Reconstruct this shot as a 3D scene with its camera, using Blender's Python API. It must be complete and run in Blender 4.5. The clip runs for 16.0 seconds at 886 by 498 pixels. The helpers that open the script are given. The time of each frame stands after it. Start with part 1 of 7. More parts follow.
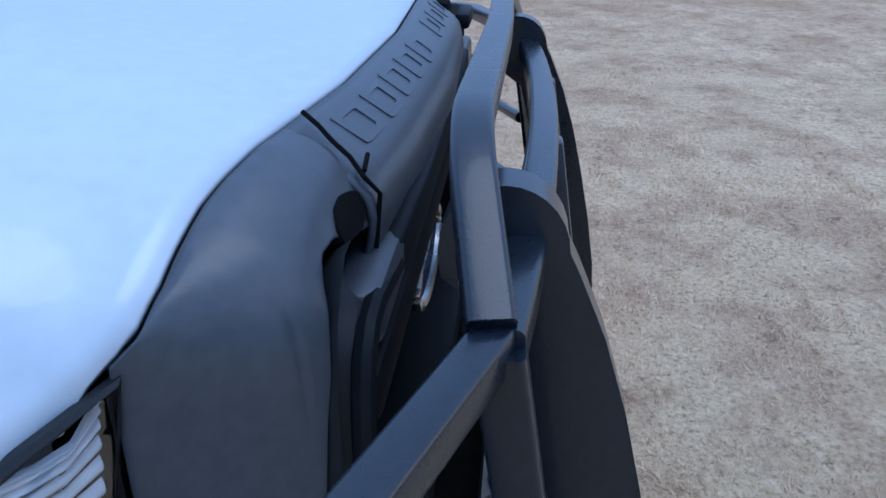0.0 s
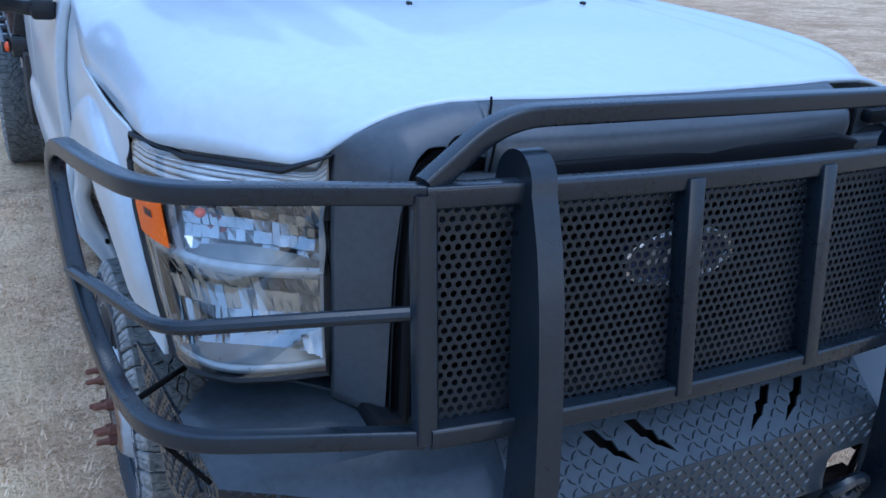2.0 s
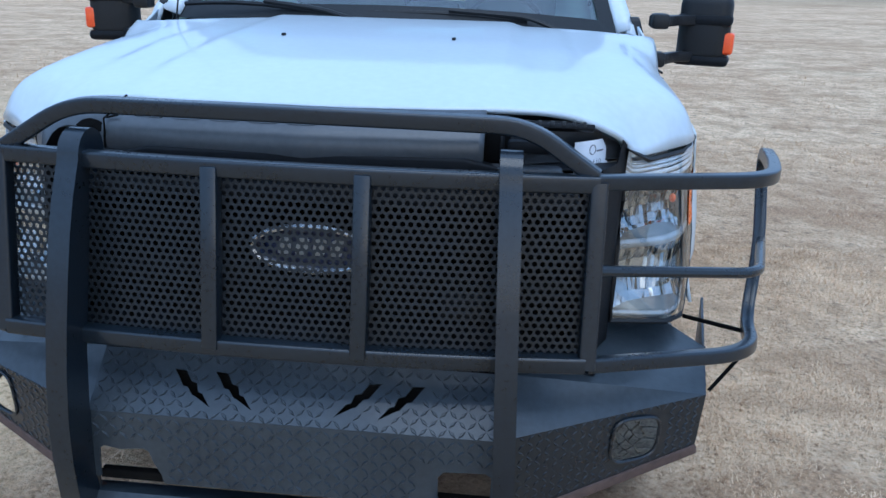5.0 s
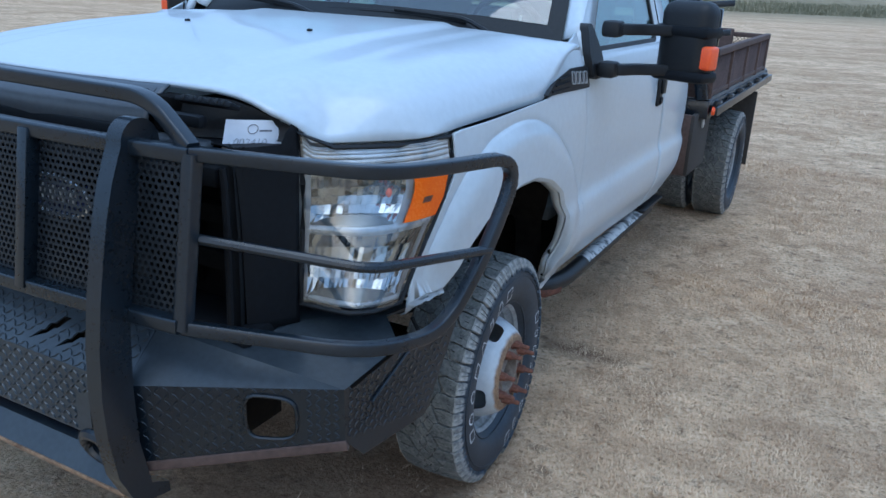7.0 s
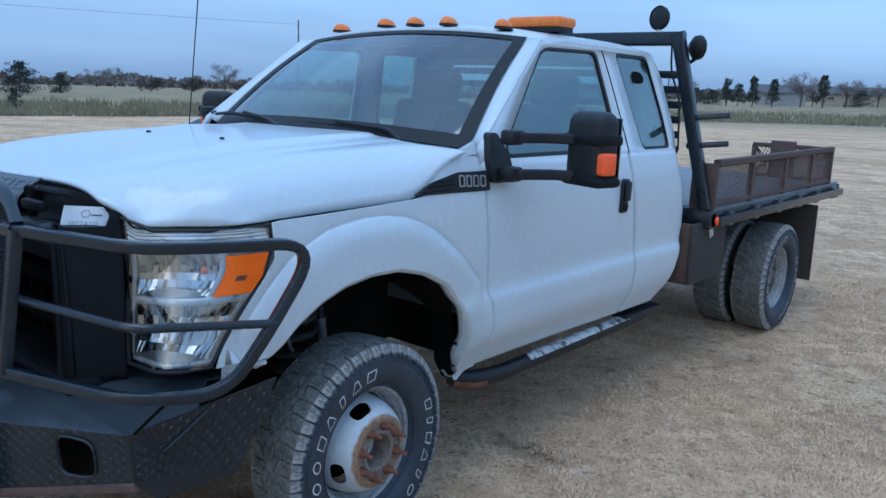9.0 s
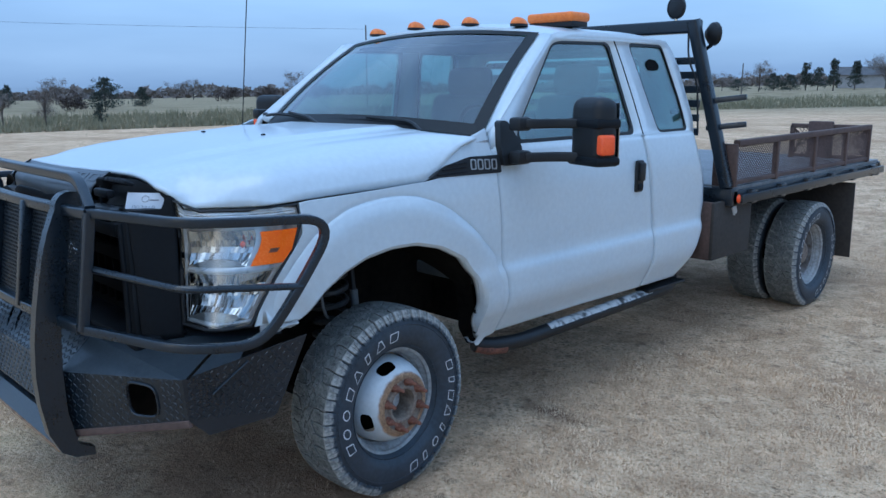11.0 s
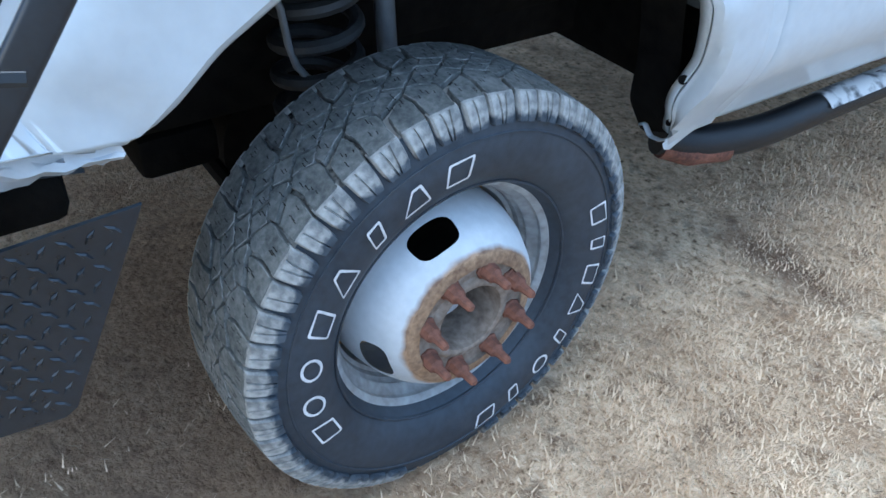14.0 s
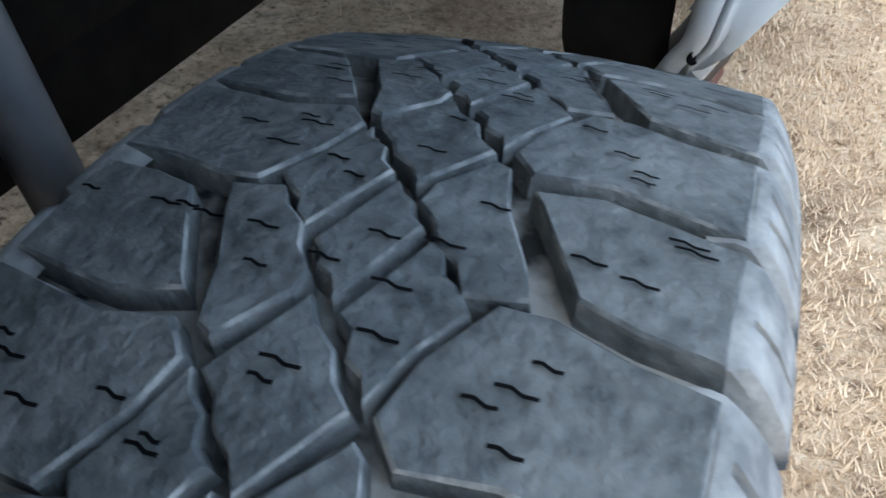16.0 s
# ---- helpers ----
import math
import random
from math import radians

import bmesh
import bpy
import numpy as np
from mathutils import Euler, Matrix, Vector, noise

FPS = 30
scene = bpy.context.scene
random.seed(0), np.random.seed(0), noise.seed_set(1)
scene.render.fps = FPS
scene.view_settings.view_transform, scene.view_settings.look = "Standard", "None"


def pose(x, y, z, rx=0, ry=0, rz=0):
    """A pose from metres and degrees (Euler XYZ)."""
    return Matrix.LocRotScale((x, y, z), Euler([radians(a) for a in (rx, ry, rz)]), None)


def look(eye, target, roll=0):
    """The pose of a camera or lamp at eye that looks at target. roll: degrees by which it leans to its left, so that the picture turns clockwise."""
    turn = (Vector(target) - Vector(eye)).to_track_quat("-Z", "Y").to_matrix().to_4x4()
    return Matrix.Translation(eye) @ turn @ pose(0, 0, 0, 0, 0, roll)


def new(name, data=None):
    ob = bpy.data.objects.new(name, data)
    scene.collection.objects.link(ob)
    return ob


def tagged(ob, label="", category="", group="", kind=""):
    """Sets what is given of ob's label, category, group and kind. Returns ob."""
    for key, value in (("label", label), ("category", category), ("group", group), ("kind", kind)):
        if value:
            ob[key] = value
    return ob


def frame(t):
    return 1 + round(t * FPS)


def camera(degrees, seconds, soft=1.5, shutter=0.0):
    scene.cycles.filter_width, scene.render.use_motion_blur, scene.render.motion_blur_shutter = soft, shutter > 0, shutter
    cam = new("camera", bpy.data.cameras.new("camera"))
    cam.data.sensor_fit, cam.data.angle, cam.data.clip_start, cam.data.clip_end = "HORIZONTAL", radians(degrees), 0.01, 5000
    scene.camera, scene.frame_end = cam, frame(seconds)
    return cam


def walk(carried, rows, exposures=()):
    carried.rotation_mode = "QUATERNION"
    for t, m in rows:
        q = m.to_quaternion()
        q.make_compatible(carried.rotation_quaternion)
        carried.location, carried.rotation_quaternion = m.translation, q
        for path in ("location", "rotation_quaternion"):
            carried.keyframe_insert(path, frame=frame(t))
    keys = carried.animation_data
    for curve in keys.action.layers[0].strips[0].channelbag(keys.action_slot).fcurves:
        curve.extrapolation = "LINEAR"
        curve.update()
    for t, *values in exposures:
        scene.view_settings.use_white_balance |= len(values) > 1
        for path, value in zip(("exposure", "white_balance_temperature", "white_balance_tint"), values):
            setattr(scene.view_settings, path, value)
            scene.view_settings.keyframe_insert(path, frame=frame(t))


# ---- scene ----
cam = camera(57.8, 16.0, shutter=0.12)
PATH = [
    (0, (-1.111, -1.063, 1.558), (0.701, -0.88, 0.733), -0.6),
    (0.5, (-0.962, -1.206, 1.573), (0.738, -0.64, 0.685), 2.3),
    (1, (-0.937, -1.437, 1.568), (0.458, -0.295, 0.703), 5.6),
    (1.5, (-1.08, -1.743, 1.6), (0.04, -0.257, 0.865), 5.9),
    (2, (-1.143, -2.094, 1.635), (-0.294, -0.433, 0.913), 3.1),
    (2.5, (-1.082, -2.479, 1.655), (-0.423, -0.713, 0.986), 1.0),
    (3, (-0.869, -2.6, 1.635), (-0.367, -0.778, 0.982), 1.4),
    (3.5, (-0.573, -2.709, 1.66), (-0.259, -0.854, 0.982), 1.1),
    (4, (-0.264, -2.867, 1.675), (-0.065, -0.993, 1.005), 2.4),
    (4.5, (0.088, -2.757, 1.692), (0.148, -0.874, 1.019), 1.7),
    (5, (0.459, -2.699, 1.677), (0.312, -0.814, 1.026), 2.1),
    (7.5, (2.255, -2.171, 1.675), (1.237, -0.562, 1.064), 2.7),
    (8, (2.515, -1.993, 1.702), (1.361, -0.444, 1.182), 2.3),
    (8.5, (2.684, -1.883, 1.716), (1.474, -0.34, 1.319), 2.9),
    (9, (2.952, -1.947, 1.703), (1.685, -0.449, 1.312), 2.3),
    (11.5, (3.396, -2.073, 1.677), (1.978, -0.731, 1.245), -0.4),
    (12, (3.09, -1.81, 1.631), (1.728, -0.491, 0.995), 0.6),
    (12.5, (2.809, -1.446, 1.53), (1.443, -0.242, 0.703), 1.3),
    (13, (2.5, -1.159, 1.476), (1.108, -0.038, 0.576), 1.1),
    (13.5, (2.146, -0.873, 1.414), (0.783, 0.181, 0.398), 1.2),
    (14, (1.803, -0.62, 1.305), (0.522, 0.315, 0.087), 3.0),
    (14.5, (1.556, -0.51, 1.24), (0.362, 0.414, -0.072), 1.3),
    (15, (1.423, -0.446, 1.208), (0.361, 0.533, -0.174), 2.1),
    (15.5, (1.141, -0.218, 0.991), (0.490, 1.141, -0.325), 4.7),
    (16, (0.980, -0.146, 0.935), (0.342, 1.196, -0.403), -2.2),
]
walk(cam, [(t, look(eye, target, roll)) for t, eye, target, roll in PATH], ((0, 0.52, 5200, 13), (1, 0.92, 4780, 10), (1.5, 0.80, 4720, 10), (2, 0.74, 5020, 9), (3, 0.78, 5350, 7), (4.5, 0.84, 5480, 6), (7.5, 0.56, 5420, 4), (8.0, 0.55, 5320, 4), (9, 0.51, 5300, 3), (11.5, 0.58, 5270, 3), (12.5, 0.95, 5330, 4), (13.5, 1.12, 5400, 2), (14, 1.50, 5560, 3), (15, 1.72, 5760, 4), (15.5, 1.60, 5950, 9), (16, 2.05, 6520, 7)))

from mathutils import geometry

WHEEL_Z = 0.388

# ---------- world and light ----------
world = bpy.data.worlds.new("overcast_sky")
scene.world = world
world.use_nodes = True
wn, wl = world.node_tree.nodes, world.node_tree.links
wn.clear()
w_out = wn.new("ShaderNodeOutputWorld")
w_bg = wn.new("ShaderNodeBackground")
w_sky = wn.new("ShaderNodeTexSky")
w_sky.sky_type = "NISHITA"
w_sky.sun_disc = False
w_sky.sun_elevation = radians(14)
w_sky.sun_rotation = radians(166)
w_sky.air_density, w_sky.dust_density, w_sky.ozone_density = 1.0, 2.0, 2.0
w_co = wn.new("ShaderNodeTexCoord")
w_map = wn.new("ShaderNodeMapping")
w_map.inputs["Scale"].default_value = (1.2, 1.2, 7.0)
w_noise = wn.new("ShaderNodeTexNoise")
w_noise.inputs["Scale"].default_value = 1.6
w_noise.inputs["Detail"].default_value = 5.0
w_ramp = wn.new("ShaderNodeValToRGB")
w_ramp.color_ramp.elements[0].position, w_ramp.color_ramp.elements[0].color = 0.32, (1.85, 2.65, 4.15, 1)
w_ramp.color_ramp.elements[1].position, w_ramp.color_ramp.elements[1].color = 0.68, (2.75, 3.7, 5.3, 1)
w_mix = wn.new("ShaderNodeMix")
w_mix.data_type = "RGBA"
w_mix.inputs[0].default_value = 0.86
wl.new(w_co.outputs["Generated"], w_map.inputs["Vector"])
wl.new(w_map.outputs["Vector"], w_noise.inputs["Vector"])
wl.new(w_noise.outputs["Fac"], w_ramp.inputs["Fac"])
wl.new(w_sky.outputs["Color"], w_mix.inputs[6])
wl.new(w_ramp.outputs["Color"], w_mix.inputs[7])
w_sep = wn.new("ShaderNodeSeparateXYZ")
w_lift = wn.new("ShaderNodeMapRange")
w_lift.inputs["From Min"].default_value, w_lift.inputs["From Max"].default_value = 0.0, 1.0
w_lift.inputs["To Min"].default_value, w_lift.inputs["To Max"].default_value = 0.57, 1.38
wl.new(w_co.outputs["Generated"], w_sep.inputs["Vector"])
w_pow = wn.new("ShaderNodeMath")
w_pow.operation, w_pow.use_clamp = "POWER", True
w_pow.inputs[1].default_value = 0.5
wl.new(w_sep.outputs["Z"], w_pow.inputs[0])
wl.new(w_pow.outputs["Value"], w_lift.inputs["Value"])
w_mul = wn.new("ShaderNodeVectorMath")
w_mul.operation = "SCALE"
wl.new(w_mix.outputs[2], w_mul.inputs[0])
wl.new(w_lift.outputs["Result"], w_mul.inputs["Scale"])
wl.new(w_mul.outputs["Vector"], w_bg.inputs["Color"])
w_bg.inputs["Strength"].default_value = 0.15
wl.new(w_bg.outputs["Background"], w_out.inputs["Surface"])

sun = new("sun", bpy.data.lights.new("sun", "SUN"))
sun.data.energy, sun.data.angle, sun.data.color = 0.6, radians(40), (1.0, 0.96, 0.9)
sun.matrix_world = look((0, 0, 30), (-2, 8, 0))


# ---------- materials ----------
def material(name, low, high, rough=0.6, spec=0.5, metal=0.0, grain=60.0, blotch=3.0, bump=0.15, bump_scale=200.0, coat=0.0, spread=0.5, fac=(0.35, 0.65)):
    """A surface that goes from colour low to high by noise at two scales, with a fine relief."""
    m = bpy.data.materials.new(name)
    m.use_nodes = True
    n, l = m.node_tree.nodes, m.node_tree.links
    b = n["Principled BSDF"]
    co = n.new("ShaderNodeTexCoord")
    a1, a2, a3 = (n.new("ShaderNodeTexNoise") for _ in range(3))
    for a, s in ((a1, blotch), (a2, grain), (a3, bump_scale)):
        a.inputs["Scale"].default_value = s
        a.inputs["Detail"].default_value = 5.0
        l.new(co.outputs["Object"], a.inputs["Vector"])
    mixf = n.new("ShaderNodeMix")
    mixf.inputs[0].default_value = spread
    l.new(a1.outputs["Fac"], mixf.inputs[2])
    l.new(a2.outputs["Fac"], mixf.inputs[3])
    ramp = n.new("ShaderNodeValToRGB")
    ramp.color_ramp.elements[0].position, ramp.color_ramp.elements[0].color = fac[0], (*low, 1)
    ramp.color_ramp.elements[1].position, ramp.color_ramp.elements[1].color = fac[1], (*high, 1)
    l.new(mixf.outputs[0], ramp.inputs["Fac"])
    l.new(ramp.outputs["Color"], b.inputs["Base Color"])
    rr = n.new("ShaderNodeMapRange")
    rr.inputs["To Min"].default_value, rr.inputs["To Max"].default_value = max(0.02, rough - 0.08), min(1, rough + 0.1)
    l.new(mixf.outputs[0], rr.inputs["Value"])
    l.new(rr.outputs["Result"], b.inputs["Roughness"])
    b.inputs["Metallic"].default_value = metal
    b.inputs["Specular IOR Level"].default_value = spec
    b.inputs["Coat Weight"].default_value = coat
    b.inputs["Coat Roughness"].default_value = 0.08
    if bump:
        bp = n.new("ShaderNodeBump")
        bp.inputs["Strength"].default_value = bump
        bp.inputs["Distance"].default_value = 0.004
        l.new(a3.outputs["Fac"], bp.inputs["Height"])
        l.new(bp.outputs["Normal"], b.inputs["Normal"])
    return m


def dusted(m, low, high, r0, r1, ragged_by=0.030, fine=55.0):
    """Wipes a rubber's dust off below a ragged line round the wheel: clean dark rubber inside r0, dust beyond r1."""
    n, l = m.node_tree.nodes, m.node_tree.links
    b = n["Principled BSDF"]
    dust = b.inputs["Base Color"].links[0].from_socket
    co = n.new("ShaderNodeTexCoord")
    flat = n.new("ShaderNodeVectorMath")
    flat.operation = "MULTIPLY"
    flat.inputs[1].default_value = (0, 1, 1)
    r = n.new("ShaderNodeVectorMath")
    r.operation = "LENGTH"
    info = n.new("ShaderNodeObjectInfo")
    shift = n.new("ShaderNodeVectorMath")
    shift.operation = "ADD"
    ragged, clean = n.new("ShaderNodeTexNoise"), n.new("ShaderNodeTexNoise")
    ragged.inputs["Scale"].default_value, ragged.inputs["Detail"].default_value = fine, 4.0
    clean.inputs["Scale"].default_value = 40.0
    wave = n.new("ShaderNodeMath")
    wave.operation = "MULTIPLY_ADD"
    wave.inputs[1].default_value = ragged_by
    l.new(co.outputs["Object"], flat.inputs[0])
    l.new(flat.outputs["Vector"], r.inputs[0])
    l.new(co.outputs["Object"], shift.inputs[0])
    l.new(info.outputs["Random"], shift.inputs[1])
    l.new(shift.outputs["Vector"], ragged.inputs["Vector"])
    l.new(shift.outputs["Vector"], clean.inputs["Vector"])
    l.new(ragged.outputs["Fac"], wave.inputs[0])
    l.new(r.outputs["Value"], wave.inputs[2])
    edge = n.new("ShaderNodeMapRange")
    edge.inputs["From Min"].default_value, edge.inputs["From Max"].default_value = r0 + ragged_by / 2, r1 + ragged_by / 2
    l.new(wave.outputs["Value"], edge.inputs["Value"])
    dark = n.new("ShaderNodeValToRGB")
    dark.color_ramp.elements[0].position, dark.color_ramp.elements[0].color = 0.35, (*low, 1)
    dark.color_ramp.elements[1].position, dark.color_ramp.elements[1].color = 0.65, (*high, 1)
    l.new(clean.outputs["Fac"], dark.inputs["Fac"])
    mx = n.new("ShaderNodeMix")
    mx.data_type = "RGBA"
    l.new(edge.outputs["Result"], mx.inputs[0])
    l.new(dark.outputs["Color"], mx.inputs[6])
    l.new(dust, mx.inputs[7])
    l.new(mx.outputs[2], b.inputs["Base Color"])
    return m


def glass(name, tint, gloss=1.0, rough=0.02, base=0.13):
    m = bpy.data.materials.new(name)
    m.use_nodes = True
    n, l = m.node_tree.nodes, m.node_tree.links
    n.clear()
    out = n.new("ShaderNodeOutputMaterial")
    tr, gl, mx, fr = n.new("ShaderNodeBsdfTransparent"), n.new("ShaderNodeBsdfGlossy"), n.new("ShaderNodeMixShader"), n.new("ShaderNodeLayerWeight")
    pw, ml = n.new("ShaderNodeMath"), n.new("ShaderNodeMath")
    pw.operation, ml.operation = "POWER", "MULTIPLY_ADD"
    pw.inputs[1].default_value, ml.inputs[1].default_value, ml.inputs[2].default_value = 4.0, 0.75, base
    tr.inputs["Color"].default_value = (*tint, 1)
    gl.inputs["Roughness"].default_value = rough
    gl.inputs["Color"].default_value = (gloss, gloss, gloss, 1)
    l.new(fr.outputs["Facing"], pw.inputs[0])
    l.new(pw.outputs["Value"], ml.inputs[0])
    l.new(ml.outputs["Value"], mx.inputs["Fac"])
    l.new(tr.outputs["BSDF"], mx.inputs[1])
    l.new(gl.outputs["BSDF"], mx.inputs[2])
    l.new(mx.outputs["Shader"], out.inputs["Surface"])
    return m


WHITE = material("white_truck_paint", (0.530, 0.585, 0.622), (0.595, 0.655, 0.693), rough=0.34, grain=40, blotch=1.3, bump=0.02, bump_scale=500, coat=0.5)
GUARD = material("dark_powder_coat", (0.005, 0.009, 0.014), (0.011, 0.018, 0.027), rough=0.28, spec=0.48, grain=90, blotch=5, bump=0.05, bump_scale=350, coat=0.22)
# lighter, bluer paint for the centre plates, shelves and bottom bar
PLATE = material("worn_tread_plate_paint", (0.020, 0.028, 0.037), (0.041, 0.053, 0.064), rough=0.40, spec=0.5, grain=60, blotch=5, bump=0.10, bump_scale=200, coat=0.25)
LAMPGREY = material("grey_lamp_frame", (0.24, 0.25, 0.26), (0.36, 0.37, 0.38), rough=0.35, grain=60, blotch=10, bump=0.05)
REARSTEEL = material("rust_stained_grey_wheel", (0.13, 0.10, 0.08), (0.28, 0.27, 0.26), rough=0.7, grain=40, blotch=9, bump=0.1, fac=(0.40, 0.60))
RING = material("bright_chrome_ring", (0.62, 0.64, 0.66), (0.70, 0.72, 0.74), rough=0.25, metal=1.0, grain=20, blotch=3, bump=0.0)
RIMGREY = material("dusty_grey_rim", (0.22, 0.215, 0.205), (0.40, 0.41, 0.41), rough=0.55, grain=50, blotch=10, bump=0.1, fac=(0.38, 0.62))
GRILLE = material("grey_black_plastic", (0.004, 0.005, 0.007), (0.008, 0.010, 0.013), rough=0.55, spec=0.2, grain=70, blotch=4, bump=0.05, bump_scale=600)
# black plastic with its grey lifted to stand in for the sky's sheen
SHEEN = material("sun_faded_black_plastic", (0.048, 0.056, 0.066), (0.072, 0.083, 0.096), rough=0.36, spec=0.6, grain=70, blotch=4, bump=0.05, bump_scale=600)
LAMPFLOOR = material("smooth_grey_reflector", (0.12, 0.13, 0.13), (0.20, 0.21, 0.21), rough=0.3, metal=0.6, grain=40, blotch=10, bump=0.0)
LENSRIM = material("silver_lamp_divider", (0.36, 0.38, 0.39), (0.54, 0.56, 0.57), rough=0.28, metal=0.5, grain=50, blotch=9, bump=0.05)
RIDGE = material("ridged_silver_plastic", (0.55, 0.58, 0.60), (0.78, 0.80, 0.82), rough=0.3, grain=60, blotch=10, bump=0.1, bump_scale=80)
MESH = material("black_punched_steel", (0.006, 0.009, 0.012), (0.013, 0.017, 0.022), rough=0.38, spec=0.4, grain=90, blotch=6, bump=0.05, bump_scale=500)
PLASTIC = material("black_textured_plastic", (0.008, 0.009, 0.010), (0.016, 0.017, 0.019), rough=0.46, spec=0.35, grain=200, blotch=6, bump=0.12, bump_scale=900)
# near black for small dark parts and the painted shade of holes
DARK = material("dark_cavity", (0.003, 0.003, 0.0035), (0.007, 0.007, 0.007), spec=0.1, rough=0.9, grain=40, blotch=4, bump=0.1)
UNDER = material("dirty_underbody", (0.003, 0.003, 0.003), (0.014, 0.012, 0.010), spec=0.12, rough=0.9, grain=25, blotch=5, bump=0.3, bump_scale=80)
RUBBER = material("dusty_tyre_rubber", (0.068, 0.074, 0.071), (0.235, 0.236, 0.218), rough=0.86, grain=110, blotch=26, bump=0.6, bump_scale=200, fac=(0.36, 0.70))
RUBBER_WORN = dusted(material("pale_worn_rubber", (0.16, 0.162, 0.156), (0.50, 0.485, 0.445), rough=0.85, grain=90, blotch=16, bump=0.3, bump_scale=260), (0.030, 0.040, 0.052), (0.070, 0.084, 0.100), 0.362, 0.371)
EDGEWORN = material("dusty_block_edge", (0.090, 0.096, 0.094), (0.33, 0.325, 0.300), rough=0.9, grain=80, blotch=20, bump=0.5, bump_scale=200, fac=(0.45, 0.62))
GROOVE = material("dusty_tread_groove", (0.030, 0.030, 0.028), (0.32, 0.305, 0.275), rough=0.92, spec=0.15, grain=70, blotch=14, bump=0.3, bump_scale=200, fac=(0.40, 0.55))
SIDEWALL = material("dark_sidewall_rubber", (0.014, 0.021, 0.030), (0.036, 0.048, 0.063), rough=0.55, grain=60, blotch=7, bump=0.1, bump_scale=400)
LETTER = material("white_letter_rubber", (0.50, 0.51, 0.52), (0.72, 0.73, 0.73), rough=0.6, grain=80, blotch=20, bump=0.1)
STEEL = dusted(material("grey_painted_wheel_steel", (0.46, 0.49, 0.51), (0.55, 0.58, 0.60), rough=0.5, grain=60, blotch=9, bump=0.06, bump_scale=160), (0.155, 0.086, 0.048), (0.37, 0.235, 0.140), 0.1345, 0.1420, 0.012, 30.0)
RUST = material("orange_rust", (0.145, 0.082, 0.047), (0.39, 0.250, 0.145), rough=0.9, grain=110, blotch=18, bump=0.5, bump_scale=180)
RUSTDARK = material("red_brown_rusty_iron", (0.075, 0.030, 0.020), (0.22, 0.090, 0.055), rough=0.85, grain=120, blotch=25, bump=0.4, bump_scale=220)
HUBIRON = material("dirty_hub_iron", (0.13, 0.095, 0.070), (0.30, 0.245, 0.195), rough=0.8, grain=90, blotch=30, bump=0.4, bump_scale=200)
COIL = material("dark_spring_steel", (0.016, 0.017, 0.018), (0.040, 0.040, 0.040), rough=0.55, grain=60, blotch=12, bump=0.2, bump_scale=150)
CHROME = material("chrome", (0.34, 0.35, 0.35), (0.52, 0.53, 0.53), rough=0.10, metal=1.0, grain=20, blotch=3, bump=0.0)
SATIN = material("satin_reflector", (0.42, 0.44, 0.46), (0.60, 0.62, 0.64), rough=0.3, metal=0.3, grain=60, blotch=14, bump=0.2, bump_scale=60)
AMBER = material("amber_lens", (0.93, 0.115, 0.001), (1.0, 0.18, 0.002), rough=0.25, spec=0.3, grain=120, blotch=10, bump=0.1, bump_scale=300)
AMBERCAP = material("faded_amber_plastic", (0.72, 0.155, 0.015), (0.88, 0.24, 0.035), rough=0.42, grain=90, blotch=30, bump=0.1)
RED = material("red_orange_reflector", (0.90, 0.085, 0.02), (1.0, 0.15, 0.03), rough=0.3, grain=160, blotch=20, bump=0.15, bump_scale=500)
BED = material("weathered_grey_steel_deck", (0.13, 0.135, 0.14), (0.24, 0.245, 0.25), rough=0.55, metal=0.3, grain=30, blotch=4, bump=0.2, bump_scale=90)
BROWN = material("rusty_brown_steel", (0.065, 0.040, 0.032), (0.125, 0.080, 0.065), rough=0.8, grain=50, blotch=6, bump=0.25, bump_scale=120)
OLIVE = material("dirty_dark_panel", (0.022, 0.019, 0.016), (0.050, 0.042, 0.036), rough=0.75, grain=40, blotch=4, bump=0.2, bump_scale=90)
CLOTH = material("grey_seat_cloth", (0.060, 0.070, 0.074), (0.105, 0.115, 0.120), rough=0.9, grain=200, blotch=8, bump=0.3, bump_scale=500)
DASH = material("grey_cab_trim", (0.07, 0.08, 0.085), (0.11, 0.12, 0.125), rough=0.8, spec=0.2, grain=150, blotch=6, bump=0.1)
PAPER = material("white_paper", (0.72, 0.74, 0.78), (0.80, 0.82, 0.86), rough=0.7, grain=40, blotch=12, bump=0.1, bump_scale=50)
INK = material("grey_ink", (0.10, 0.10, 0.12), (0.16, 0.16, 0.18), rough=0.7, bump=0.0)
DECAL = material("silver_grey_badge", (0.38, 0.39, 0.40), (0.50, 0.51, 0.52), rough=0.35, metal=0.5, bump=0.0)
BADGEBLUE = material("dark_blue_badge", (0.012, 0.02, 0.06), (0.02, 0.03, 0.085), rough=0.25, bump=0.0, coat=0.5)
PEEL = material("peeling_silver_film", (0.06, 0.06, 0.06), (0.56, 0.55, 0.53), rough=0.5, grain=30, blotch=12, bump=0.4, bump_scale=60, fac=(0.40, 0.52))
GLASS = glass("window_glass", (0.58, 0.76, 0.73), base=0.14)
FRIT = material("black_glass_edge", (0.010, 0.012, 0.013), (0.018, 0.020, 0.022), rough=0.5, spec=0.25, bump=0.0)
CLEAR = glass("clear_lens", (0.93, 0.95, 0.96))


# ---------- building helpers ----------
def thing(name, label, category, at=(0, 0, 0), group="", kind=""):
    ob = new(name)
    ob.location = at
    ob.empty_display_size = 0.2
    return tagged(ob, label, category, group, kind)


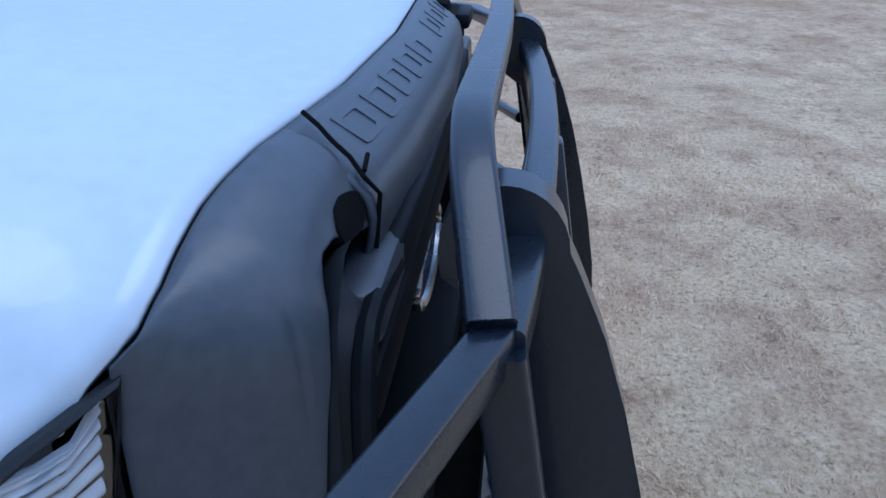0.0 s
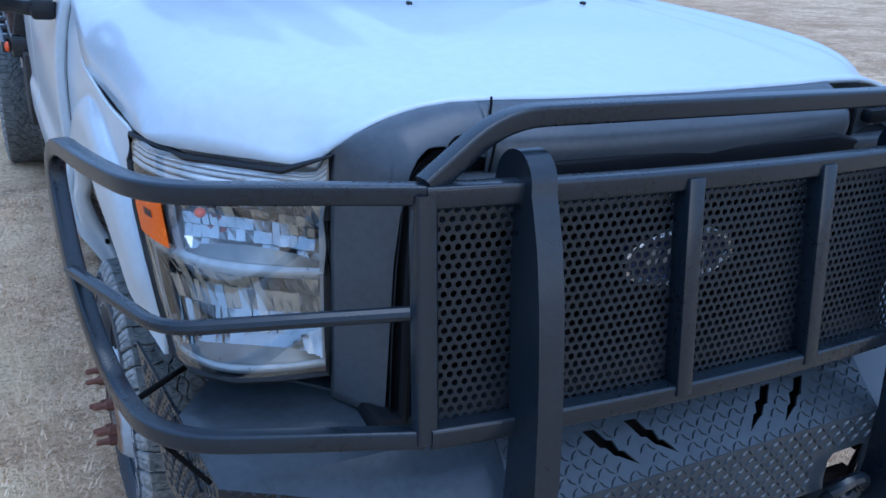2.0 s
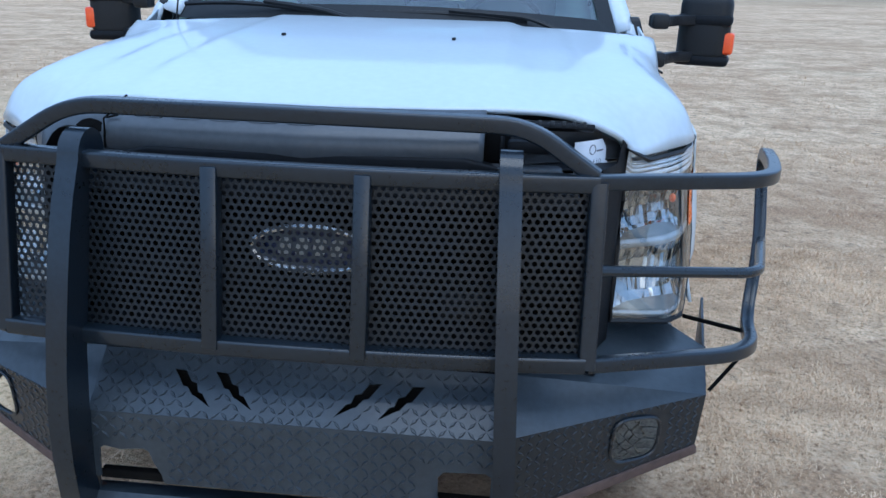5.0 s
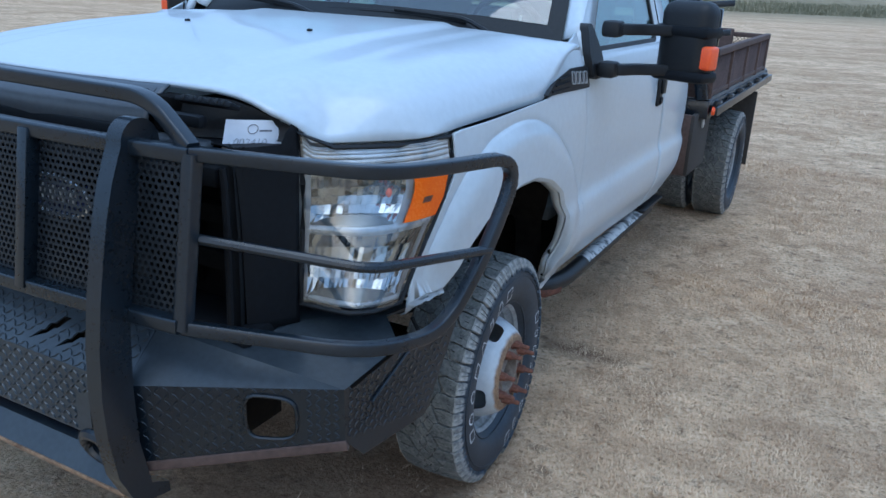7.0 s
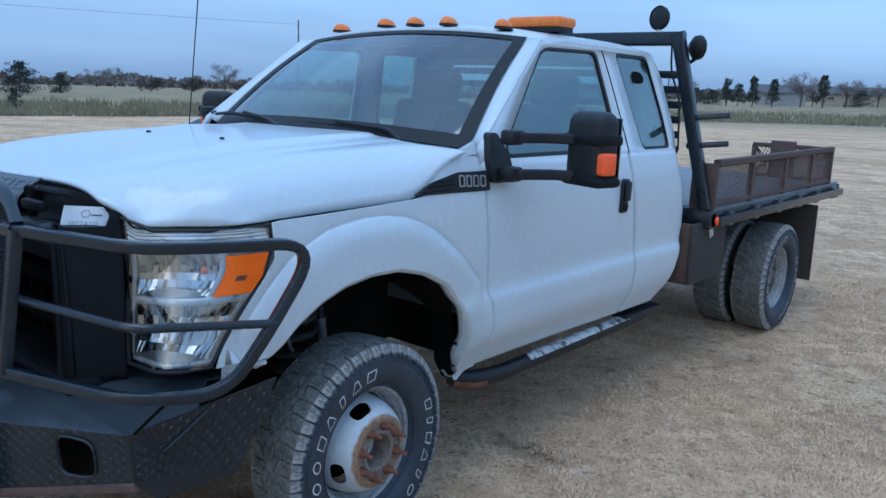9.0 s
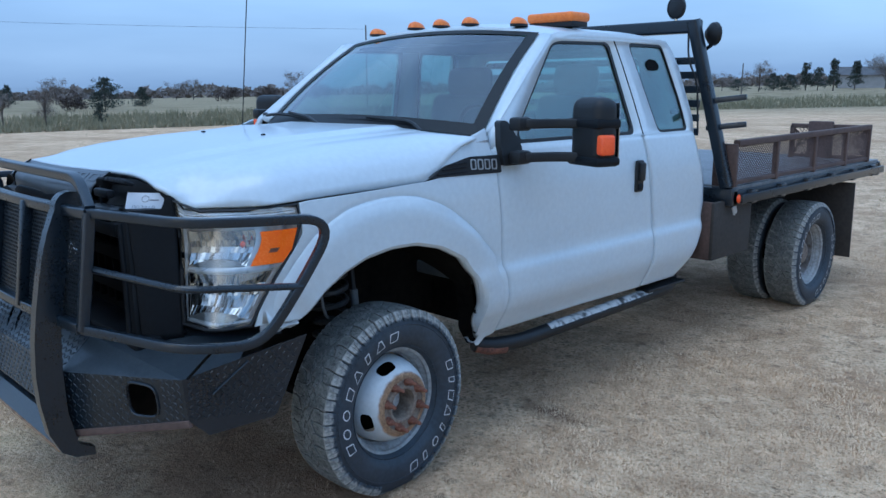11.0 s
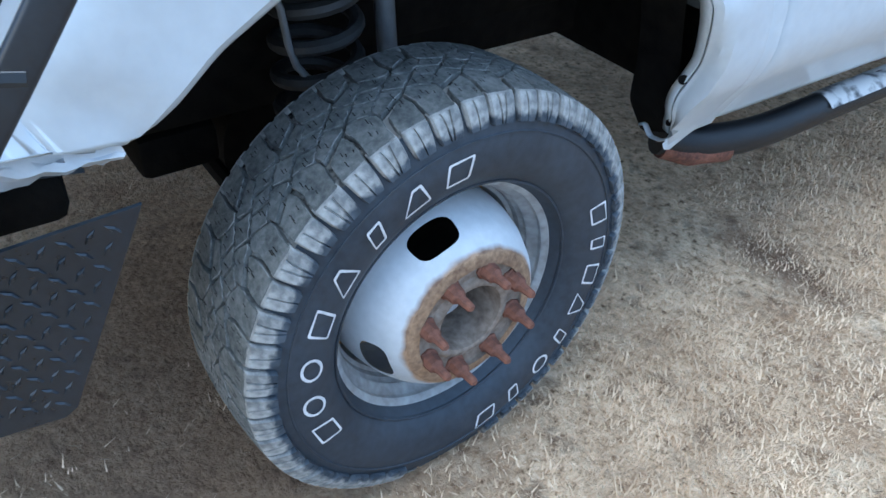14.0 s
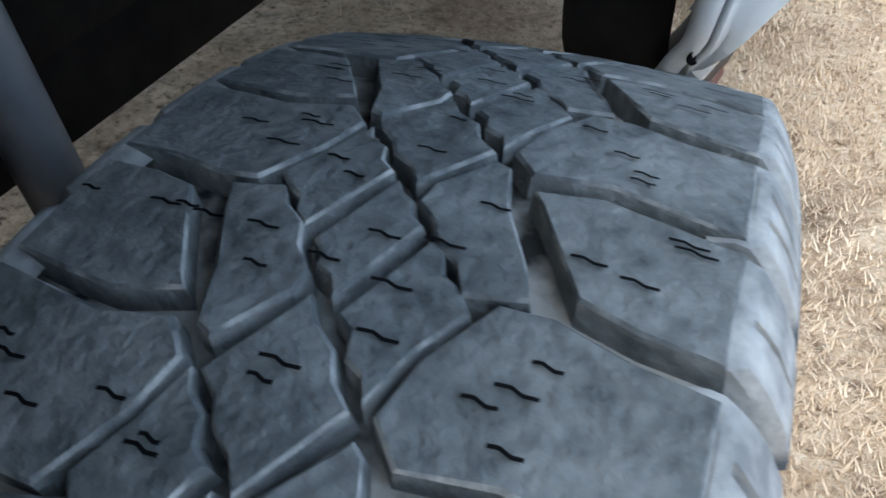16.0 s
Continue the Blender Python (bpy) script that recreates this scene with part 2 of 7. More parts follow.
def part(name, bm, mat, parent, label="", smooth=True, angle=35):
    """Links a bmesh as one mesh object under a thing or a part."""
    me = bpy.data.meshes.new(name)
    bmesh.ops.recalc_face_normals(bm, faces=bm.faces[:]) if len(bm.faces) < 60000 else None
    bm.to_mesh(me)
    bm.free()
    for p in me.polygons:
        p.use_smooth = smooth
    if smooth:
        me.set_sharp_from_angle(angle=radians(angle))
    me.materials.append(mat)
    ob = new(name, me)
    if parent is not None:
        ob.parent = parent
        top = parent
        while top.parent is not None:
            top = top.parent
        ob.matrix_parent_inverse = top.matrix_basis.inverted()
    return tagged(ob, label)


def twin(ob, parent, name=None):
    """The mirror image of a part on the truck's other side, as a mesh of its own."""
    me = ob.data.copy()
    me.transform(Matrix.Diagonal((-1, 1, 1, 1)))
    me.flip_normals()
    o = new(name or ob.name.split(".")[0], me)
    o.parent = parent
    if "label" in ob:
        o["label"] = ob["label"]
    for md in ob.modifiers:
        c = o.modifiers.new(md.name, md.type)
        if md.type == "SOLIDIFY":
            c.thickness, c.offset = md.thickness, -md.offset
    return o


def thick(ob, t, offset=-1):
    s = ob.modifiers.new("thickness", "SOLIDIFY")
    s.thickness, s.offset = t, offset
    return ob


def add_box(bm, size, at=(0, 0, 0), turn=None, bevel=0.0, seg=2):
    m = Matrix.Translation(at) @ (turn.to_4x4() if turn else Matrix()) @ Matrix.Diagonal((*size, 1))
    g = bmesh.ops.create_cube(bm, size=1, matrix=m)
    if bevel:
        es = list({e for v in g["verts"] for e in v.link_edges})
        bmesh.ops.bevel(bm, geom=es, offset=bevel, segments=seg, affect="EDGES", profile=0.5)


def box(size, at=(0, 0, 0), turn=None, bevel=0.0, seg=2):
    bm = bmesh.new()
    add_box(bm, size, at, turn, bevel, seg)
    return bm


def rounded(pts, r, n=5):
    """A line through pts with its inner corners rounded to about radius r."""
    pts = [Vector(p) for p in pts]
    out = [pts[0]]
    for a, b, c in zip(pts, pts[1:], pts[2:]):
        u, v = (a - b), (c - b)
        k = min(r, 0.48 * u.length, 0.48 * v.length)
        p, q = b + u.normalized() * k, b + v.normalized() * k
        for i in range(n + 1):
            t = i / n
            out.append(p.lerp(b, t).lerp(b.lerp(q, t), t))
    return out + [pts[-1]]


def ring_pts(r, seg, square):
    if not square:
        return [(r * math.cos(2 * math.pi * i / seg), r * math.sin(2 * math.pi * i / seg)) for i in range(seg)]
    out = []
    for cx, cy, a0 in ((1, 1, 0), (-1, 1, 90), (-1, -1, 180), (1, -1, 270)):
        for a in (0, 30, 60, 90):
            t = radians(a0 + a)
            out.append((r * (0.68 * cx + 0.32 * math.cos(t)), r * (0.68 * cy + 0.32 * math.sin(t))))
    return out


def add_tube(bm, pts, r, seg=10, square=False, up=(0, 0, 1), closed=False, flat=1.0):
    """A tube along pts, round or of rounded square section."""
    pts = [Vector(p) for p in pts]
    prof = ring_pts(r, seg, square)
    rings = []
    n = len(pts)
    carried = None
    for i, p in enumerate(pts):
        a = pts[i - 1] if (i or closed) else p
        b = pts[(i + 1) % n] if (i < n - 1 or closed) else p
        d = (b - a).normalized()
        side = d.cross(Vector(up))
        side = side.normalized() if side.length > 1e-4 else d.cross(Vector((0, 1, 0))).normalized()
        if carried is not None and not closed:
            side = (carried - d * carried.dot(d)).normalized()
        carried = side
        top = side.cross(d)
        rings.append([bm.verts.new(p + side * x + top * y * flat) for x, y in prof])
    m = len(prof)
    for i in range(n if closed else n - 1):
        a, b = rings[i], rings[(i + 1) % n]
        for j in range(m):
            bm.faces.new((a[j], a[(j + 1) % m], b[(j + 1) % m], b[j]))
    if not closed:
        bm.faces.new(rings[0][::-1])
        bm.faces.new(rings[-1])


def tube(pts, r, seg=10, square=False, up=(0, 0, 1), closed=False, flat=1.0):
    bm = bmesh.new()
    add_tube(bm, pts, r, seg, square, up, closed, flat)
    return bm


def sheet(f, nu, nv, closed_u=False):
    """A grid surface from f(u, v) with u and v from 0 to 1."""
    bm = bmesh.new()
    vs = [[bm.verts.new(f(i / nu, j / nv)) for j in range(nv + 1)] for i in range(nu + (0 if closed_u else 1))]
    k = len(vs)
    for i in range(nu):
        for j in range(nv):
            bm.faces.new((vs[i][j], vs[(i + 1) % k][j], vs[(i + 1) % k][j + 1], vs[i][j + 1]))
    return bm


def add_lathe(bm, prof, seg, axis_x=True, close=False):
    """Turns the profile of (x, radius) round the x axis."""
    rows = []
    for k in range(seg):
        a = 2 * math.pi * k / seg
        rows.append([bm.verts.new((x, r * math.sin(a), r * math.cos(a))) for x, r in prof])
    m = len(prof)
    for k in range(seg):
        a, b = rows[k], rows[(k + 1) % seg]
        for j in range(m if close else m - 1):
            bm.faces.new((a[j], a[(j + 1) % m], b[(j + 1) % m], b[j]))


def lathe(prof, seg=48, close=False):
    bm = bmesh.new()
    add_lathe(bm, prof, seg, True, close)
    return bm


def panel(outline, holes=(), place=lambda a, b: (a, b, 0), depth=None):
    """A flat outline with holes, laid into space by place(a, b). depth: a vector to give it thickness."""
    loops = [[Vector((a, b, 0)) for a, b in lp] for lp in (outline, *holes)]
    flat = [v for lp in loops for v in lp]
    bm = bmesh.new()
    front = [bm.verts.new(place(v.x, v.y)) for v in flat]
    tris = geometry.tessellate_polygon(loops)
    for t in tris:
        try:
            bm.faces.new([front[i] for i in t])
        except ValueError:
            pass
    if depth is not None:
        d = Vector(depth)
        back = [bm.verts.new(v.co + d) for v in front]
        for t in tris:
            try:
                bm.faces.new([back[i] for i in reversed(t)])
            except ValueError:
                pass
        k = 0
        for lp in loops:
            m = len(lp)
            for i in range(m):
                a, b = k + i, k + (i + 1) % m
                bm.faces.new((front[a], front[b], back[b], back[a]))
            k += m
    return bm


def flat_round(pts, r, n=4):
    """A closed flat outline with rounded corners."""
    pts = [Vector((*p, 0)) for p in pts]
    out = []
    m = len(pts)
    for i in range(m):
        a, b, c = pts[i - 1], pts[i], pts[(i + 1) % m]
        u, v = a - b, c - b
        k = min(r, 0.45 * u.length, 0.45 * v.length)
        p, q = b + u.normalized() * k, b + v.normalized() * k
        for j in range(n + 1):
            t = j / n
            w = p.lerp(b, t).lerp(b.lerp(q, t), t)
            out.append((w.x, w.y))
    return out


def curve_at(pts, s):
    """Straight interpolation of (s, value...) rows."""
    for (a, *pa), (b, *pb) in zip(pts, pts[1:]):
        if s <= b:
            t = max(0.0, (s - a) / (b - a))
            r = [x + (y - x) * t for x, y in zip(pa, pb)]
            return r[0] if len(r) == 1 else r
    r = pts[-1][1:]
    return r[0] if len(r) == 1 else list(r)


def ease(a, b, x):
    t = min(1.0, max(0.0, (x - a) / (b - a)))
    return t * t * (3 - 2 * t)


# ---------- ground ----------
def ground_z(x, y):
    d = math.hypot(x, y - 1.5)
    far = max(0.0, d - 7.0)
    rise = 0.045 * ease(2.2, 3.7, y)
    fall = rise + (0.0228 * (x / d) * far if d > 7 else 0.0)
    if d > 45:
        # the field beyond the weeds climbs gently
        yaw = math.degrees(math.atan2(-x, y))
        start = 88 - 34 * ease(14, 62, yaw)
        fall += max(0.0, min((0.033 - 0.008 * ease(14, 62, yaw)) * (d - start), 0.0129 * d))
    return fall


def build_ground():
    m = bpy.data.materials.new("dry_grass_and_soil")
    m.use_nodes = True
    n, l = m.node_tree.nodes, m.node_tree.links
    b = n["Principled BSDF"]
    co = n.new("ShaderNodeTexCoord")

    def nz(scale, detail=6.0, stretch=None):
        a = n.new("ShaderNodeTexNoise")
        a.inputs["Scale"].default_value, a.inputs["Detail"].default_value = scale, detail
        a.inputs["Roughness"].default_value = 0.65
        if stretch:
            mp = n.new("ShaderNodeMapping")
            mp.inputs["Scale"].default_value = stretch
            l.new(co.outputs["Object"], mp.inputs["Vector"])
            l.new(mp.outputs["Vector"], a.inputs["Vector"])
        else:
            l.new(co.outputs["Object"], a.inputs["Vector"])
        return a

    def ramp(a, rows):
        r = n.new("ShaderNodeValToRGB")
        while len(r.color_ramp.elements) < len(rows):
            r.color_ramp.elements.new(0.5)
        for e, (p, c) in zip(r.color_ramp.elements, rows):
            e.position, e.color = p, (*c, 1)
        l.new(a, r.inputs["Fac"])
        return r

    def mix(f, a, c):
        x = n.new("ShaderNodeMix")
        x.data_type = "RGBA"
        l.new(f, x.inputs[0])
        l.new(a, x.inputs[6])
        l.new(c, x.inputs[7])
        return x.outputs[2]

    straw = ramp(nz(48, 10).outputs["Fac"], [(0.34, (0.20, 0.122, 0.070)), (0.45, (0.80, 0.555, 0.340)), (0.59, (0.98, 0.750, 0.500))])
    soil = ramp(nz(60, 8).outputs["Fac"], [(0.3, (0.235, 0.138, 0.078)), (0.7, (0.70, 0.450, 0.265))])
    patch = ramp(nz(1.7, 7).outputs["Fac"], [(0.47, (0, 0, 0)), (0.63, (0.70, 0.70, 0.70))])
    speck = ramp(nz(10, 9).outputs["Fac"], [(0.32, (0.75, 0.75, 0.75)), (0.45, (0, 0, 0))])
    humus = ramp(nz(90, 6).outputs["Fac"], [(0.3, (0.085, 0.050, 0.033)), (0.7, (0.29, 0.185, 0.120))])
    green = ramp(nz(0.23, 4).outputs["Fac"], [(0.56, (0, 0, 0)), (0.72, (0.2, 0.2, 0.2))])
    reach = n.new("ShaderNodeVectorMath")
    reach.operation = "LENGTH"
    l.new(co.outputs["Object"], reach.inputs[0])
    wide = n.new("ShaderNodeMapRange")
    wide.inputs["From Min"].default_value, wide.inputs["From Max"].default_value = 52.0, 92.0
    wide.inputs["To Max"].default_value = 0.85
    l.new(reach.outputs["Value"], wide.inputs["Value"])
    stubble = ramp(nz(0.4, 6, (1, 0.3, 1)).outputs["Fac"], [(0.35, (0.17, 0.145, 0.085)), (0.65, (0.31, 0.265, 0.165))])
    # one dark scuffed patch beside the step
    spot_at = n.new("ShaderNodeMapping")
    spot_at.inputs["Location"].default_value = (-0.77, -2.05, 0)
    spot_at.inputs["Scale"].default_value = (0.8, 1.8, 1)
    l.new(co.outputs["Object"], spot_at.inputs["Vector"])
    spot_r = n.new("ShaderNodeVectorMath")
    spot_r.operation = "LENGTH"
    l.new(spot_at.outputs["Vector"], spot_r.inputs[0])
    spot_w = n.new("ShaderNodeMath")
    spot_w.operation = "MULTIPLY_ADD"
    spot_w.inputs[1].default_value = 0.22
    l.new(nz(12, 7).outputs["Fac"], spot_w.inputs[0])
    l.new(spot_r.outputs["Value"], spot_w.inputs[2])
    scuff = ramp(spot_w.outputs["Value"], [(0.17, (0.85, 0.85, 0.85)), (0.34, (0, 0, 0))])
    # dark bare soil round the front wheels, with the bumper's shade painted in
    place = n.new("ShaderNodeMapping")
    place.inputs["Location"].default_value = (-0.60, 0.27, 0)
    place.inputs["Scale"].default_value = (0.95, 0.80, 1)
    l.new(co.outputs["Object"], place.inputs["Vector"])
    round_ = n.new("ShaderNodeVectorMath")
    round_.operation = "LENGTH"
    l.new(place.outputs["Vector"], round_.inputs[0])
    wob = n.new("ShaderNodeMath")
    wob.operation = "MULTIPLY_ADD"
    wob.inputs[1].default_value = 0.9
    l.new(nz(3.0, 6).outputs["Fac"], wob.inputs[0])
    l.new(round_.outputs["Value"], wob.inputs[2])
    soil_shade = ramp(wob.outputs["Value"], [(0.0, (0.45, 0.45, 0.45)), (1.0, (0, 0, 0))])
    soil_shade.color_ramp.elements[0].position = 0.0
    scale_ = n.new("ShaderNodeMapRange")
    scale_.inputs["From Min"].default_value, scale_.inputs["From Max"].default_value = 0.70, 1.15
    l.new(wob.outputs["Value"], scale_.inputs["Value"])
    l.new(scale_.outputs["Result"], soil_shade.inputs["Fac"])
    bare = ramp(nz(0.12, 5, (1, 2.2, 1)).outputs["Fac"], [(0.44, (0, 0, 0)), (0.70, (0.85, 0.85, 0.85))])
    mow = ramp(nz(70, 5).outputs["Fac"], [(0.3, (0.17, 0.18, 0.10)), (0.7, (0.34, 0.34, 0.22))])
    c1 = mix(patch.outputs["Color"], straw.outputs["Color"], soil.outputs["Color"])
    c2 = mix(green.outputs["Color"], c1, mow.outputs["Color"])
    worn = ramp(nz(0.5, 6, (1, 1.8, 1)).outputs["Fac"], [(0.51, (0, 0, 0)), (0.64, (0.72, 0.72, 0.72))])
    c2 = mix(worn.outputs["Color"], c2, soil.outputs["Color"])
    tuft = ramp(nz(5.5, 9).outputs["Fac"], [(0.43, (0.50, 0.50, 0.50)), (0.54, (0, 0, 0))])
    c2 = mix(tuft.outputs["Color"], c2, soil.outputs["Color"])
    c3 = mix(speck.outputs["Color"], mix(bare.outputs["Color"], c2, soil.outputs["Color"]), humus.outputs["Color"])
    c4 = mix(wide.outputs["Result"], mix(scuff.outputs["Color"], mix(soil_shade.outputs["Color"], c3, humus.outputs["Color"]), humus.outputs["Color"]), stubble.outputs["Color"])
    # paler straw colour ahead of the bumper and along the passenger side
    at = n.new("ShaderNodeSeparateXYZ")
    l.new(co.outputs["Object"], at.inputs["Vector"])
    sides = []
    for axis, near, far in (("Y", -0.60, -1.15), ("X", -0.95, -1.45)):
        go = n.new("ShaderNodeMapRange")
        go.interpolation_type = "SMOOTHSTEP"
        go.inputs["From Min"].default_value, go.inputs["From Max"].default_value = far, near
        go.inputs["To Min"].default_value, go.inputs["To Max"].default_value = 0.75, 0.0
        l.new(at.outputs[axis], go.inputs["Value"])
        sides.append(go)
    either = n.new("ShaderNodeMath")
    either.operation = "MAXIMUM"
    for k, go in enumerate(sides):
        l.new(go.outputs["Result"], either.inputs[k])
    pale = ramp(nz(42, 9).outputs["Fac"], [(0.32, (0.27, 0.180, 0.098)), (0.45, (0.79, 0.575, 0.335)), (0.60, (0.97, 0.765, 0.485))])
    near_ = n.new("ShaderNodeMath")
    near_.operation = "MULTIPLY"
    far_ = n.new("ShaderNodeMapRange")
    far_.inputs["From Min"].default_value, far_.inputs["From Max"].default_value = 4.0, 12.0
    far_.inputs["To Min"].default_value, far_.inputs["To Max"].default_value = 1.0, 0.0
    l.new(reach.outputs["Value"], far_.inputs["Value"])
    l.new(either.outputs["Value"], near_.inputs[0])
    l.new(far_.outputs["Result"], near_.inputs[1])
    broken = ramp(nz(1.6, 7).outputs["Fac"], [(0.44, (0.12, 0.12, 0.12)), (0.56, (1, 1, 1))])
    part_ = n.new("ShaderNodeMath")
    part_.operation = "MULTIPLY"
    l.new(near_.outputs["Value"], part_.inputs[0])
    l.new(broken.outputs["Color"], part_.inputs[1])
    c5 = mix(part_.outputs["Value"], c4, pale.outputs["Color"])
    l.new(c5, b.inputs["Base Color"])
    b.inputs["Roughness"].default_value = 0.95
    b.inputs["Specular IOR Level"].default_value = 0.1
    bp = n.new("ShaderNodeBump")
    bp.inputs["Strength"].default_value, bp.inputs["Distance"].default_value = 1.0, 0.03
    l.new(nz(55, 10).outputs["Fac"], bp.inputs["Height"])
    l.new(bp.outputs["Normal"], b.inputs["Normal"])

    radii = [0.0]
    while radii[-1] < 2500:
        radii.append(radii[-1] + max(0.12, radii[-1] * 0.055))
    bm = bmesh.new()
    seg = 120
    centre = bm.verts.new((1.0, 1.0, 0))
    rows = []
    for r in radii[1:]:
        row = []
        for k in range(seg):
            a = 2 * math.pi * k / seg
            x, y = 1.0 + r * math.cos(a), 1.0 + r * math.sin(a)
            bumpy = 0.012 * noise.noise((x * 1.3, y * 1.3, 0)) + 0.006 * noise.noise((x * 5, y * 5, 3)) - 0.008
            if r > 12:
                bumpy += 0.05 * noise.noise((x * 0.1, y * 0.1, 5)) * min(1, (r - 12) / 20)
            row.append(bm.verts.new((x, y, ground_z(x, y) + bumpy)))
        rows.append(row)
    for k in range(seg):
        bm.faces.new((centre, rows[0][k], rows[0][(k + 1) % seg]))
    for a, c in zip(rows, rows[1:]):
        for k in range(seg):
            bm.faces.new((a[k], c[k], c[(k + 1) % seg], a[(k + 1) % seg]))
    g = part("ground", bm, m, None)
    tagged(g, "dry tan winter grass with bare soil patches", "ground", kind="structure")


build_ground()

# ---------- the truck ----------
truck = thing("pickup_truck", "white flatbed pickup truck with black grille guard, parked on dry grass", "truck")


def hood_edge(y):
    return curve_at([(-0.95, 0.72), (-0.77, 0.725), (-0.42, 0.965), (-0.2, 0.970), (0.2, 0.980), (0.7, 0.980)], y)


def hood_mid(y):
    return curve_at([(-0.95, 1.378), (-0.90, 1.388), (-0.8, 1.402), (-0.5, 1.437), (-0.14, 1.468), (0.3, 1.489), (0.6, 1.50), (0.9, 1.50)], y)


def hood_front(x):
    return curve_at([(0, -0.888), (0.3, -0.878), (0.44, -0.864), (0.587, -0.836), (0.66, -0.832), (0.69, -0.826), (0.712, -0.803), (0.76, -0.760), (0.80, -0.720), (0.84, -0.679), (0.88, -0.637), (0.92, -0.590), (0.945, -0.550), (0.957, -0.510), (0.965, -0.45), (1.0, -0.30)], abs(x))


def hood_rear(x):
    return curve_at([(0, 0.53), (0.5, 0.53), (0.62, 0.47), (0.72, 0.41), (0.82, 0.41), (0.90, 0.45), (0.965, 0.50)], abs(x))


def hood_rim(y):
    """The height of the hood's outer edge."""
    return curve_at([(-0.95, 1.266), (-0.80, 1.265), (-0.60, 1.265), (-0.50, 1.268), (-0.42, 1.273), (0.18, 1.288), (0.27, 1.315), (0.34, 1.385), (0.42, 1.435), (0.60, 1.49)], y)


def hood_z(x, y):
    """The hood's height: a broad back that rolls over at its outer edge and above the headlights."""
    d1 = hood_edge(max(y, -0.42)) - abs(x)
    d2 = 0.83 * max(0.0, 0.712 - abs(x)) + 0.66 * (y - hood_front(max(0.712, abs(x))))
    d = 0.5 * (d1 + d2 - math.sqrt((d1 - d2) ** 2 + 0.0009))
    w = 0.30 - 0.14 * ease(-0.45, -0.78, y)
    s = 1 - min(1.0, max(0.0, d / w))
    g = 1 - math.sqrt(max(0.0, 1 - s ** 2.1))
    q = curve_at([(0, 0), (0.60, 0), (0.70, 0.04), (0.77, 0.12), (0.80, 0.175), (0.843, 0.25), (0.885, 0.345), (0.927, 0.475), (0.955, 0.60), (0.983, 0.80), (1, 1)], min(1.0, abs(x) / hood_edge(y)))
    k = ease(-0.60, -0.80, y)
    g = g * (1 - k) + q * k
    mid = hood_mid(y)
    z = mid - 0.010
    return z - (z - hood_rim(y)) * g


def head(x, v):
    """The black strip that runs round the front of the hood: x across, v from the hood's edge downwards."""
    y, z = hood_front(x) - 0.004, hood_z(x, hood_front(x)) - 0.003
    k = 1 - 0.42 * ease(0.5, 0.71, abs(x))
    dy = curve_at([(0, 0), (0.15, -0.023), (0.45, -0.062), (0.58, -0.074), (0.72, -0.079), (0.86, -0.076), (1, -0.070)], v)
    dz = curve_at([(0, 0), (0.15, -0.013), (0.45, -0.043), (0.58, -0.057), (0.72, -0.078), (0.86, -0.10), (1, -0.118)], v)
    return x, y + dy * k, z + dz * (0.75 + 0.25 * k)


def shell_y(x, z):
    """The face of the grille surround beside the strip: it rolls forward from the hood's edge."""
    y0, z0 = hood_front(x) - 0.004, hood_z(x, hood_front(x)) - 0.003
    yf = -0.938 + 0.128 * ease(0.60, 0.78, x) / ease(0.60, 0.78, 0.705)
    c = min(1.0, max(0.0, 1 - (z0 - z) / 0.12))
    return y0 + (yf - y0) * math.sqrt(1 - c * c)


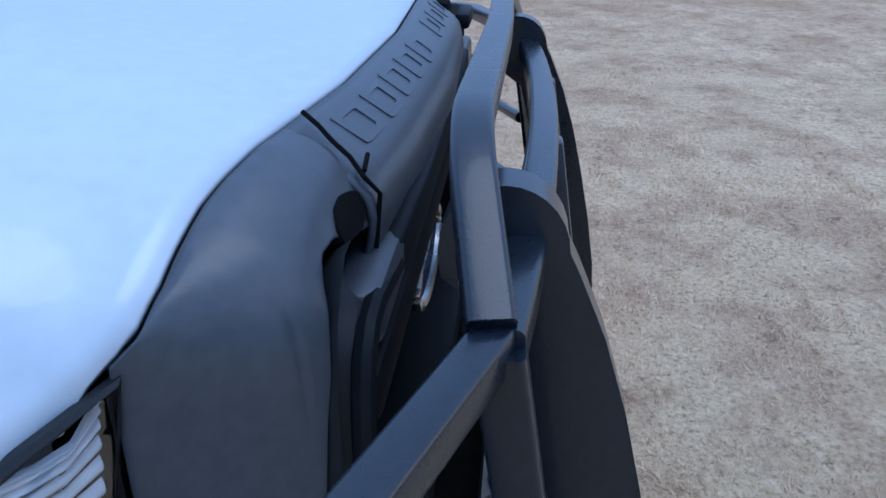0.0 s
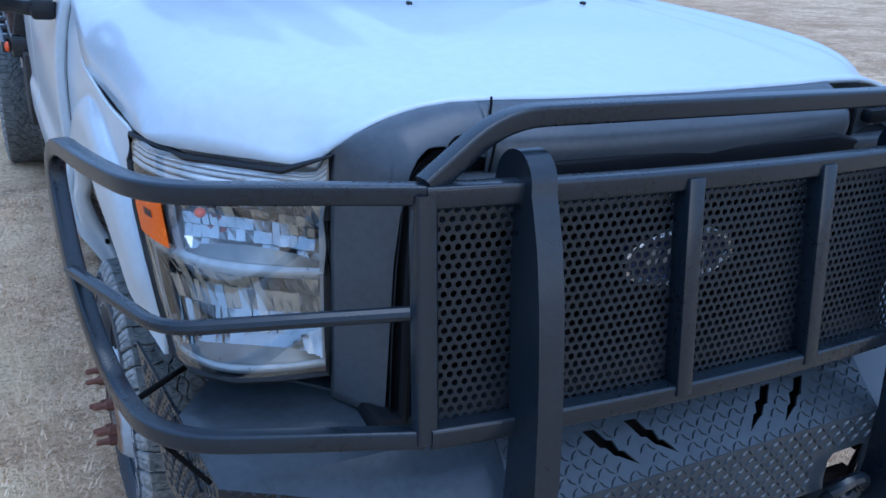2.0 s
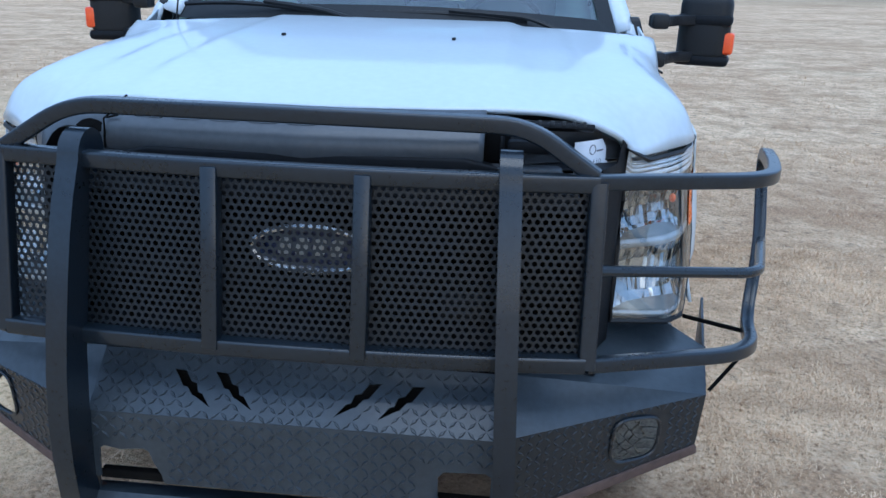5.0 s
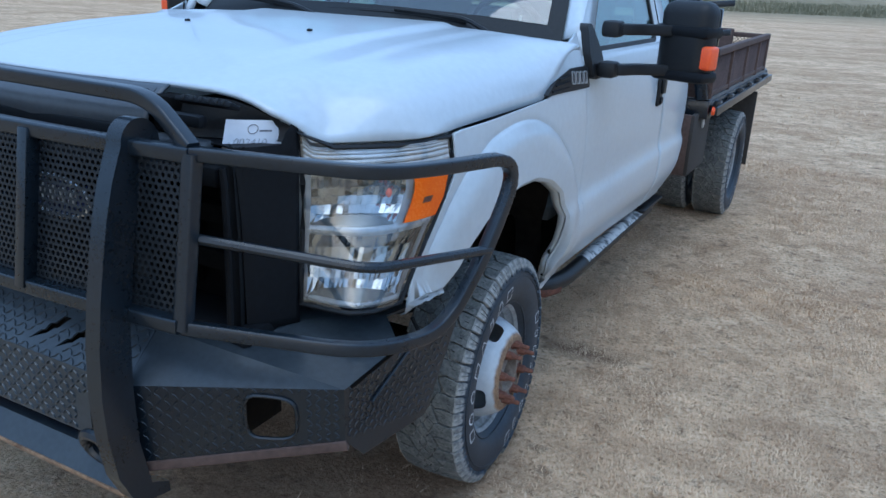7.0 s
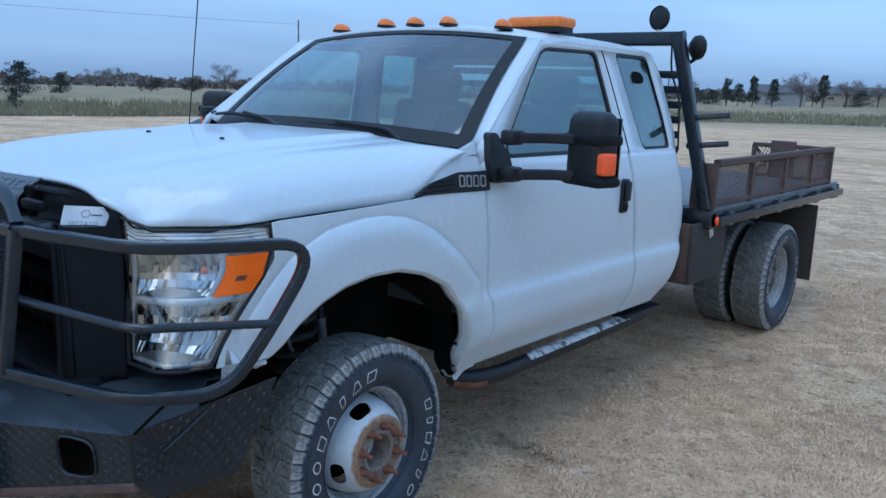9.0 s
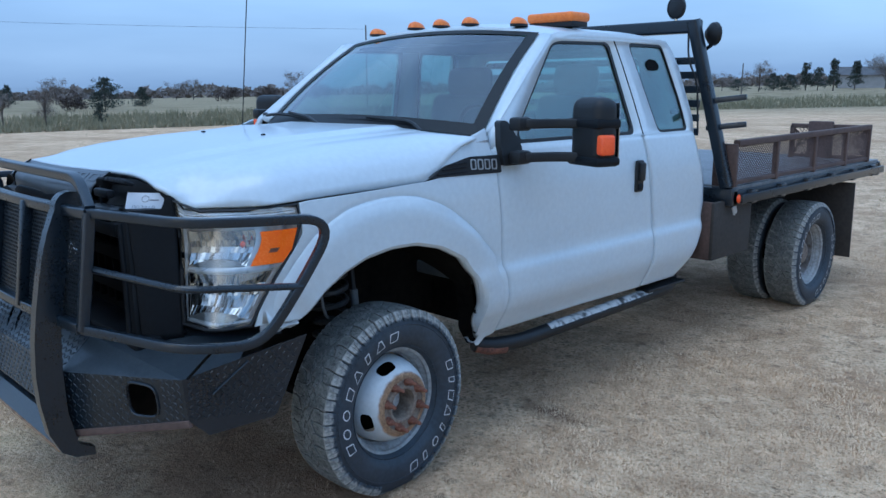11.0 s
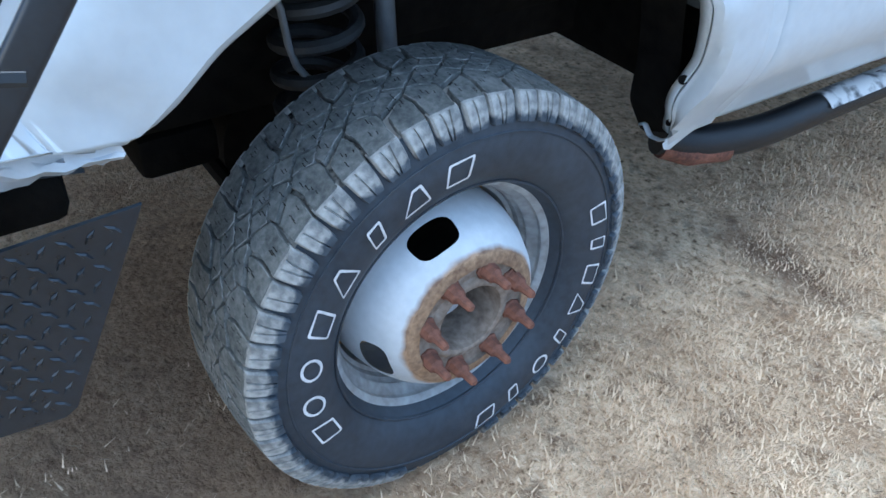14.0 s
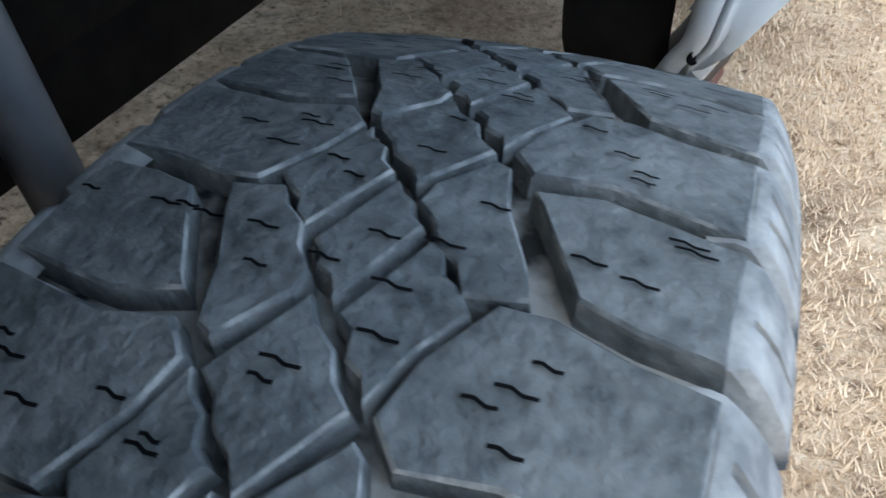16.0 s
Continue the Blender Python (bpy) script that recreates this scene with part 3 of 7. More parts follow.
def build_hood():
    def f(u, v):
        x = (2 * u - 1) * 0.965
        x = math.copysign(0.965 * (abs(x) / 0.965) ** 0.75, x)
        y = hood_front(x) + (hood_rear(x) - hood_front(x)) * v
        x *= hood_edge(max(y, -0.42)) / 0.965
        return x, y, hood_z(x, y)
    skin = sheet(f, 120, 56)
    inside = [v for v in skin.verts if not v.is_boundary]
    for _ in range(9):
        bmesh.ops.smooth_vert(skin, verts=inside, factor=0.5, use_axis_z=True)
    # raised centre panel with a soft crease on each side, and a second fold outside it
    for v in inside:
        x, y = abs(v.co.x), v.co.y
        fore = ease(-0.86, -0.50, y)
        v.co.z += 0.017 * (1 - ease(0.425, 0.500, x)) * fore - 0.007 * ease(0.60, 0.66, x) * (1 - ease(0.66, 0.80, x)) * fore
    hood = thick(part("hood", skin, WHITE, truck, "white hood with a raised centre"), 0.012)

    nose = thick(part("grille_header", sheet(lambda u, v: head(-0.475 + 0.88 * u, v), 60, 14), SHEEN, truck, "cracked grey-black plastic strip under the hood edge"), 0.006)
    # raised block shapes where the strip carries lettering
    for k in range(9):
        x = -0.372 + k * 0.090
        if k == 5:
            continue
        out = flat_round([(-0.034, -0.13), (0.034, -0.13), (0.039, 0.13), (-0.029, 0.13)], 0.02, 3)
        ins = [(a * 0.60, b * 0.62) for a, b in out]

        def put(a, b, x=x):
            v = 0.235 + b
            p, q = Vector(head(x + a, v)), Vector(head(x + a, v + 0.02))
            nrm = (q - p).cross(Vector((1, 0, 0))).normalized()
            nrm = nrm if nrm.z > 0 else -nrm
            return p + nrm * 0.0016
        part("raised_mark", panel(out, [ins], put, (0, 0.003, -0.004)), SHEEN, nose)
    # dark patch laid on in place of the shaded hole, and crack lines
    hole = flat_round([(-0.543, 1.309), (-0.541, 1.321), (-0.527, 1.333), (-0.507, 1.337), (-0.486, 1.333), (-0.466, 1.322), (-0.478, 1.310), (-0.497, 1.304)], 0.005, 3)
    part("notch", panel(hole, (), lambda a, c: (a, shell_y(-a, c) - 0.003, c), (0, 0.010, -0.003)), DARK, nose, "dark patch painted as a shaded hole")
    for pts in (((-0.437, 0.0), (-0.444, 0.10), (-0.454, 0.22), (-0.458, 0.34), (-0.470, 0.48), (-0.464, 0.62), (-0.470, 0.95)), ((-0.463, 0.45), (-0.448, 0.42), (-0.436, 0.40))):
        crack = [Vector(head(x, v)) + Vector((0, -0.005, 0.006)) for x, v in pts]
        part("crack", tube(crack, 0.0024, 5), DARK, nose, "dark crack line")
    for x in (-0.27, 0.268):
        noz = box((0.013, 0.020, 0.009), (x, -0.125, hood_z(x, -0.125) + 0.020), None, 0.004)
        part("washer_nozzle", noz, PLASTIC, truck, "black washer nozzle")


build_hood()

ARCH = [(-0.452, 0.850), (-0.424, 0.862), (-0.345, 0.940), (-0.257, 0.998), (-0.157, 1.038), (-0.028, 1.058), (0.101, 1.056), (0.247, 1.021), (0.383, 0.955), (0.46, 0.856), (0.491, 0.707), (0.490, 0.600), (0.524, 0.548), (0.545, 0.516)]
FENDER = [(-0.636, 0.856), (-0.590, 0.945), (-0.508, 1.055), (-0.448, 1.125), (-0.424, 1.160), (-0.428, 1.264), (-0.39, 1.269), (0.20, 1.290), (0.27, 1.300), (0.33, 1.385), (0.40, 1.43), (0.60, 1.50), (0.612, 1.40), (0.625, 1.29), (0.654, 0.88), (0.682, 0.80), (0.689, 0.73), (0.685, 0.63), (0.687, 0.532), (0.62, 0.522), (0.56, 0.512)]


def resample(pts, n):
    pts = [Vector((*p, 0)) for p in pts]
    d = [0.0]
    for a, b in zip(pts, pts[1:]):
        d.append(d[-1] + (b - a).length)
    rows = [(s, p.x, p.y) for s, p in zip(d, pts)]
    return [tuple(curve_at(rows, d[-1] * i / n)) for i in range(n + 1)]


def side_x(y, z):
    """How far the body side stands out at a height."""
    base = curve_at([(0.5, 0.972), (0.58, 0.992), (0.70, 1.004), (0.80, 1.008), (0.84, 1.007), (0.872, 0.994), (0.90, 0.989), (1.05, 0.996), (1.2, 0.994), (1.30, 0.982), (1.36, 0.970), (1.40, 0.960), (1.42, 0.953), (1.95, 0.79)], z)
    return base - 0.030 * ease(-0.1, -0.64, y) ** 1.3 if y < 0 else base


def tuck(y, z):
    """How far the body draws in at its foot behind the wheel."""
    return curve_at([(0.50, 0.070), (0.55, 0.062), (0.58, 0.052), (0.60, 0.043), (0.66, 0.012), (0.72, 0.0)], z) * ease(0.36, 0.50, y) * (1 - 0.3 * ease(1.2, 2.2, y))


FLARE = [(-0.56, 0.93), (-0.45, 1.075), (-0.334, 1.165), (-0.21, 1.217), (-0.10, 1.234), (0.03, 1.239), (0.13, 1.226), (0.245, 1.194), (0.34, 1.148), (0.43, 1.093), (0.56, 0.972), (0.662, 0.878), (0.80, 0.60), (0.80, 0.50)]


def flare_out(y, z):
    """How far the flare round the arch stands proud of the side; it runs into the door's lower bulge at its rear."""
    low = ease(0.85, 0.62, z) * ease(0.20, 0.40, y)
    k = ease(0.46, 0.66, y)
    return (0.024 * (1 - k) + max(0.0, 1.008 - side_x(y, z)) * k) * (1 - low)


def build_fender():
    n = 90
    inner = resample(ARCH, n)
    inner = [inner[0]] + [tuple((Vector(inner[i - 1]) + 2 * Vector(inner[i]) + Vector(inner[i + 1])) / 4) for i in range(1, n)] + [inner[-1]]
    bound = [(-0.50, 0.851)] + FENDER
    c = Vector((0.02, 0.62))

    def outer(p):
        d = (Vector(p) - c).normalized()
        best = None
        for a, b in zip(bound, bound[1:]):
            h = geometry.intersect_line_line_2d(Vector(a), Vector(b), c, c + d * 3)
            if h is not None and (best is None or (h - c).length > (best - c).length):
                best = h
        return best if best is not None else Vector(p) * 1.02
    outs = [outer(p) for p in inner]
    outs[0], outs[-1] = Vector((-0.50, 0.851)), Vector((0.60, 0.518))
    # the boundary's own corners are kept
    for corner in FENDER:
        if 0.15 < corner[0] < 0.59 and corner[1] > 1.27:
            continue
        k = min(range(n + 1), key=lambda i: (outs[i] - Vector(corner)).length)
        outs[k] = Vector(corner)
    for _ in range(3):
        even = list(outs)
        for i in range(1, n):
            if outs[i].x < -0.44 and 0.90 < outs[i].y < 1.15:
                even[i] = (outs[i - 1] + 2 * outs[i] + outs[i + 1]) / 4
        outs = even
    # where the flare ends along each row
    edge = []
    for p, o in zip(inner, outs):
        way = (Vector(p) - c).normalized()
        hits = [geometry.intersect_line_line_2d(Vector(a), Vector(b), c, c + way * 3) for a, b in zip(FLARE, FLARE[1:])]
        far = [(h - Vector(p)).length for h in hits if h is not None]
        most = 0.80 * (o - Vector(p)).length
        edge.append(min(max(far), most) if far else most)
    for _ in range(4):
        edge = [edge[0]] + [(edge[i - 1] + 2 * edge[i] + edge[i + 1]) / 4 for i in range(1, n)] + [edge[-1]]
    # rows of the skin at set widths from the arch, so that the flare's edge runs along one of them
    steps = [0.0, 0.004, 0.012, 0.03, 0.06, 0.09, 0.12, 0.138, 0.146, 0.151, 0.156, 0.161, 0.166, 0.171, 0.178, 0.19]
    rest = 26

    def f(u, v):
        i, j = round(u * n), round(v * (len(steps) - 1 + rest))
        a, long = Vector(inner[i]), (outs[i] - Vector(inner[i])).length
        fit_ = edge[i] / 0.158
        width = steps[j] if j < len(steps) else steps[-1] + (long / fit_ - steps[-1]) * (j - len(steps) + 1) / rest
        gap = width * fit_
        p = a + (outs[i] - a).normalized() * gap if long > 1e-4 else a
        x = side_x(p.x, p.y)
        band = flare_out(p.x, p.y) * ((1 - ease(0.120, 0.163, width)) * 0.75 + 0.25 * (1 - ease(0.155, 0.163, width))) * ease(0, 0.06, u) * ease(0, 0.10, 1 - u)
        band -= 0.0035 * ease(0.156, 0.163, width) * (1 - ease(0.166, 0.178, width)) * ease(0, 0.12, u) * ease(0, 0.25, 1 - u)
        lip = -0.012 * (1 - ease(0.0, 0.012, gap))
        fold = ease(0.95, 0.66, p.y) * ease(0.20, 0.40, p.x) * (1 - ease(0.0, 0.075, gap)) ** 1.5
        return x + band + lip - tuck(p.x, p.y) - (0.035 - 0.030 * ease(0.66, 0.56, p.y)) * fold, p.x + 0.055 * fold, p.y
    fen = thick(part("fender", sheet(f, n, len(steps) - 1 + rest), WHITE, truck, "white front fender with a round wheel arch"), 0.008, 1)
    # inner flange of the arch
    def g(u, v):
        i = round(u * n)
        y, z = inner[i]
        k = ease(0.95, 0.66, z) * ease(0.20, 0.40, y)
        return side_x(y, z) + flare_out(y, z) * ease(0, 0.06, u) * ease(0, 0.10, 1 - u) - 0.012 - tuck(y, z) - (0.035 - 0.030 * ease(0.66, 0.56, z)) * k - (0.03 - 0.008 * k) * v, y + 0.055 * k + 0.008 * k * v, z
    fl = part("arch_flange", sheet(g, n, 2), WHITE, truck)
    thick(fl, 0.004)
    twin(fen, truck)
    twin(fl, truck)
    # wheel well
    def well(u, v):
        i = round(u * n)
        y, z = inner[i]
        k = 1.06
        low = ease(0.95, 0.80, z) * ease(0, 0.3, y)
        return 0.955 - 0.075 * low - (0.50 - 0.39 * low) * v, y * k + 0.08 * low, 0.60 + (z - 0.60) * k - 0.06 * low
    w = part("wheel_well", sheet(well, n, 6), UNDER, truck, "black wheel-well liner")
    twin(w, truck)
    # vent panel behind the fender
    vent_out = flat_round([(0.205, 1.302), (0.30, 1.300), (0.655, 1.306), (0.655, 1.385), (0.46, 1.378), (0.30, 1.345)], 0.012, 3)
    v = part("fender_vent", panel(vent_out, (), lambda a, b: (side_x(a, b) + 0.012, a, b), (-0.02, 0, 0)), PLASTIC, truck, "black louvred fender vent with a silver badge")
    for k in range(3):
        part("louvre", tube([(side_x(0, 1.32) + 0.016, 0.25 + 0.03 * k, 1.312 + 0.018 * k), (side_x(0, 1.34) + 0.014, 0.43, 1.314 + 0.020 * k)], 0.004, 6), GRILLE, v)
    for k in range(4):
        y = 0.455 + k * 0.045
        out = flat_round([(y, 1.322), (y + 0.034, 1.322), (y + 0.038, 1.368), (y + 0.004, 1.368)], 0.008, 2)
        cx, cz = y + 0.019, 1.345
        ins = [(cx + (a - cx) * 0.70, cz + (b - cz) * 0.78) for a, b in out]
        part("badge_mark", panel(out, [ins], lambda a, b: (side_x(a, b) + 0.016, a, b), (-0.004, 0, 0)), DECAL, v, "silver badge shape")
    return fen


build_fender()


def build_cab():
    # doors: lower shells, front and rear, both sides
    def door_f(y0, y1, rows):
        def f(u, v):
            z = curve_at(rows, v)
            a, b = y0(z), y1(z)
            y = a + (b - a) * u
            edge = min(u * (b - a), (1 - u) * (b - a))
            return side_x(0.5, z) - 0.006 * (1 - ease(0, 0.010, edge)) - tuck(y, z), y, z
        return f
    zs = [(0, 0.531), (0.06, 0.55), (0.3, 0.72), (0.40, 0.80), (0.46, 0.84), (0.53, 0.872), (0.58, 0.90), (0.8, 1.20), (0.93, 1.36), (1, 1.418)]
    seam1 = lambda z: curve_at([(0.53, 0.690), (0.63, 0.688), (0.73, 0.692), (0.80, 0.685), (0.88, 0.657), (1.29, 0.628), (1.42, 0.615)], z)
    seam2 = lambda z: curve_at([(0.53, 1.972), (0.70, 1.982), (0.90, 1.978), (1.10, 1.940), (1.25, 1.916), (1.42, 1.890)], z)
    back = lambda z: curve_at([(0.53, 2.35), (0.62, 2.45), (0.80, 2.53), (0.97, 2.558), (1.15, 2.535), (1.30, 2.475), (1.42, 2.45)], z)
    d1 = thick(part("door", sheet(door_f(lambda z: seam1(z) + 0.003, lambda z: seam2(z) - 0.0016, zs), 40, 30), WHITE, truck, "white front door"), 0.03)
    d2 = thick(part("rear_door", sheet(door_f(lambda z: seam2(z) + 0.0016, back, zs), 24, 30), WHITE, truck, "white rear cab door"), 0.03)
    for d in (d1, d2):
        twin(d, truck)
    # handle
    h = part("door_handle", box((0.02, 0.075, 0.175), (1.0, 1.79, 1.20), Matrix.Rotation(radians(-2), 3, "X"), 0.012, 3), PLASTIC, truck, "black door handle with a grey lock")
    part("grip", box((0.016, 0.055, 0.10), (1.018, 1.792, 1.225), Matrix.Rotation(radians(-2), 3, "X"), 0.007), PLASTIC, h)
    part("lock", box((0.012, 0.045, 0.035), (1.013, 1.787, 1.142), None, 0.006), GRILLE, h)
    twin(h, truck)
    # upper side with its window openings
    up = [(0.665, 1.495), (0.625, 1.412), (2.452, 1.412), (2.475, 1.50), (2.44, 1.80), (2.40, 1.90), (2.36, 1.948), (2.0, 1.972), (1.6, 1.972), (1.32, 1.962), (1.245, 1.945)]
    win1 = flat_round([(0.80, 1.405 + 0.02), (0.84, 1.50), (1.23, 1.895), (1.30, 1.915), (1.725, 1.922), (1.752, 1.90), (1.815, 1.425)], 0.05, 4)
    win2 = flat_round([(1.935, 1.925), (2.30, 1.925), (2.37, 1.60), (2.385, 1.425), (2.055, 1.425)], 0.04, 4)
    pl = lambda a, b: (side_x(0.5, b) - 0.002, a, b)
    side = thick(part("cab_side", panel(up, [win1, win2], pl), WHITE, truck, "white cab side pillars"), 0.035)
    twin(side, truck)
    for k, w in enumerate((win1, win2)):
        cx, cy = sum(p[0] for p in w) / len(w), sum(p[1] for p in w) / len(w)
        seal_out = [(cx + (a - cx) * 1.03, cy + (b - cy) * 1.03) for a, b in w]
        seal_in = [(cx + (a - cx) * 0.95, cy + (b - cy) * 0.94) for a, b in w]
        s = part("window_seal", panel(seal_out, [seal_in], lambda a, b: (side_x(0.5, b) - 0.004, a, b), (-0.012, 0, 0)), PLASTIC, truck, "black window seal")
        p = part("side_window", panel(w, (), lambda a, b: (side_x(0.5, b) - 0.012, a, b), (-0.004, 0, 0)), GLASS, truck, "greenish side window glass", smooth=False)
        for o in (p,):
            o.visible_shadow = False
        twin(s, truck)
        q = twin(p, truck)
        q.visible_shadow = False
    gap = part("door_gap", tube([(side_x(0.5, z) - tuck(seam1(z), z) - 0.0012, seam1(z), z) for z in [0.60 + 0.69 * i / 24 for i in range(25)]], 0.0022, 5), DARK, truck)
    twin(gap, truck)
    # belt seam lines between the upper doors
    part("door_gap", tube([(side_x(0.5, z) + 0.0005, y, z) for y, z in ((1.888, 1.42), (1.865, 1.60), (1.83, 1.80), (1.80, 1.93))], 0.003, 5), DARK, truck)
    # roof
    def roof(u, v):
        x = (2 * u - 1) * 0.795
        yf = 1.175 + 0.075 * (abs(x) / 0.68) ** 2
        y = yf + (2.385 - yf) * v
        z = 2.032 - 0.078 * (abs(x) / 0.795) ** 3.2 - 0.026 * (1 - ease(0, 0.16, v)) - 0.05 * ease(0.88, 1, v)
        return x, y, z
    thick(part("roof", sheet(roof, 30, 20), WHITE, truck, "white cab roof"), 0.03)
    # back wall with the rear window
    bw = [(-0.93, 0.75), (0.93, 0.75), (0.95, 1.25), (0.93, 1.42), (0.78, 1.93), (0.70, 1.965), (-0.70, 1.965), (-0.78, 1.93), (-0.93, 1.42), (-0.95, 1.25)]
    rw = flat_round([(-0.66, 1.47), (0.66, 1.47), (0.60, 1.87), (-0.60, 1.87)], 0.05)
    yb = lambda z: curve_at([(0.7, 2.50), (1.2, 2.50), (1.45, 2.44), (1.97, 2.37)], z)
    thick(part("cab_back", panel(bw, [rw], lambda a, b: (a, yb(b), b)), WHITE, truck, "white cab back wall"), 0.03)
    q = part("rear_window", panel(rw, (), lambda a, b: (a, yb(b) - 0.01, b)), GLASS, truck, "rear window glass")
    q.visible_shadow = False
    # windshield
    def ws(x01, v, grow=0.0, lift=0.0):
        s = 2 * x01 - 1
        lowx, topx = 0.850 + grow, 0.700 + grow
        x = s * (lowx + (topx - lowx) * v)
        yb_, yt = 0.50 + 0.17 * s * s, 1.165 + 0.085 * s * s
        zb_, zt = 1.505 - 0.035 * s * s, 1.985 - 0.035 * s * s
        bow = 0.02 * math.sin(math.pi * v)
        return x, yb_ + (yt - yb_) * v - bow * 0.6 - lift * 0.6, zb_ + (zt - zb_) * v + bow + lift * 0.8
    g = part("windshield", sheet(lambda u, v: ws(u, v), 24, 14), GLASS, truck, "greenish windshield glass")
    g.visible_shadow = False
    bm = bmesh.new()
    def strip(fa, fb, n=24):
        va = [bm.verts.new(fa(i / n)) for i in range(n + 1)]
        vb = [bm.verts.new(fb(i / n)) for i in range(n + 1)]
        for i in range(n):
            bm.faces.new((va[i], va[i + 1], vb[i + 1], vb[i]))
    strip(lambda s: ws(s, -0.02, 0.01, 0.004), lambda s: ws(0.032 + s * 0.936, 0.075, 0, 0.004))
    strip(lambda s: ws(0.032 + s * 0.936, 0.965, 0, 0.004), lambda s: ws(s, 1.01, 0.012, 0.004))
    strip(lambda s: ws(0, -0.02 + 1.03 * s, 0.01, 0.004), lambda s: ws(0.032, 0.075 + s * 0.89, 0, 0.004))
    strip(lambda s: ws(0.968, 0.075 + s * 0.89, 0, 0.004), lambda s: ws(1, -0.02 + 1.03 * s, 0.01, 0.004))
    part("windshield_border", bm, FRIT, truck, "black windshield border")
    # pillar skins beside the windshield
    def pillar(u, v):
        p = Vector(ws(1, v, 0.008, 0.0))
        z = p.z - 0.002
        t = max(0.0, min(1.0, v))
        yq = curve_at([(0, 0.665), (1, 1.245)], t)
        q = Vector((side_x(0.5, 1.495 + (1.945 - 1.495) * t), yq + 0.012, 1.495 + (1.945 - 1.495) * t))
        r = p.lerp(q, u)
        mid = 0.012 * math.sin(math.pi * u)
        return r + Vector((mid, -mid, mid * 0.4))
    pp = part("windshield_pillar", sheet(pillar, 6, 12), WHITE, truck)
    twin(thick(pp, 0.01), truck)
    # cowl
    def cowl(u, v):
        x = (2 * u - 1) * 0.80
        a = hood_rear(x) - 0.03
        b = 0.52 + 0.19 * (x / 0.8) ** 2
        b = max(b, a + 0.04)
        y = a + (b - a) * v
        return x, y, min(hood_z(x, a) - 0.02, 1.485) + 0.012 * v
    part("cowl", sheet(cowl, 30, 5), PLASTIC, truck, "black wiper cowl")
    for x0, z0, x1, z1, pivot in ((0.50, 1.505, -0.26, 1.508, 0.62), (-0.30, 1.512, -0.82, 1.522, -0.10)):
        pts = [Vector((x0 + (x1 - x0) * t, 0.525 + 0.16 * (x0 + (x1 - x0) * t) ** 2, z0 + (z1 - z0) * t + 0.020 * math.sin(math.pi * t))) for t in (0, 0.2, 0.4, 0.6, 0.8, 1)]
        wp = part("wiper", tube(pts, 0.010, 6), PLASTIC, truck, "black wiper blade")
        part("wiper_arm", tube(rounded([pts[2] + Vector((0, -0.006, 0.014)), pts[0] + Vector((0, -0.012, 0.016)), Vector((pivot, 0.47 + 0.10 * pivot ** 2, 1.478))], 0.05), 0.009, 6), PLASTIC, wp)
    # cab interior
    part("cab_floor", box((1.8, 1.9, 0.06), (0, 1.55, 0.80), None, 0.01), DASH, truck)
    part("dashboard", box((1.72, 0.42, 0.34), (0, 0.94, 1.22), None, 0.08, 3), DASH, truck, "grey dashboard")
    sw = bmesh.new()
    add_tube(sw, [Vector((0.40 + 0.19 * math.cos(a), 1.20 - 0.19 * math.sin(a) * 0.35, 1.42 + 0.19 * math.sin(a) * 0.93)) for a in [2 * math.pi * i / 20 for i in range(20)]], 0.016, 8, closed=True)
    add_tube(sw, [(0.22, 1.2, 1.42), (0.58, 1.2, 1.42)], 0.02, 6)
    part("steering_wheel", sw, PLASTIC, truck, "black steering wheel")
    for x in (0.42, -0.42):
        s = part("seat", box((0.52, 0.50, 0.20), (x, 1.62, 1.00), None, 0.06, 3), CLOTH, truck, "grey cloth seat")
        part("backrest", box((0.50, 0.14, 0.62), (x, 1.90, 1.33), Matrix.Rotation(radians(-12), 3, "X"), 0.06, 3), CLOTH, s)
        part("headrest", box((0.30, 0.11, 0.19), (x, 1.97, 1.72), Matrix.Rotation(radians(-8), 3, "X"), 0.05, 3), CLOTH, s)
    part("seat", box((0.30, 0.12, 0.45), (0, 1.90, 1.30), None, 0.04, 2), CLOTH, truck, "grey centre seat back")
    part("roof_lining", box((1.40, 1.05, 0.02), (0, 1.80, 1.925), None, 0.005), DASH, truck)
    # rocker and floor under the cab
    # unseen block in the engine's place, added to shade the ground below
    part("engine", box((0.84, 1.25, 0.52), (0, -0.10, 0.92), None, 0.05), UNDER, truck, "unseen dark block for engine and oil pan")
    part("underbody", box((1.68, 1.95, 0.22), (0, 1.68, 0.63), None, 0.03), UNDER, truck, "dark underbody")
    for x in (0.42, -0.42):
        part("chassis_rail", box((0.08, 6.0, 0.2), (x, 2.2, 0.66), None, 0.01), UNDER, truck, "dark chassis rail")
    # whip antenna on the far fender
    an = part("antenna", tube([(-0.805, 0.44, 1.40), (-0.73, 0.44, 1.90), (-0.66, 0.44, 2.36)], 0.0032, 6), PLASTIC, truck, "thin black whip antenna")
    part("antenna_base", lathe_up(0.014, 0.05, (-0.81, 0.44, 1.37)), PLASTIC, an)
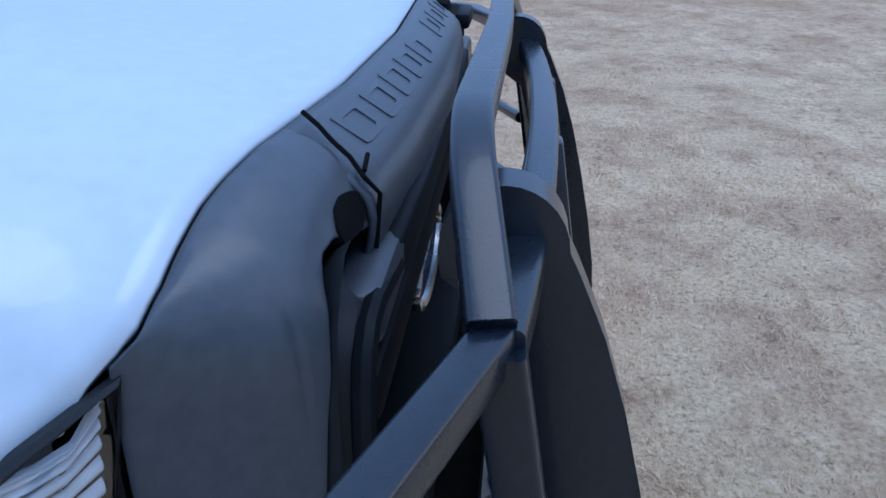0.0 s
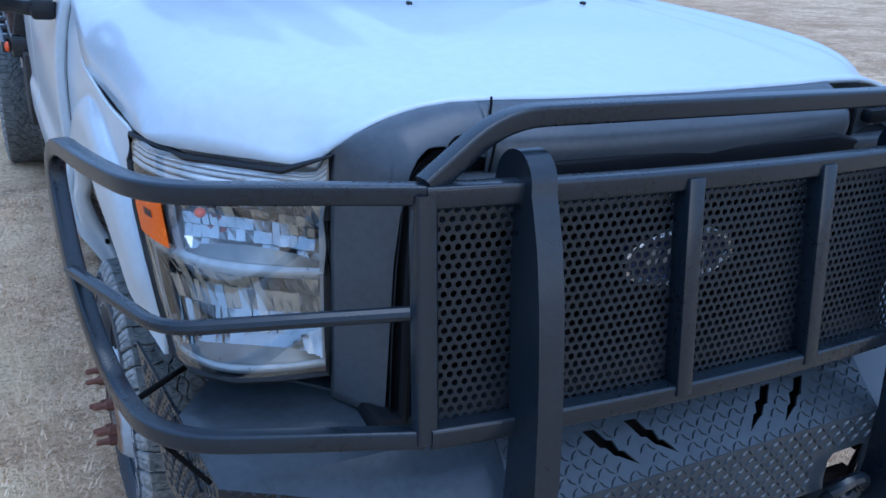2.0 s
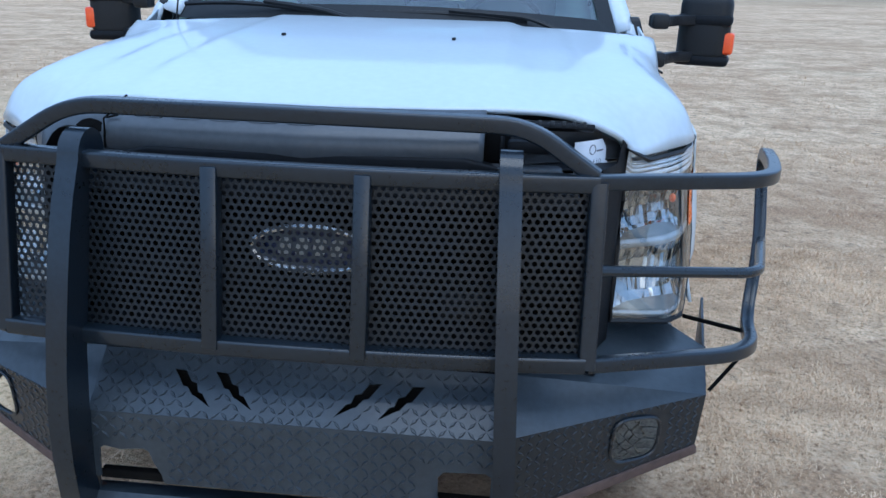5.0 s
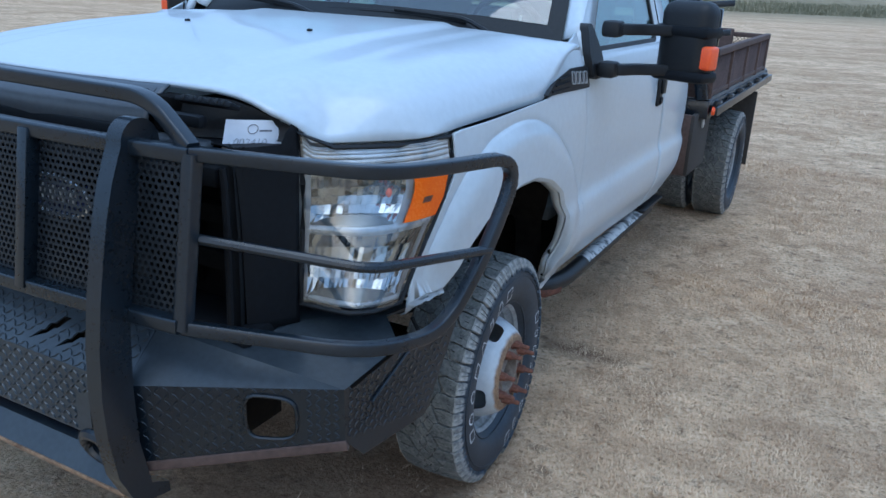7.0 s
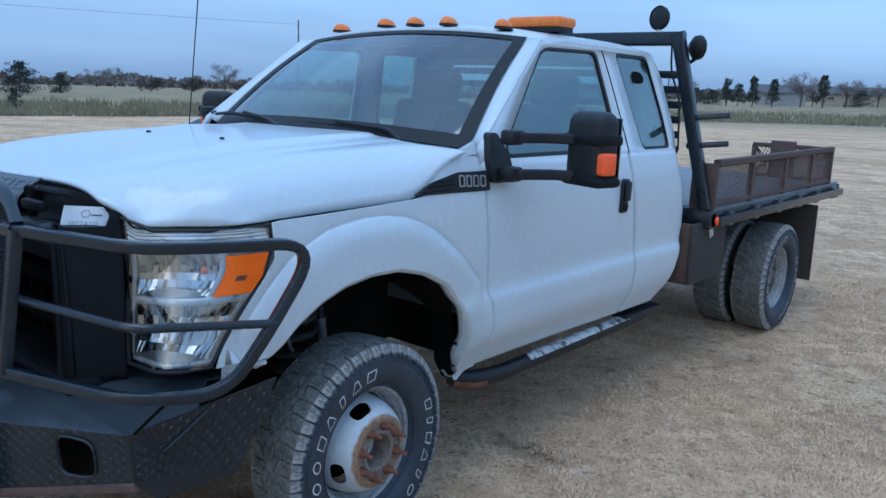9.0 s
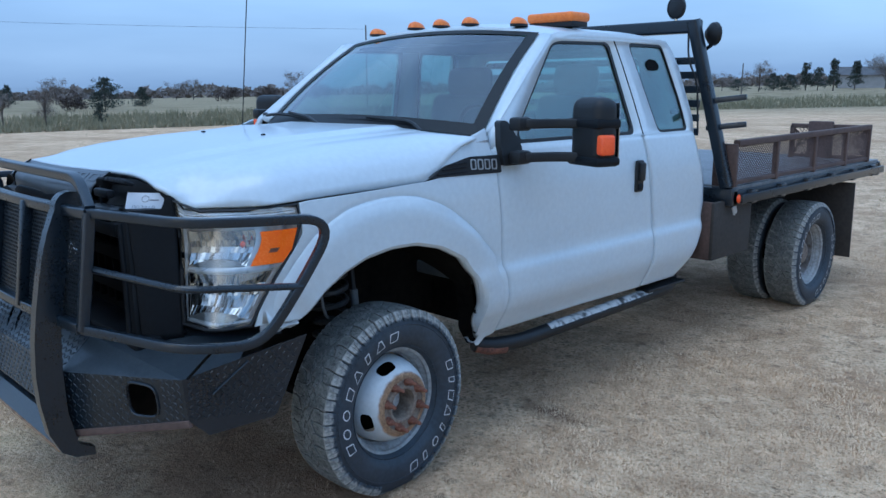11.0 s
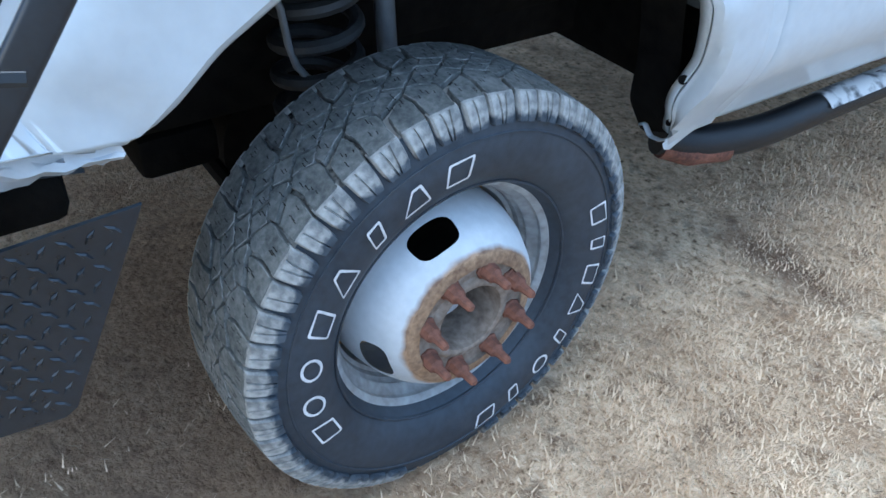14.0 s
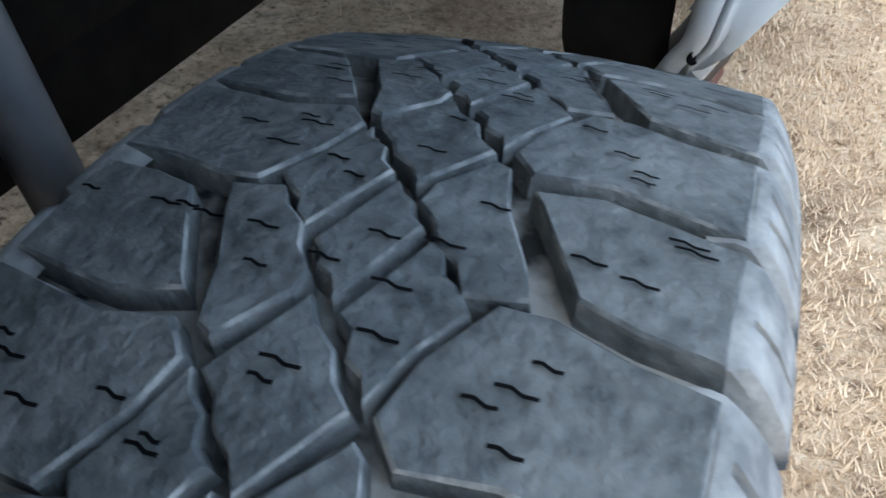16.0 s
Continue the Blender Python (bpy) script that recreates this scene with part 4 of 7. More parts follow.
    # roof lights
    for x, y, z in ((-0.55, 1.275, 2.002), (-0.22, 1.245, 2.020), (0, 1.235, 2.021), (0.22, 1.245, 2.020), (0.545, 1.275, 2.002)):
        bm = bmesh.new()
        prof = [(0.0, 1.0), (0.25, 0.98), (0.55, 0.86), (0.8, 0.62), (0.95, 0.3), (1.0, 0.02)]
        rows = [[bm.verts.new((x + 0.033 * r * math.cos(a), y + 0.078 * r * math.sin(a) * (1.0 if math.sin(a) > 0 else 0.6), z + 0.044 * h)) for a in [2 * math.pi * k / 16 for k in range(16)]] for h, r in prof]
        for a, b in zip(rows, rows[1:]):
            for k in range(16):
                bm.faces.new((a[k], a[(k + 1) % 16], b[(k + 1) % 16], b[k]))
        cl = part("roof_light", bm, AMBERCAP, truck, "amber roof marker light")
        part("light_base", lathe_up(0.036, 0.012, (x, y + 0.012, z - 0.004), 1.0, 1.7), PLASTIC, cl)
    bc = part("light_bar", box((0.32, 0.18, 0.052), (0.485, 1.70, 2.064), None, 0.018, 3), AMBERCAP, truck, "faded amber beacon bar")
    part("bar_base", box((0.30, 0.15, 0.03), (0.485, 1.70, 2.026), None, 0.006), PLASTIC, bc)


def lathe_up(r, h, at, sx=1.0, sy=1.0, seg=16):
    bm = bmesh.new()
    rows = [[bm.verts.new((at[0] + sx * rr * math.cos(2 * math.pi * k / seg), at[1] + sy * rr * math.sin(2 * math.pi * k / seg), at[2] + z)) for k in range(seg)] for rr, z in ((r, 0), (r, h))]
    for k in range(seg):
        bm.faces.new((rows[0][k], rows[0][(k + 1) % seg], rows[1][(k + 1) % seg], rows[1][k]))
    bm.faces.new(rows[0][::-1])
    bm.faces.new(rows[1])
    return bm


build_cab()


# ---------- front end ----------
def guard_y(x, z=1.272):
    """The guard's bowed front, which leans forward at its foot."""
    top, low = -1.093 + 0.040 * (x / 0.645) ** 2, -1.148 + 0.036 * (x / 0.645) ** 2
    return top + (low - top) * (1.272 - z) / 0.387


def build_grille():
    g = part("grille", box((1.24, 0.03, 0.46), (0, -0.80, 1.04), None, 0.01), DARK, truck, "black slotted grille behind the guard")
    part("grille_bar", box((1.18, 0.155, 0.050), (0, -0.883, 1.192), None, 0.012), GRILLE, g)
    for z in (1.075, 0.95):
        part("grille_bar", box((1.18, 0.05, 0.055), (0, -0.85, z), None, 0.012), DARK, g)
    for k in range(17):
        part("grille_slat", box((0.012, 0.03, 0.40), (-0.578 + k * 0.0723, -0.83, 1.06), None, 0.003), DARK, g)
    # smooth black surround from the strip down beside the headlights
    def opening(x):
        return curve_at([(0.44, 1.285), (0.50, 1.302), (0.55, 1.318), (0.575, 1.316), (0.595, 1.300), (0.612, 1.275), (0.624, 1.22), (0.632, 1.10), (0.636, 0.80), (0.72, 0.80)], x)

    def shell(u, v, top=2.0):
        x = 0.465 + 0.238 * u
        z0 = hood_z(x, hood_front(x)) - 0.003
        z = z0 + (opening(x) - z0) * v ** 1.6
        y = shell_y(x, z)
        if z > top:
            z = top
        return Vector((x, y, z))
    # one plastic on both sides; the sky's sheen is painted on this one
    s = part("grille_shell", sheet(lambda u, v: shell(u, v), 40, 40), SHEEN, g, "smooth black grille surround")
    s.data.transform(Matrix.Diagonal((-1, 1, 1, 1)))
    s.data.flip_normals()
    thick(s, 0.004)
    # dark copy of the same plastic, without the painted sheen
    thick(part("grille_shell", sheet(lambda u, v: shell(u, v, 1.262 + 0.15 * ease(0.680, 0.698, 0.465 + 0.238 * u)), 40, 40), GRILLE, g, "smooth black grille surround"), 0.004)
    rim = [(0.44, 1.285), (0.50, 1.302), (0.55, 1.318), (0.575, 1.316), (0.595, 1.300), (0.612, 1.275), (0.624, 1.22), (0.632, 1.10), (0.636, 0.95), (0.636, 0.80)]
    ring = [(0.44, 1.242), (0.50, 1.252), (0.545, 1.259), (0.575, 1.255), (0.594, 1.240), (0.604, 1.215), (0.610, 1.18), (0.614, 1.08), (0.616, 0.95), (0.616, 0.80)]
    for sx in (1, -1):
        lo = 0 if sx < 0 else 5
        m = len(rim) - 1 - lo
        lipm = sheet(lambda u, v: (lambda p, q: (sx * (p[0] + (q[0] - p[0]) * v), -0.936 - 0.012 * v + 0.03 * math.sin(math.pi * v), p[1] + (q[1] - p[1]) * v))(rim[lo + round(u * m)], ring[lo + round(u * m)]), m, 6)
        part("inner_lip", lipm, PLASTIC, g)
        part("inner_bezel", tube([(sx * x, -0.950, z) for x, z in ring[lo:]], 0.010, 8), GRILLE, g)
        part("shell_inside", sheet(lambda u, v: (sx * ring[lo + round(u * m)][0] - sx * 0.01 * v, -0.946 + 0.124 * v, ring[lo + round(u * m)][1] - 0.012 * v), m, 3), GRILLE, g)
    part("grille_sill", box((1.34, 0.20, 0.05), (0, -0.86, 0.795), None, 0.015), GRILLE, g)
    for k in range(9):
        part("header_rib", box((0.008, 0.05, 0.075), (-0.44 + 0.11 * k, -0.905, 1.295), None, 0.002), GRILLE, g)
    part("grille_cross_bar", box((1.10, 0.05, 0.052), (0, -0.932, 1.243), None, 0.012), SHEEN, g)
    part("grille_header_bar", tube([(x, -0.945 + 0.16 * max(0, abs(x) - 0.3) ** 2 * 4, 1.262 - 0.25 * max(0, abs(x) - 0.36)) for x in (-0.50, -0.46, -0.42, -0.36, -0.3, 0, 0.3, 0.36, 0.42, 0.46, 0.50)], 0.022, square=True), GRILLE, g)
    # oval badge as plain shapes
    ov = bmesh.new()
    add_tube(ov, [Vector((0.005 + 0.142 * math.cos(a), -0.926, 1.044 + 0.057 * math.sin(a))) for a in [2 * math.pi * k / 40 for k in range(40)]], 0.009, 8, closed=True)
    b = part("badge_ring", ov, RING, g, "chrome oval badge ring")
    ell = [(0.005 + 0.137 * math.cos(2 * math.pi * k / 32), 1.046 + 0.054 * math.sin(2 * math.pi * k / 32)) for k in range(32)]
    part("badge_plate", panel(ell, (), lambda a, c: (a, -0.919, c), (0, 0.02, 0)), BADGEBLUE, b, "dark blue oval badge plate")
    for k in range(4):
        x = -0.078 + k * 0.042
        part("badge_mark", panel(flat_round([(x, 1.026), (x + 0.03, 1.026), (x + 0.038, 1.068), (x + 0.008, 1.068)], 0.008, 2), (), lambda a, c: (a, -0.922, c), (0, 0.003, 0)), DECAL, b)
    # broken end of the header strip: dark block for the gap's shade, ribbed inner piece
    part("header_gap", box((0.06, 0.06, 0.09), (0.425, -0.895, 1.315), None, 0.01), DARK, truck, "dark block standing in for the shaded gap")
    rib = part("ribbed_bracket", panel(flat_round([(0.45, 1.265), (0.70, 1.265), (0.685, 1.30), (0.60, 1.345), (0.55, 1.358), (0.45, 1.362)], 0.012), (), lambda a, c: (a, curve_at([(0.45, -0.905), (0.59, -0.858), (0.70, -0.798)], a) + 0.35 * (c - 1.30), c), (0, 0.02, -0.01)), PLASTIC, truck, "black ribbed bracket bared by the broken strip")
    part("bracket_tray", box((0.15, 0.035, 0.012), (0.535, -0.905, 1.353), Matrix.Rotation(radians(-22), 3, "X"), 0.003), GRILLE, rib)
    for k in range(6):
        part("rib", box((0.008, 0.03, 0.012), (0.482 + k * 0.021, -0.908, 1.359), Matrix.Rotation(radians(-22), 3, "X"), 0.002), PLASTIC, rib)
    part("bracket_bar", box((0.10, 0.03, 0.03), (0.50, -0.945, 1.315), None, 0.008), GRILLE, rib)


build_grille()


def build_headlight():
    inner = lambda v: (0.702, -0.805 + 0.012 * v, 0.852 + 0.402 * v)
    outer = lambda v: curve_at([(0, 0.952, -0.638, 0.857), (0.28, 0.966, -0.575, 0.97), (0.49, 0.972, -0.505, 1.06), (0.65, 0.974, -0.447, 1.12), (0.75, 0.975, -0.420, 1.16), (1, 0.968, -0.425, 1.268)], v)

    def lens(u, v, deep=0.0):
        a, b = Vector(inner(v)), Vector(outer(v))
        p = a.lerp(b, u)
        bulge = 0.088 * math.sin(math.pi * min(1, u ** 1.25 * 0.92 + 0.05)) ** 0.8
        q = p + Vector((0.60, -0.80, 0)) * (bulge - 0.012 - deep)
        x = 0.702 + 0.2665 * u
        top = Vector((x, hood_front(x) - 0.002, hood_z(x, hood_front(x)) - 0.014)) + Vector((-0.55, 0.83, 0)) * deep
        return q.lerp(top, ease(0.70, 1.0, v))
    root = part("headlight", sheet(lambda u, v: lens(u, v, 0.10), 20, 20), SATIN, truck, "clear headlight with chrome reflectors and amber corner")
    lz = part("lens", sheet(lambda u, v: lens(u, v), 24, 24), CLEAR, root)
    lz.visible_shadow = False
    kids = [lz]

    rnd = random.Random(41)

    def bowl(u0, u1, v0, v1, name, cols, rows):
        """A chrome reflector: a dish of flat facets, each set at its own slight tilt."""
        bm = bmesh.new()
        tilt = {}

        def f(s, t, i, j):
            u, v = u0 + (u1 - u0) * s, v0 + (v1 - v0) * t
            r = min(1.0, math.hypot(1.6 * s - 0.8, 1.6 * t - 0.8))
            a, b = tilt.setdefault((i, j), (rnd.uniform(-1, 1), rnd.uniform(-1, 1)))
            k = 0.0055 * (a * (s * cols - i - 0.5) + b * (t * rows - j - 0.5))
            return lens(u, v, 0.024 + 0.048 * (1 - r ** 2.2) + k)
        for i in range(cols):
            for j in range(rows):
                q = [f(s / cols, t / rows, i, j) for s, t in ((i, j), (i + 1, j), (i + 1, j + 1), (i, j + 1))]
                bm.faces.new([bm.verts.new(p) for p in q])
        return part(name, bm, CHROME, root, "chrome faceted reflector", smooth=False)
    kids.append(bowl(0.045, 0.69, 0.515, 0.775, "upper_reflector", 16, 5))
    kids.append(bowl(0.045, 0.93, 0.055, 0.455, "lower_reflector", 20, 4))
    # smooth arched floors in front of the facets
    for u0, u1, v0, rise in ((0.05, 0.68, 0.515, 0.062), (0.06, 0.90, 0.058, 0.070)):
        kids.append(part("reflector_floor", sheet(lambda s, t: lens(u0 + (u1 - u0) * s, v0 + rise * t * math.sin(math.pi * (0.06 + 0.88 * s)), 0.016 + 0.020 * t), 20, 6), LAMPFLOOR, root, "smooth grey reflector floor"))
    # frame of the reflectors and the ridged band on top
    def frame_piece(u0, u1, v0, v1, name="reflector_frame", mat=LENSRIM, deep=0.014, rise=0.005):
        return part(name, sheet(lambda u, t: lens(u0 + (u1 - u0) * u, v0 + (v1 - v0) * t, deep + rise * (2 * t - 1) ** 2), 16, 6), mat, root)
    for u0, u1, v0, v1 in ((0.02, 0.97, 0.455, 0.515), (0.02, 0.97, 0.012, 0.055), (0.015, 0.045, 0.055, 0.80), (0.69, 0.742, 0.515, 0.80), (0.93, 0.965, 0.055, 0.455)):
        kids.append(frame_piece(u0, u1, v0, v1, mat=LAMPGREY if u1 - u0 < 0.04 else LENSRIM))
    for k in range(8):
        kids.append(frame_piece(0.015, 0.985, 0.797 + 0.0255 * k, 0.818 + 0.0255 * k, "ridge", RIDGE, 0.002, 0.0045))
    kids.append(part("amber_corner", sheet(lambda u, t: lens(0.745 + 0.238 * u, 0.520 + 0.250 * t, -0.003), 10, 8), AMBER, root, "amber turn signal"))
    kids.append(part("signal_bulb", sheet(lambda u, t: lens(0.83 + 0.06 * u, 0.625 + 0.035 * t, -0.005), 3, 3), RUSTDARK, root))
    bulb = bmesh.new()
    bmesh.ops.create_uvsphere(bulb, u_segments=12, v_segments=8, radius=0.011, matrix=Matrix.Translation(Vector(lens(0.57, 0.70, 0.030))))
    kids.append(part("bulb", bulb, RED, root))
    edge = [lens(u, 0) for u in (0, 0.25, 0.5, 0.75, 1)] + [lens(1, v) for v in (0.2, 0.4, 0.6, 0.8, 1)] + [lens(u, 1) for u in (0.75, 0.5, 0.25, 0)] + [lens(0, v) for v in (0.75, 0.5, 0.25)]
    kids.append(part("gasket", tube(edge, 0.007, 6, closed=True), PLASTIC, root))
    other = twin(root, truck)
    for k in kids:
        t = twin(k, other)
        t.visible_shadow = k.visible_shadow


build_headlight()


def hex_mesh(x0, x1, z0, z1, pitch, hole, y_at, t=0.003):
    """A punched steel sheet with staggered six-sided holes."""
    bm = bmesh.new()
    dx, dz = pitch, pitch * 0.866
    seen = {}

    def vert(x, z, d):
        k = (round(x * 2e4), round(z * 2e4), d)
        if k not in seen:
            seen[k] = bm.verts.new((x, y_at(x, z) + d, z))
        return seen[k]
    nz_, nx_ = int((z1 - z0) / dz), int((x1 - x0) / dx)
    R = pitch / math.sqrt(3)
    for j in range(nz_):
        for i in range(nx_):
            cx, cz = x0 + (i + 0.5 + 0.5 * (j % 2)) * dx, z0 + (j + 0.5) * dz
            if cx > x1:
                continue
            out = [(cx + R * math.sin(math.pi / 3 * k), cz + R * math.cos(math.pi / 3 * k)) for k in range(6)]
            ins = [(cx + hole * math.sin(math.pi / 3 * k), cz + hole * math.cos(math.pi / 3 * k)) for k in range(6)]
            for k in range(6):
                q = (k + 1) % 6
                bm.faces.new((vert(*out[k], 0), vert(*out[q], 0), vert(*ins[q], 0), vert(*ins[k], 0)))
                bm.faces.new((vert(*ins[k], 0), vert(*ins[q], 0), vert(*ins[q], t), vert(*ins[k], t)))
                bm.faces.new((vert(*out[q], t), vert(*out[k], t), vert(*ins[k], t), vert(*ins[q], t)))
    return bm


BAR_X = [-0.650 + 0.065 * k for k in range(21)]


def build_guard():
    gd = thing_part("grille_guard", tube([(x, guard_y(x), 1.272) for x in BAR_X], 0.0185, square=True), "black steel grille guard with mesh panel and headlight loops")
    part("lower_bar", tube([(x, guard_y(x, 0.885), 0.885) for x in BAR_X], 0.0185, square=True), GUARD, gd)
    for s in (1, -1):
        part("end_post", tube([(0.652 * s, -1.053, 1.275), (0.656 * s, -1.110, 0.875)], 0.0185, square=True, up=(0, 1, 0)), GUARD, gd)
        part("flat_bar", box((0.036, 0.042, 0.40), (0.163 * s, guard_y(0.163, 1.075) - 0.003, 1.078), Matrix.Rotation(math.atan(-0.055 / 0.387), 3, "X"), 0.005), GUARD, gd)
        # bowed uprights
        crown = [(-1.052 + 0.056 * math.cos(a), 1.276 + 0.058 * math.sin(a)) for a in [math.pi * i / 14 for i in range(15)]]
        front = [(-0.998, 1.250)] + crown + [(-1.118, 1.255), (-1.143, 1.195), (-1.166, 1.120), (-1.186, 1.035), (-1.207, 0.93), (-1.224, 0.82), (-1.232, 0.70), (-1.228, 0.60), (-1.210, 0.48), (-1.175, 0.405), (-1.13, 0.375), (-1.06, 0.362)]
        rear = [(-1.06, 0.392), (-1.115, 0.42), (-1.140, 0.55), (-1.142, 0.70), (-1.132, 0.85), (-1.095, 1.05), (-1.062, 1.20)]
        xo = lambda z: (0.468 + 0.034 * (1.30 - z) / 0.9) * s
        up = panel([(b, a) for b, a in front + rear], (), lambda a, b: (xo(b) - 0.0235, a, b), (0.047, 0, 0))
        bmesh.ops.bevel(up, geom=[e for e in up.edges if len(e.link_faces) == 2 and e.calc_face_angle(0) > 1.2], offset=0.003, segments=2, affect="EDGES")
        part("upright", up, GUARD, gd, "bowed flat steel upright")
        # headlight loop
        loop = rounded([(0.645 * s, -1.050, 1.275), (1.045 * s, -0.912, 1.268), (1.105 * s, -0.72, 1.258), (1.168 * s, -0.405, 1.245), (1.150 * s, -0.575, 1.00), (1.108 * s, -0.690, 0.832), (1.062 * s, -0.945, 0.862), (0.655 * s, -1.106, 0.880)], 0.16, 8)
        part("headlight_loop", tube(loop, 0.0160, square=True), GUARD, gd, "round steel tube loop in front of the headlight")
        part("middle_bar", tube(rounded([(0.655 * s, -1.062, 1.083), (1.045 * s, -0.93, 1.055), (1.158 * s, -0.552, 1.022)], 0.06), 0.0125, 10), GUARD, gd)
        part("loop_brace", tube([(1.09 * s, -0.76, 0.835), (0.97 * s, -0.60, 0.80)], 0.006, 6), DARK, gd)
        part("lower_brace", tube([(1.075 * s, -0.86, 0.84), (0.982 * s, -0.905, 0.735)], 0.005, 6), DARK, gd)
        # tow ring under the bumper
        ring = [Vector((0.40 * s + 0.055 * math.cos(a), -1.16 - 0.035 * math.sin(a) * 0.5, 0.50 + 0.045 * math.sin(a))) for a in [2 * math.pi * k / 18 for k in range(18)]]
        if s > 0:
            part("tow_ring", tube(ring, 0.015, 8, closed=True), GUARD, gd)
    hoop = rounded([(-0.645, -1.047, 1.285), (-0.500, -1.022, 1.380), (0.0, -1.032, 1.382), (0.500, -1.022, 1.380), (0.645, -1.047, 1.285)], 0.07, 6)
    part("top_hoop", tube(hoop, 0.0175, square=True), GUARD, gd)
    part("mesh_panel", hex_mesh(-0.64, 0.64, 0.895, 1.262, 0.0172, 0.0064, lambda x, z: guard_y(x, z) + 0.012), MESH, gd, "black steel panel punched with small holes")
    part("bottom_bar", panel([(-0.49, 0), (0.49, 0), (0.49, 1), (-0.49, 1)], (), lambda a, b: (a, -1.172 + 0.040 * b, 0.408 + 0.058 * b), (0, 0.05, -0.006)), PLATE, gd, "flat steel bar across the bottom of the guard", smooth=False)
    part("rusty_bar_edge", box((0.98, 0.050, 0.012), (0, -1.150, 0.400), None, 0.003), RUST, gd, "rusty lower edge of the bar")
    part("mesh_plate", box((0.10, 0.004, 0.065), (0.375, -0.985, 0.945), None, 0.001), GRILLE, gd, "small grey plate behind the mesh")


def thing_part(name, bm, label):
    return part(name, bm, GUARD, truck, label)


build_guard()


def lug_field(us, vs, place, skip=lambda u, v: False, size=1.0, rise=0.0015):
    """Raised tread-plate lozenges over a patch laid into space by place(u, v) -> point, normal."""
    bm = bmesh.new()
    for j, v in enumerate(vs):
        for i, u in enumerate(us):
            if skip(u, v):
                continue
            p, e1, e2, nrm = place(u, v)
            s = 1 if (i + j) % 2 else -1
            d = (e1 + e2 * s).normalized()
            w = nrm.cross(d)
            k = [p + d * 0.0115 * size, p + w * 0.0036 * size, p - d * 0.0115 * size, p - w * 0.0036 * size]
            lo = [bm.verts.new(q - nrm * 0.001) for q in k]
            hi = [bm.verts.new(p + (q - p) * 0.55 + nrm * rise) for q in k]
            for a in range(4):
                b = (a + 1) % 4
                bm.faces.new((lo[a], lo[b], hi[b], hi[a]))
            bm.faces.new(hi)
    return bm


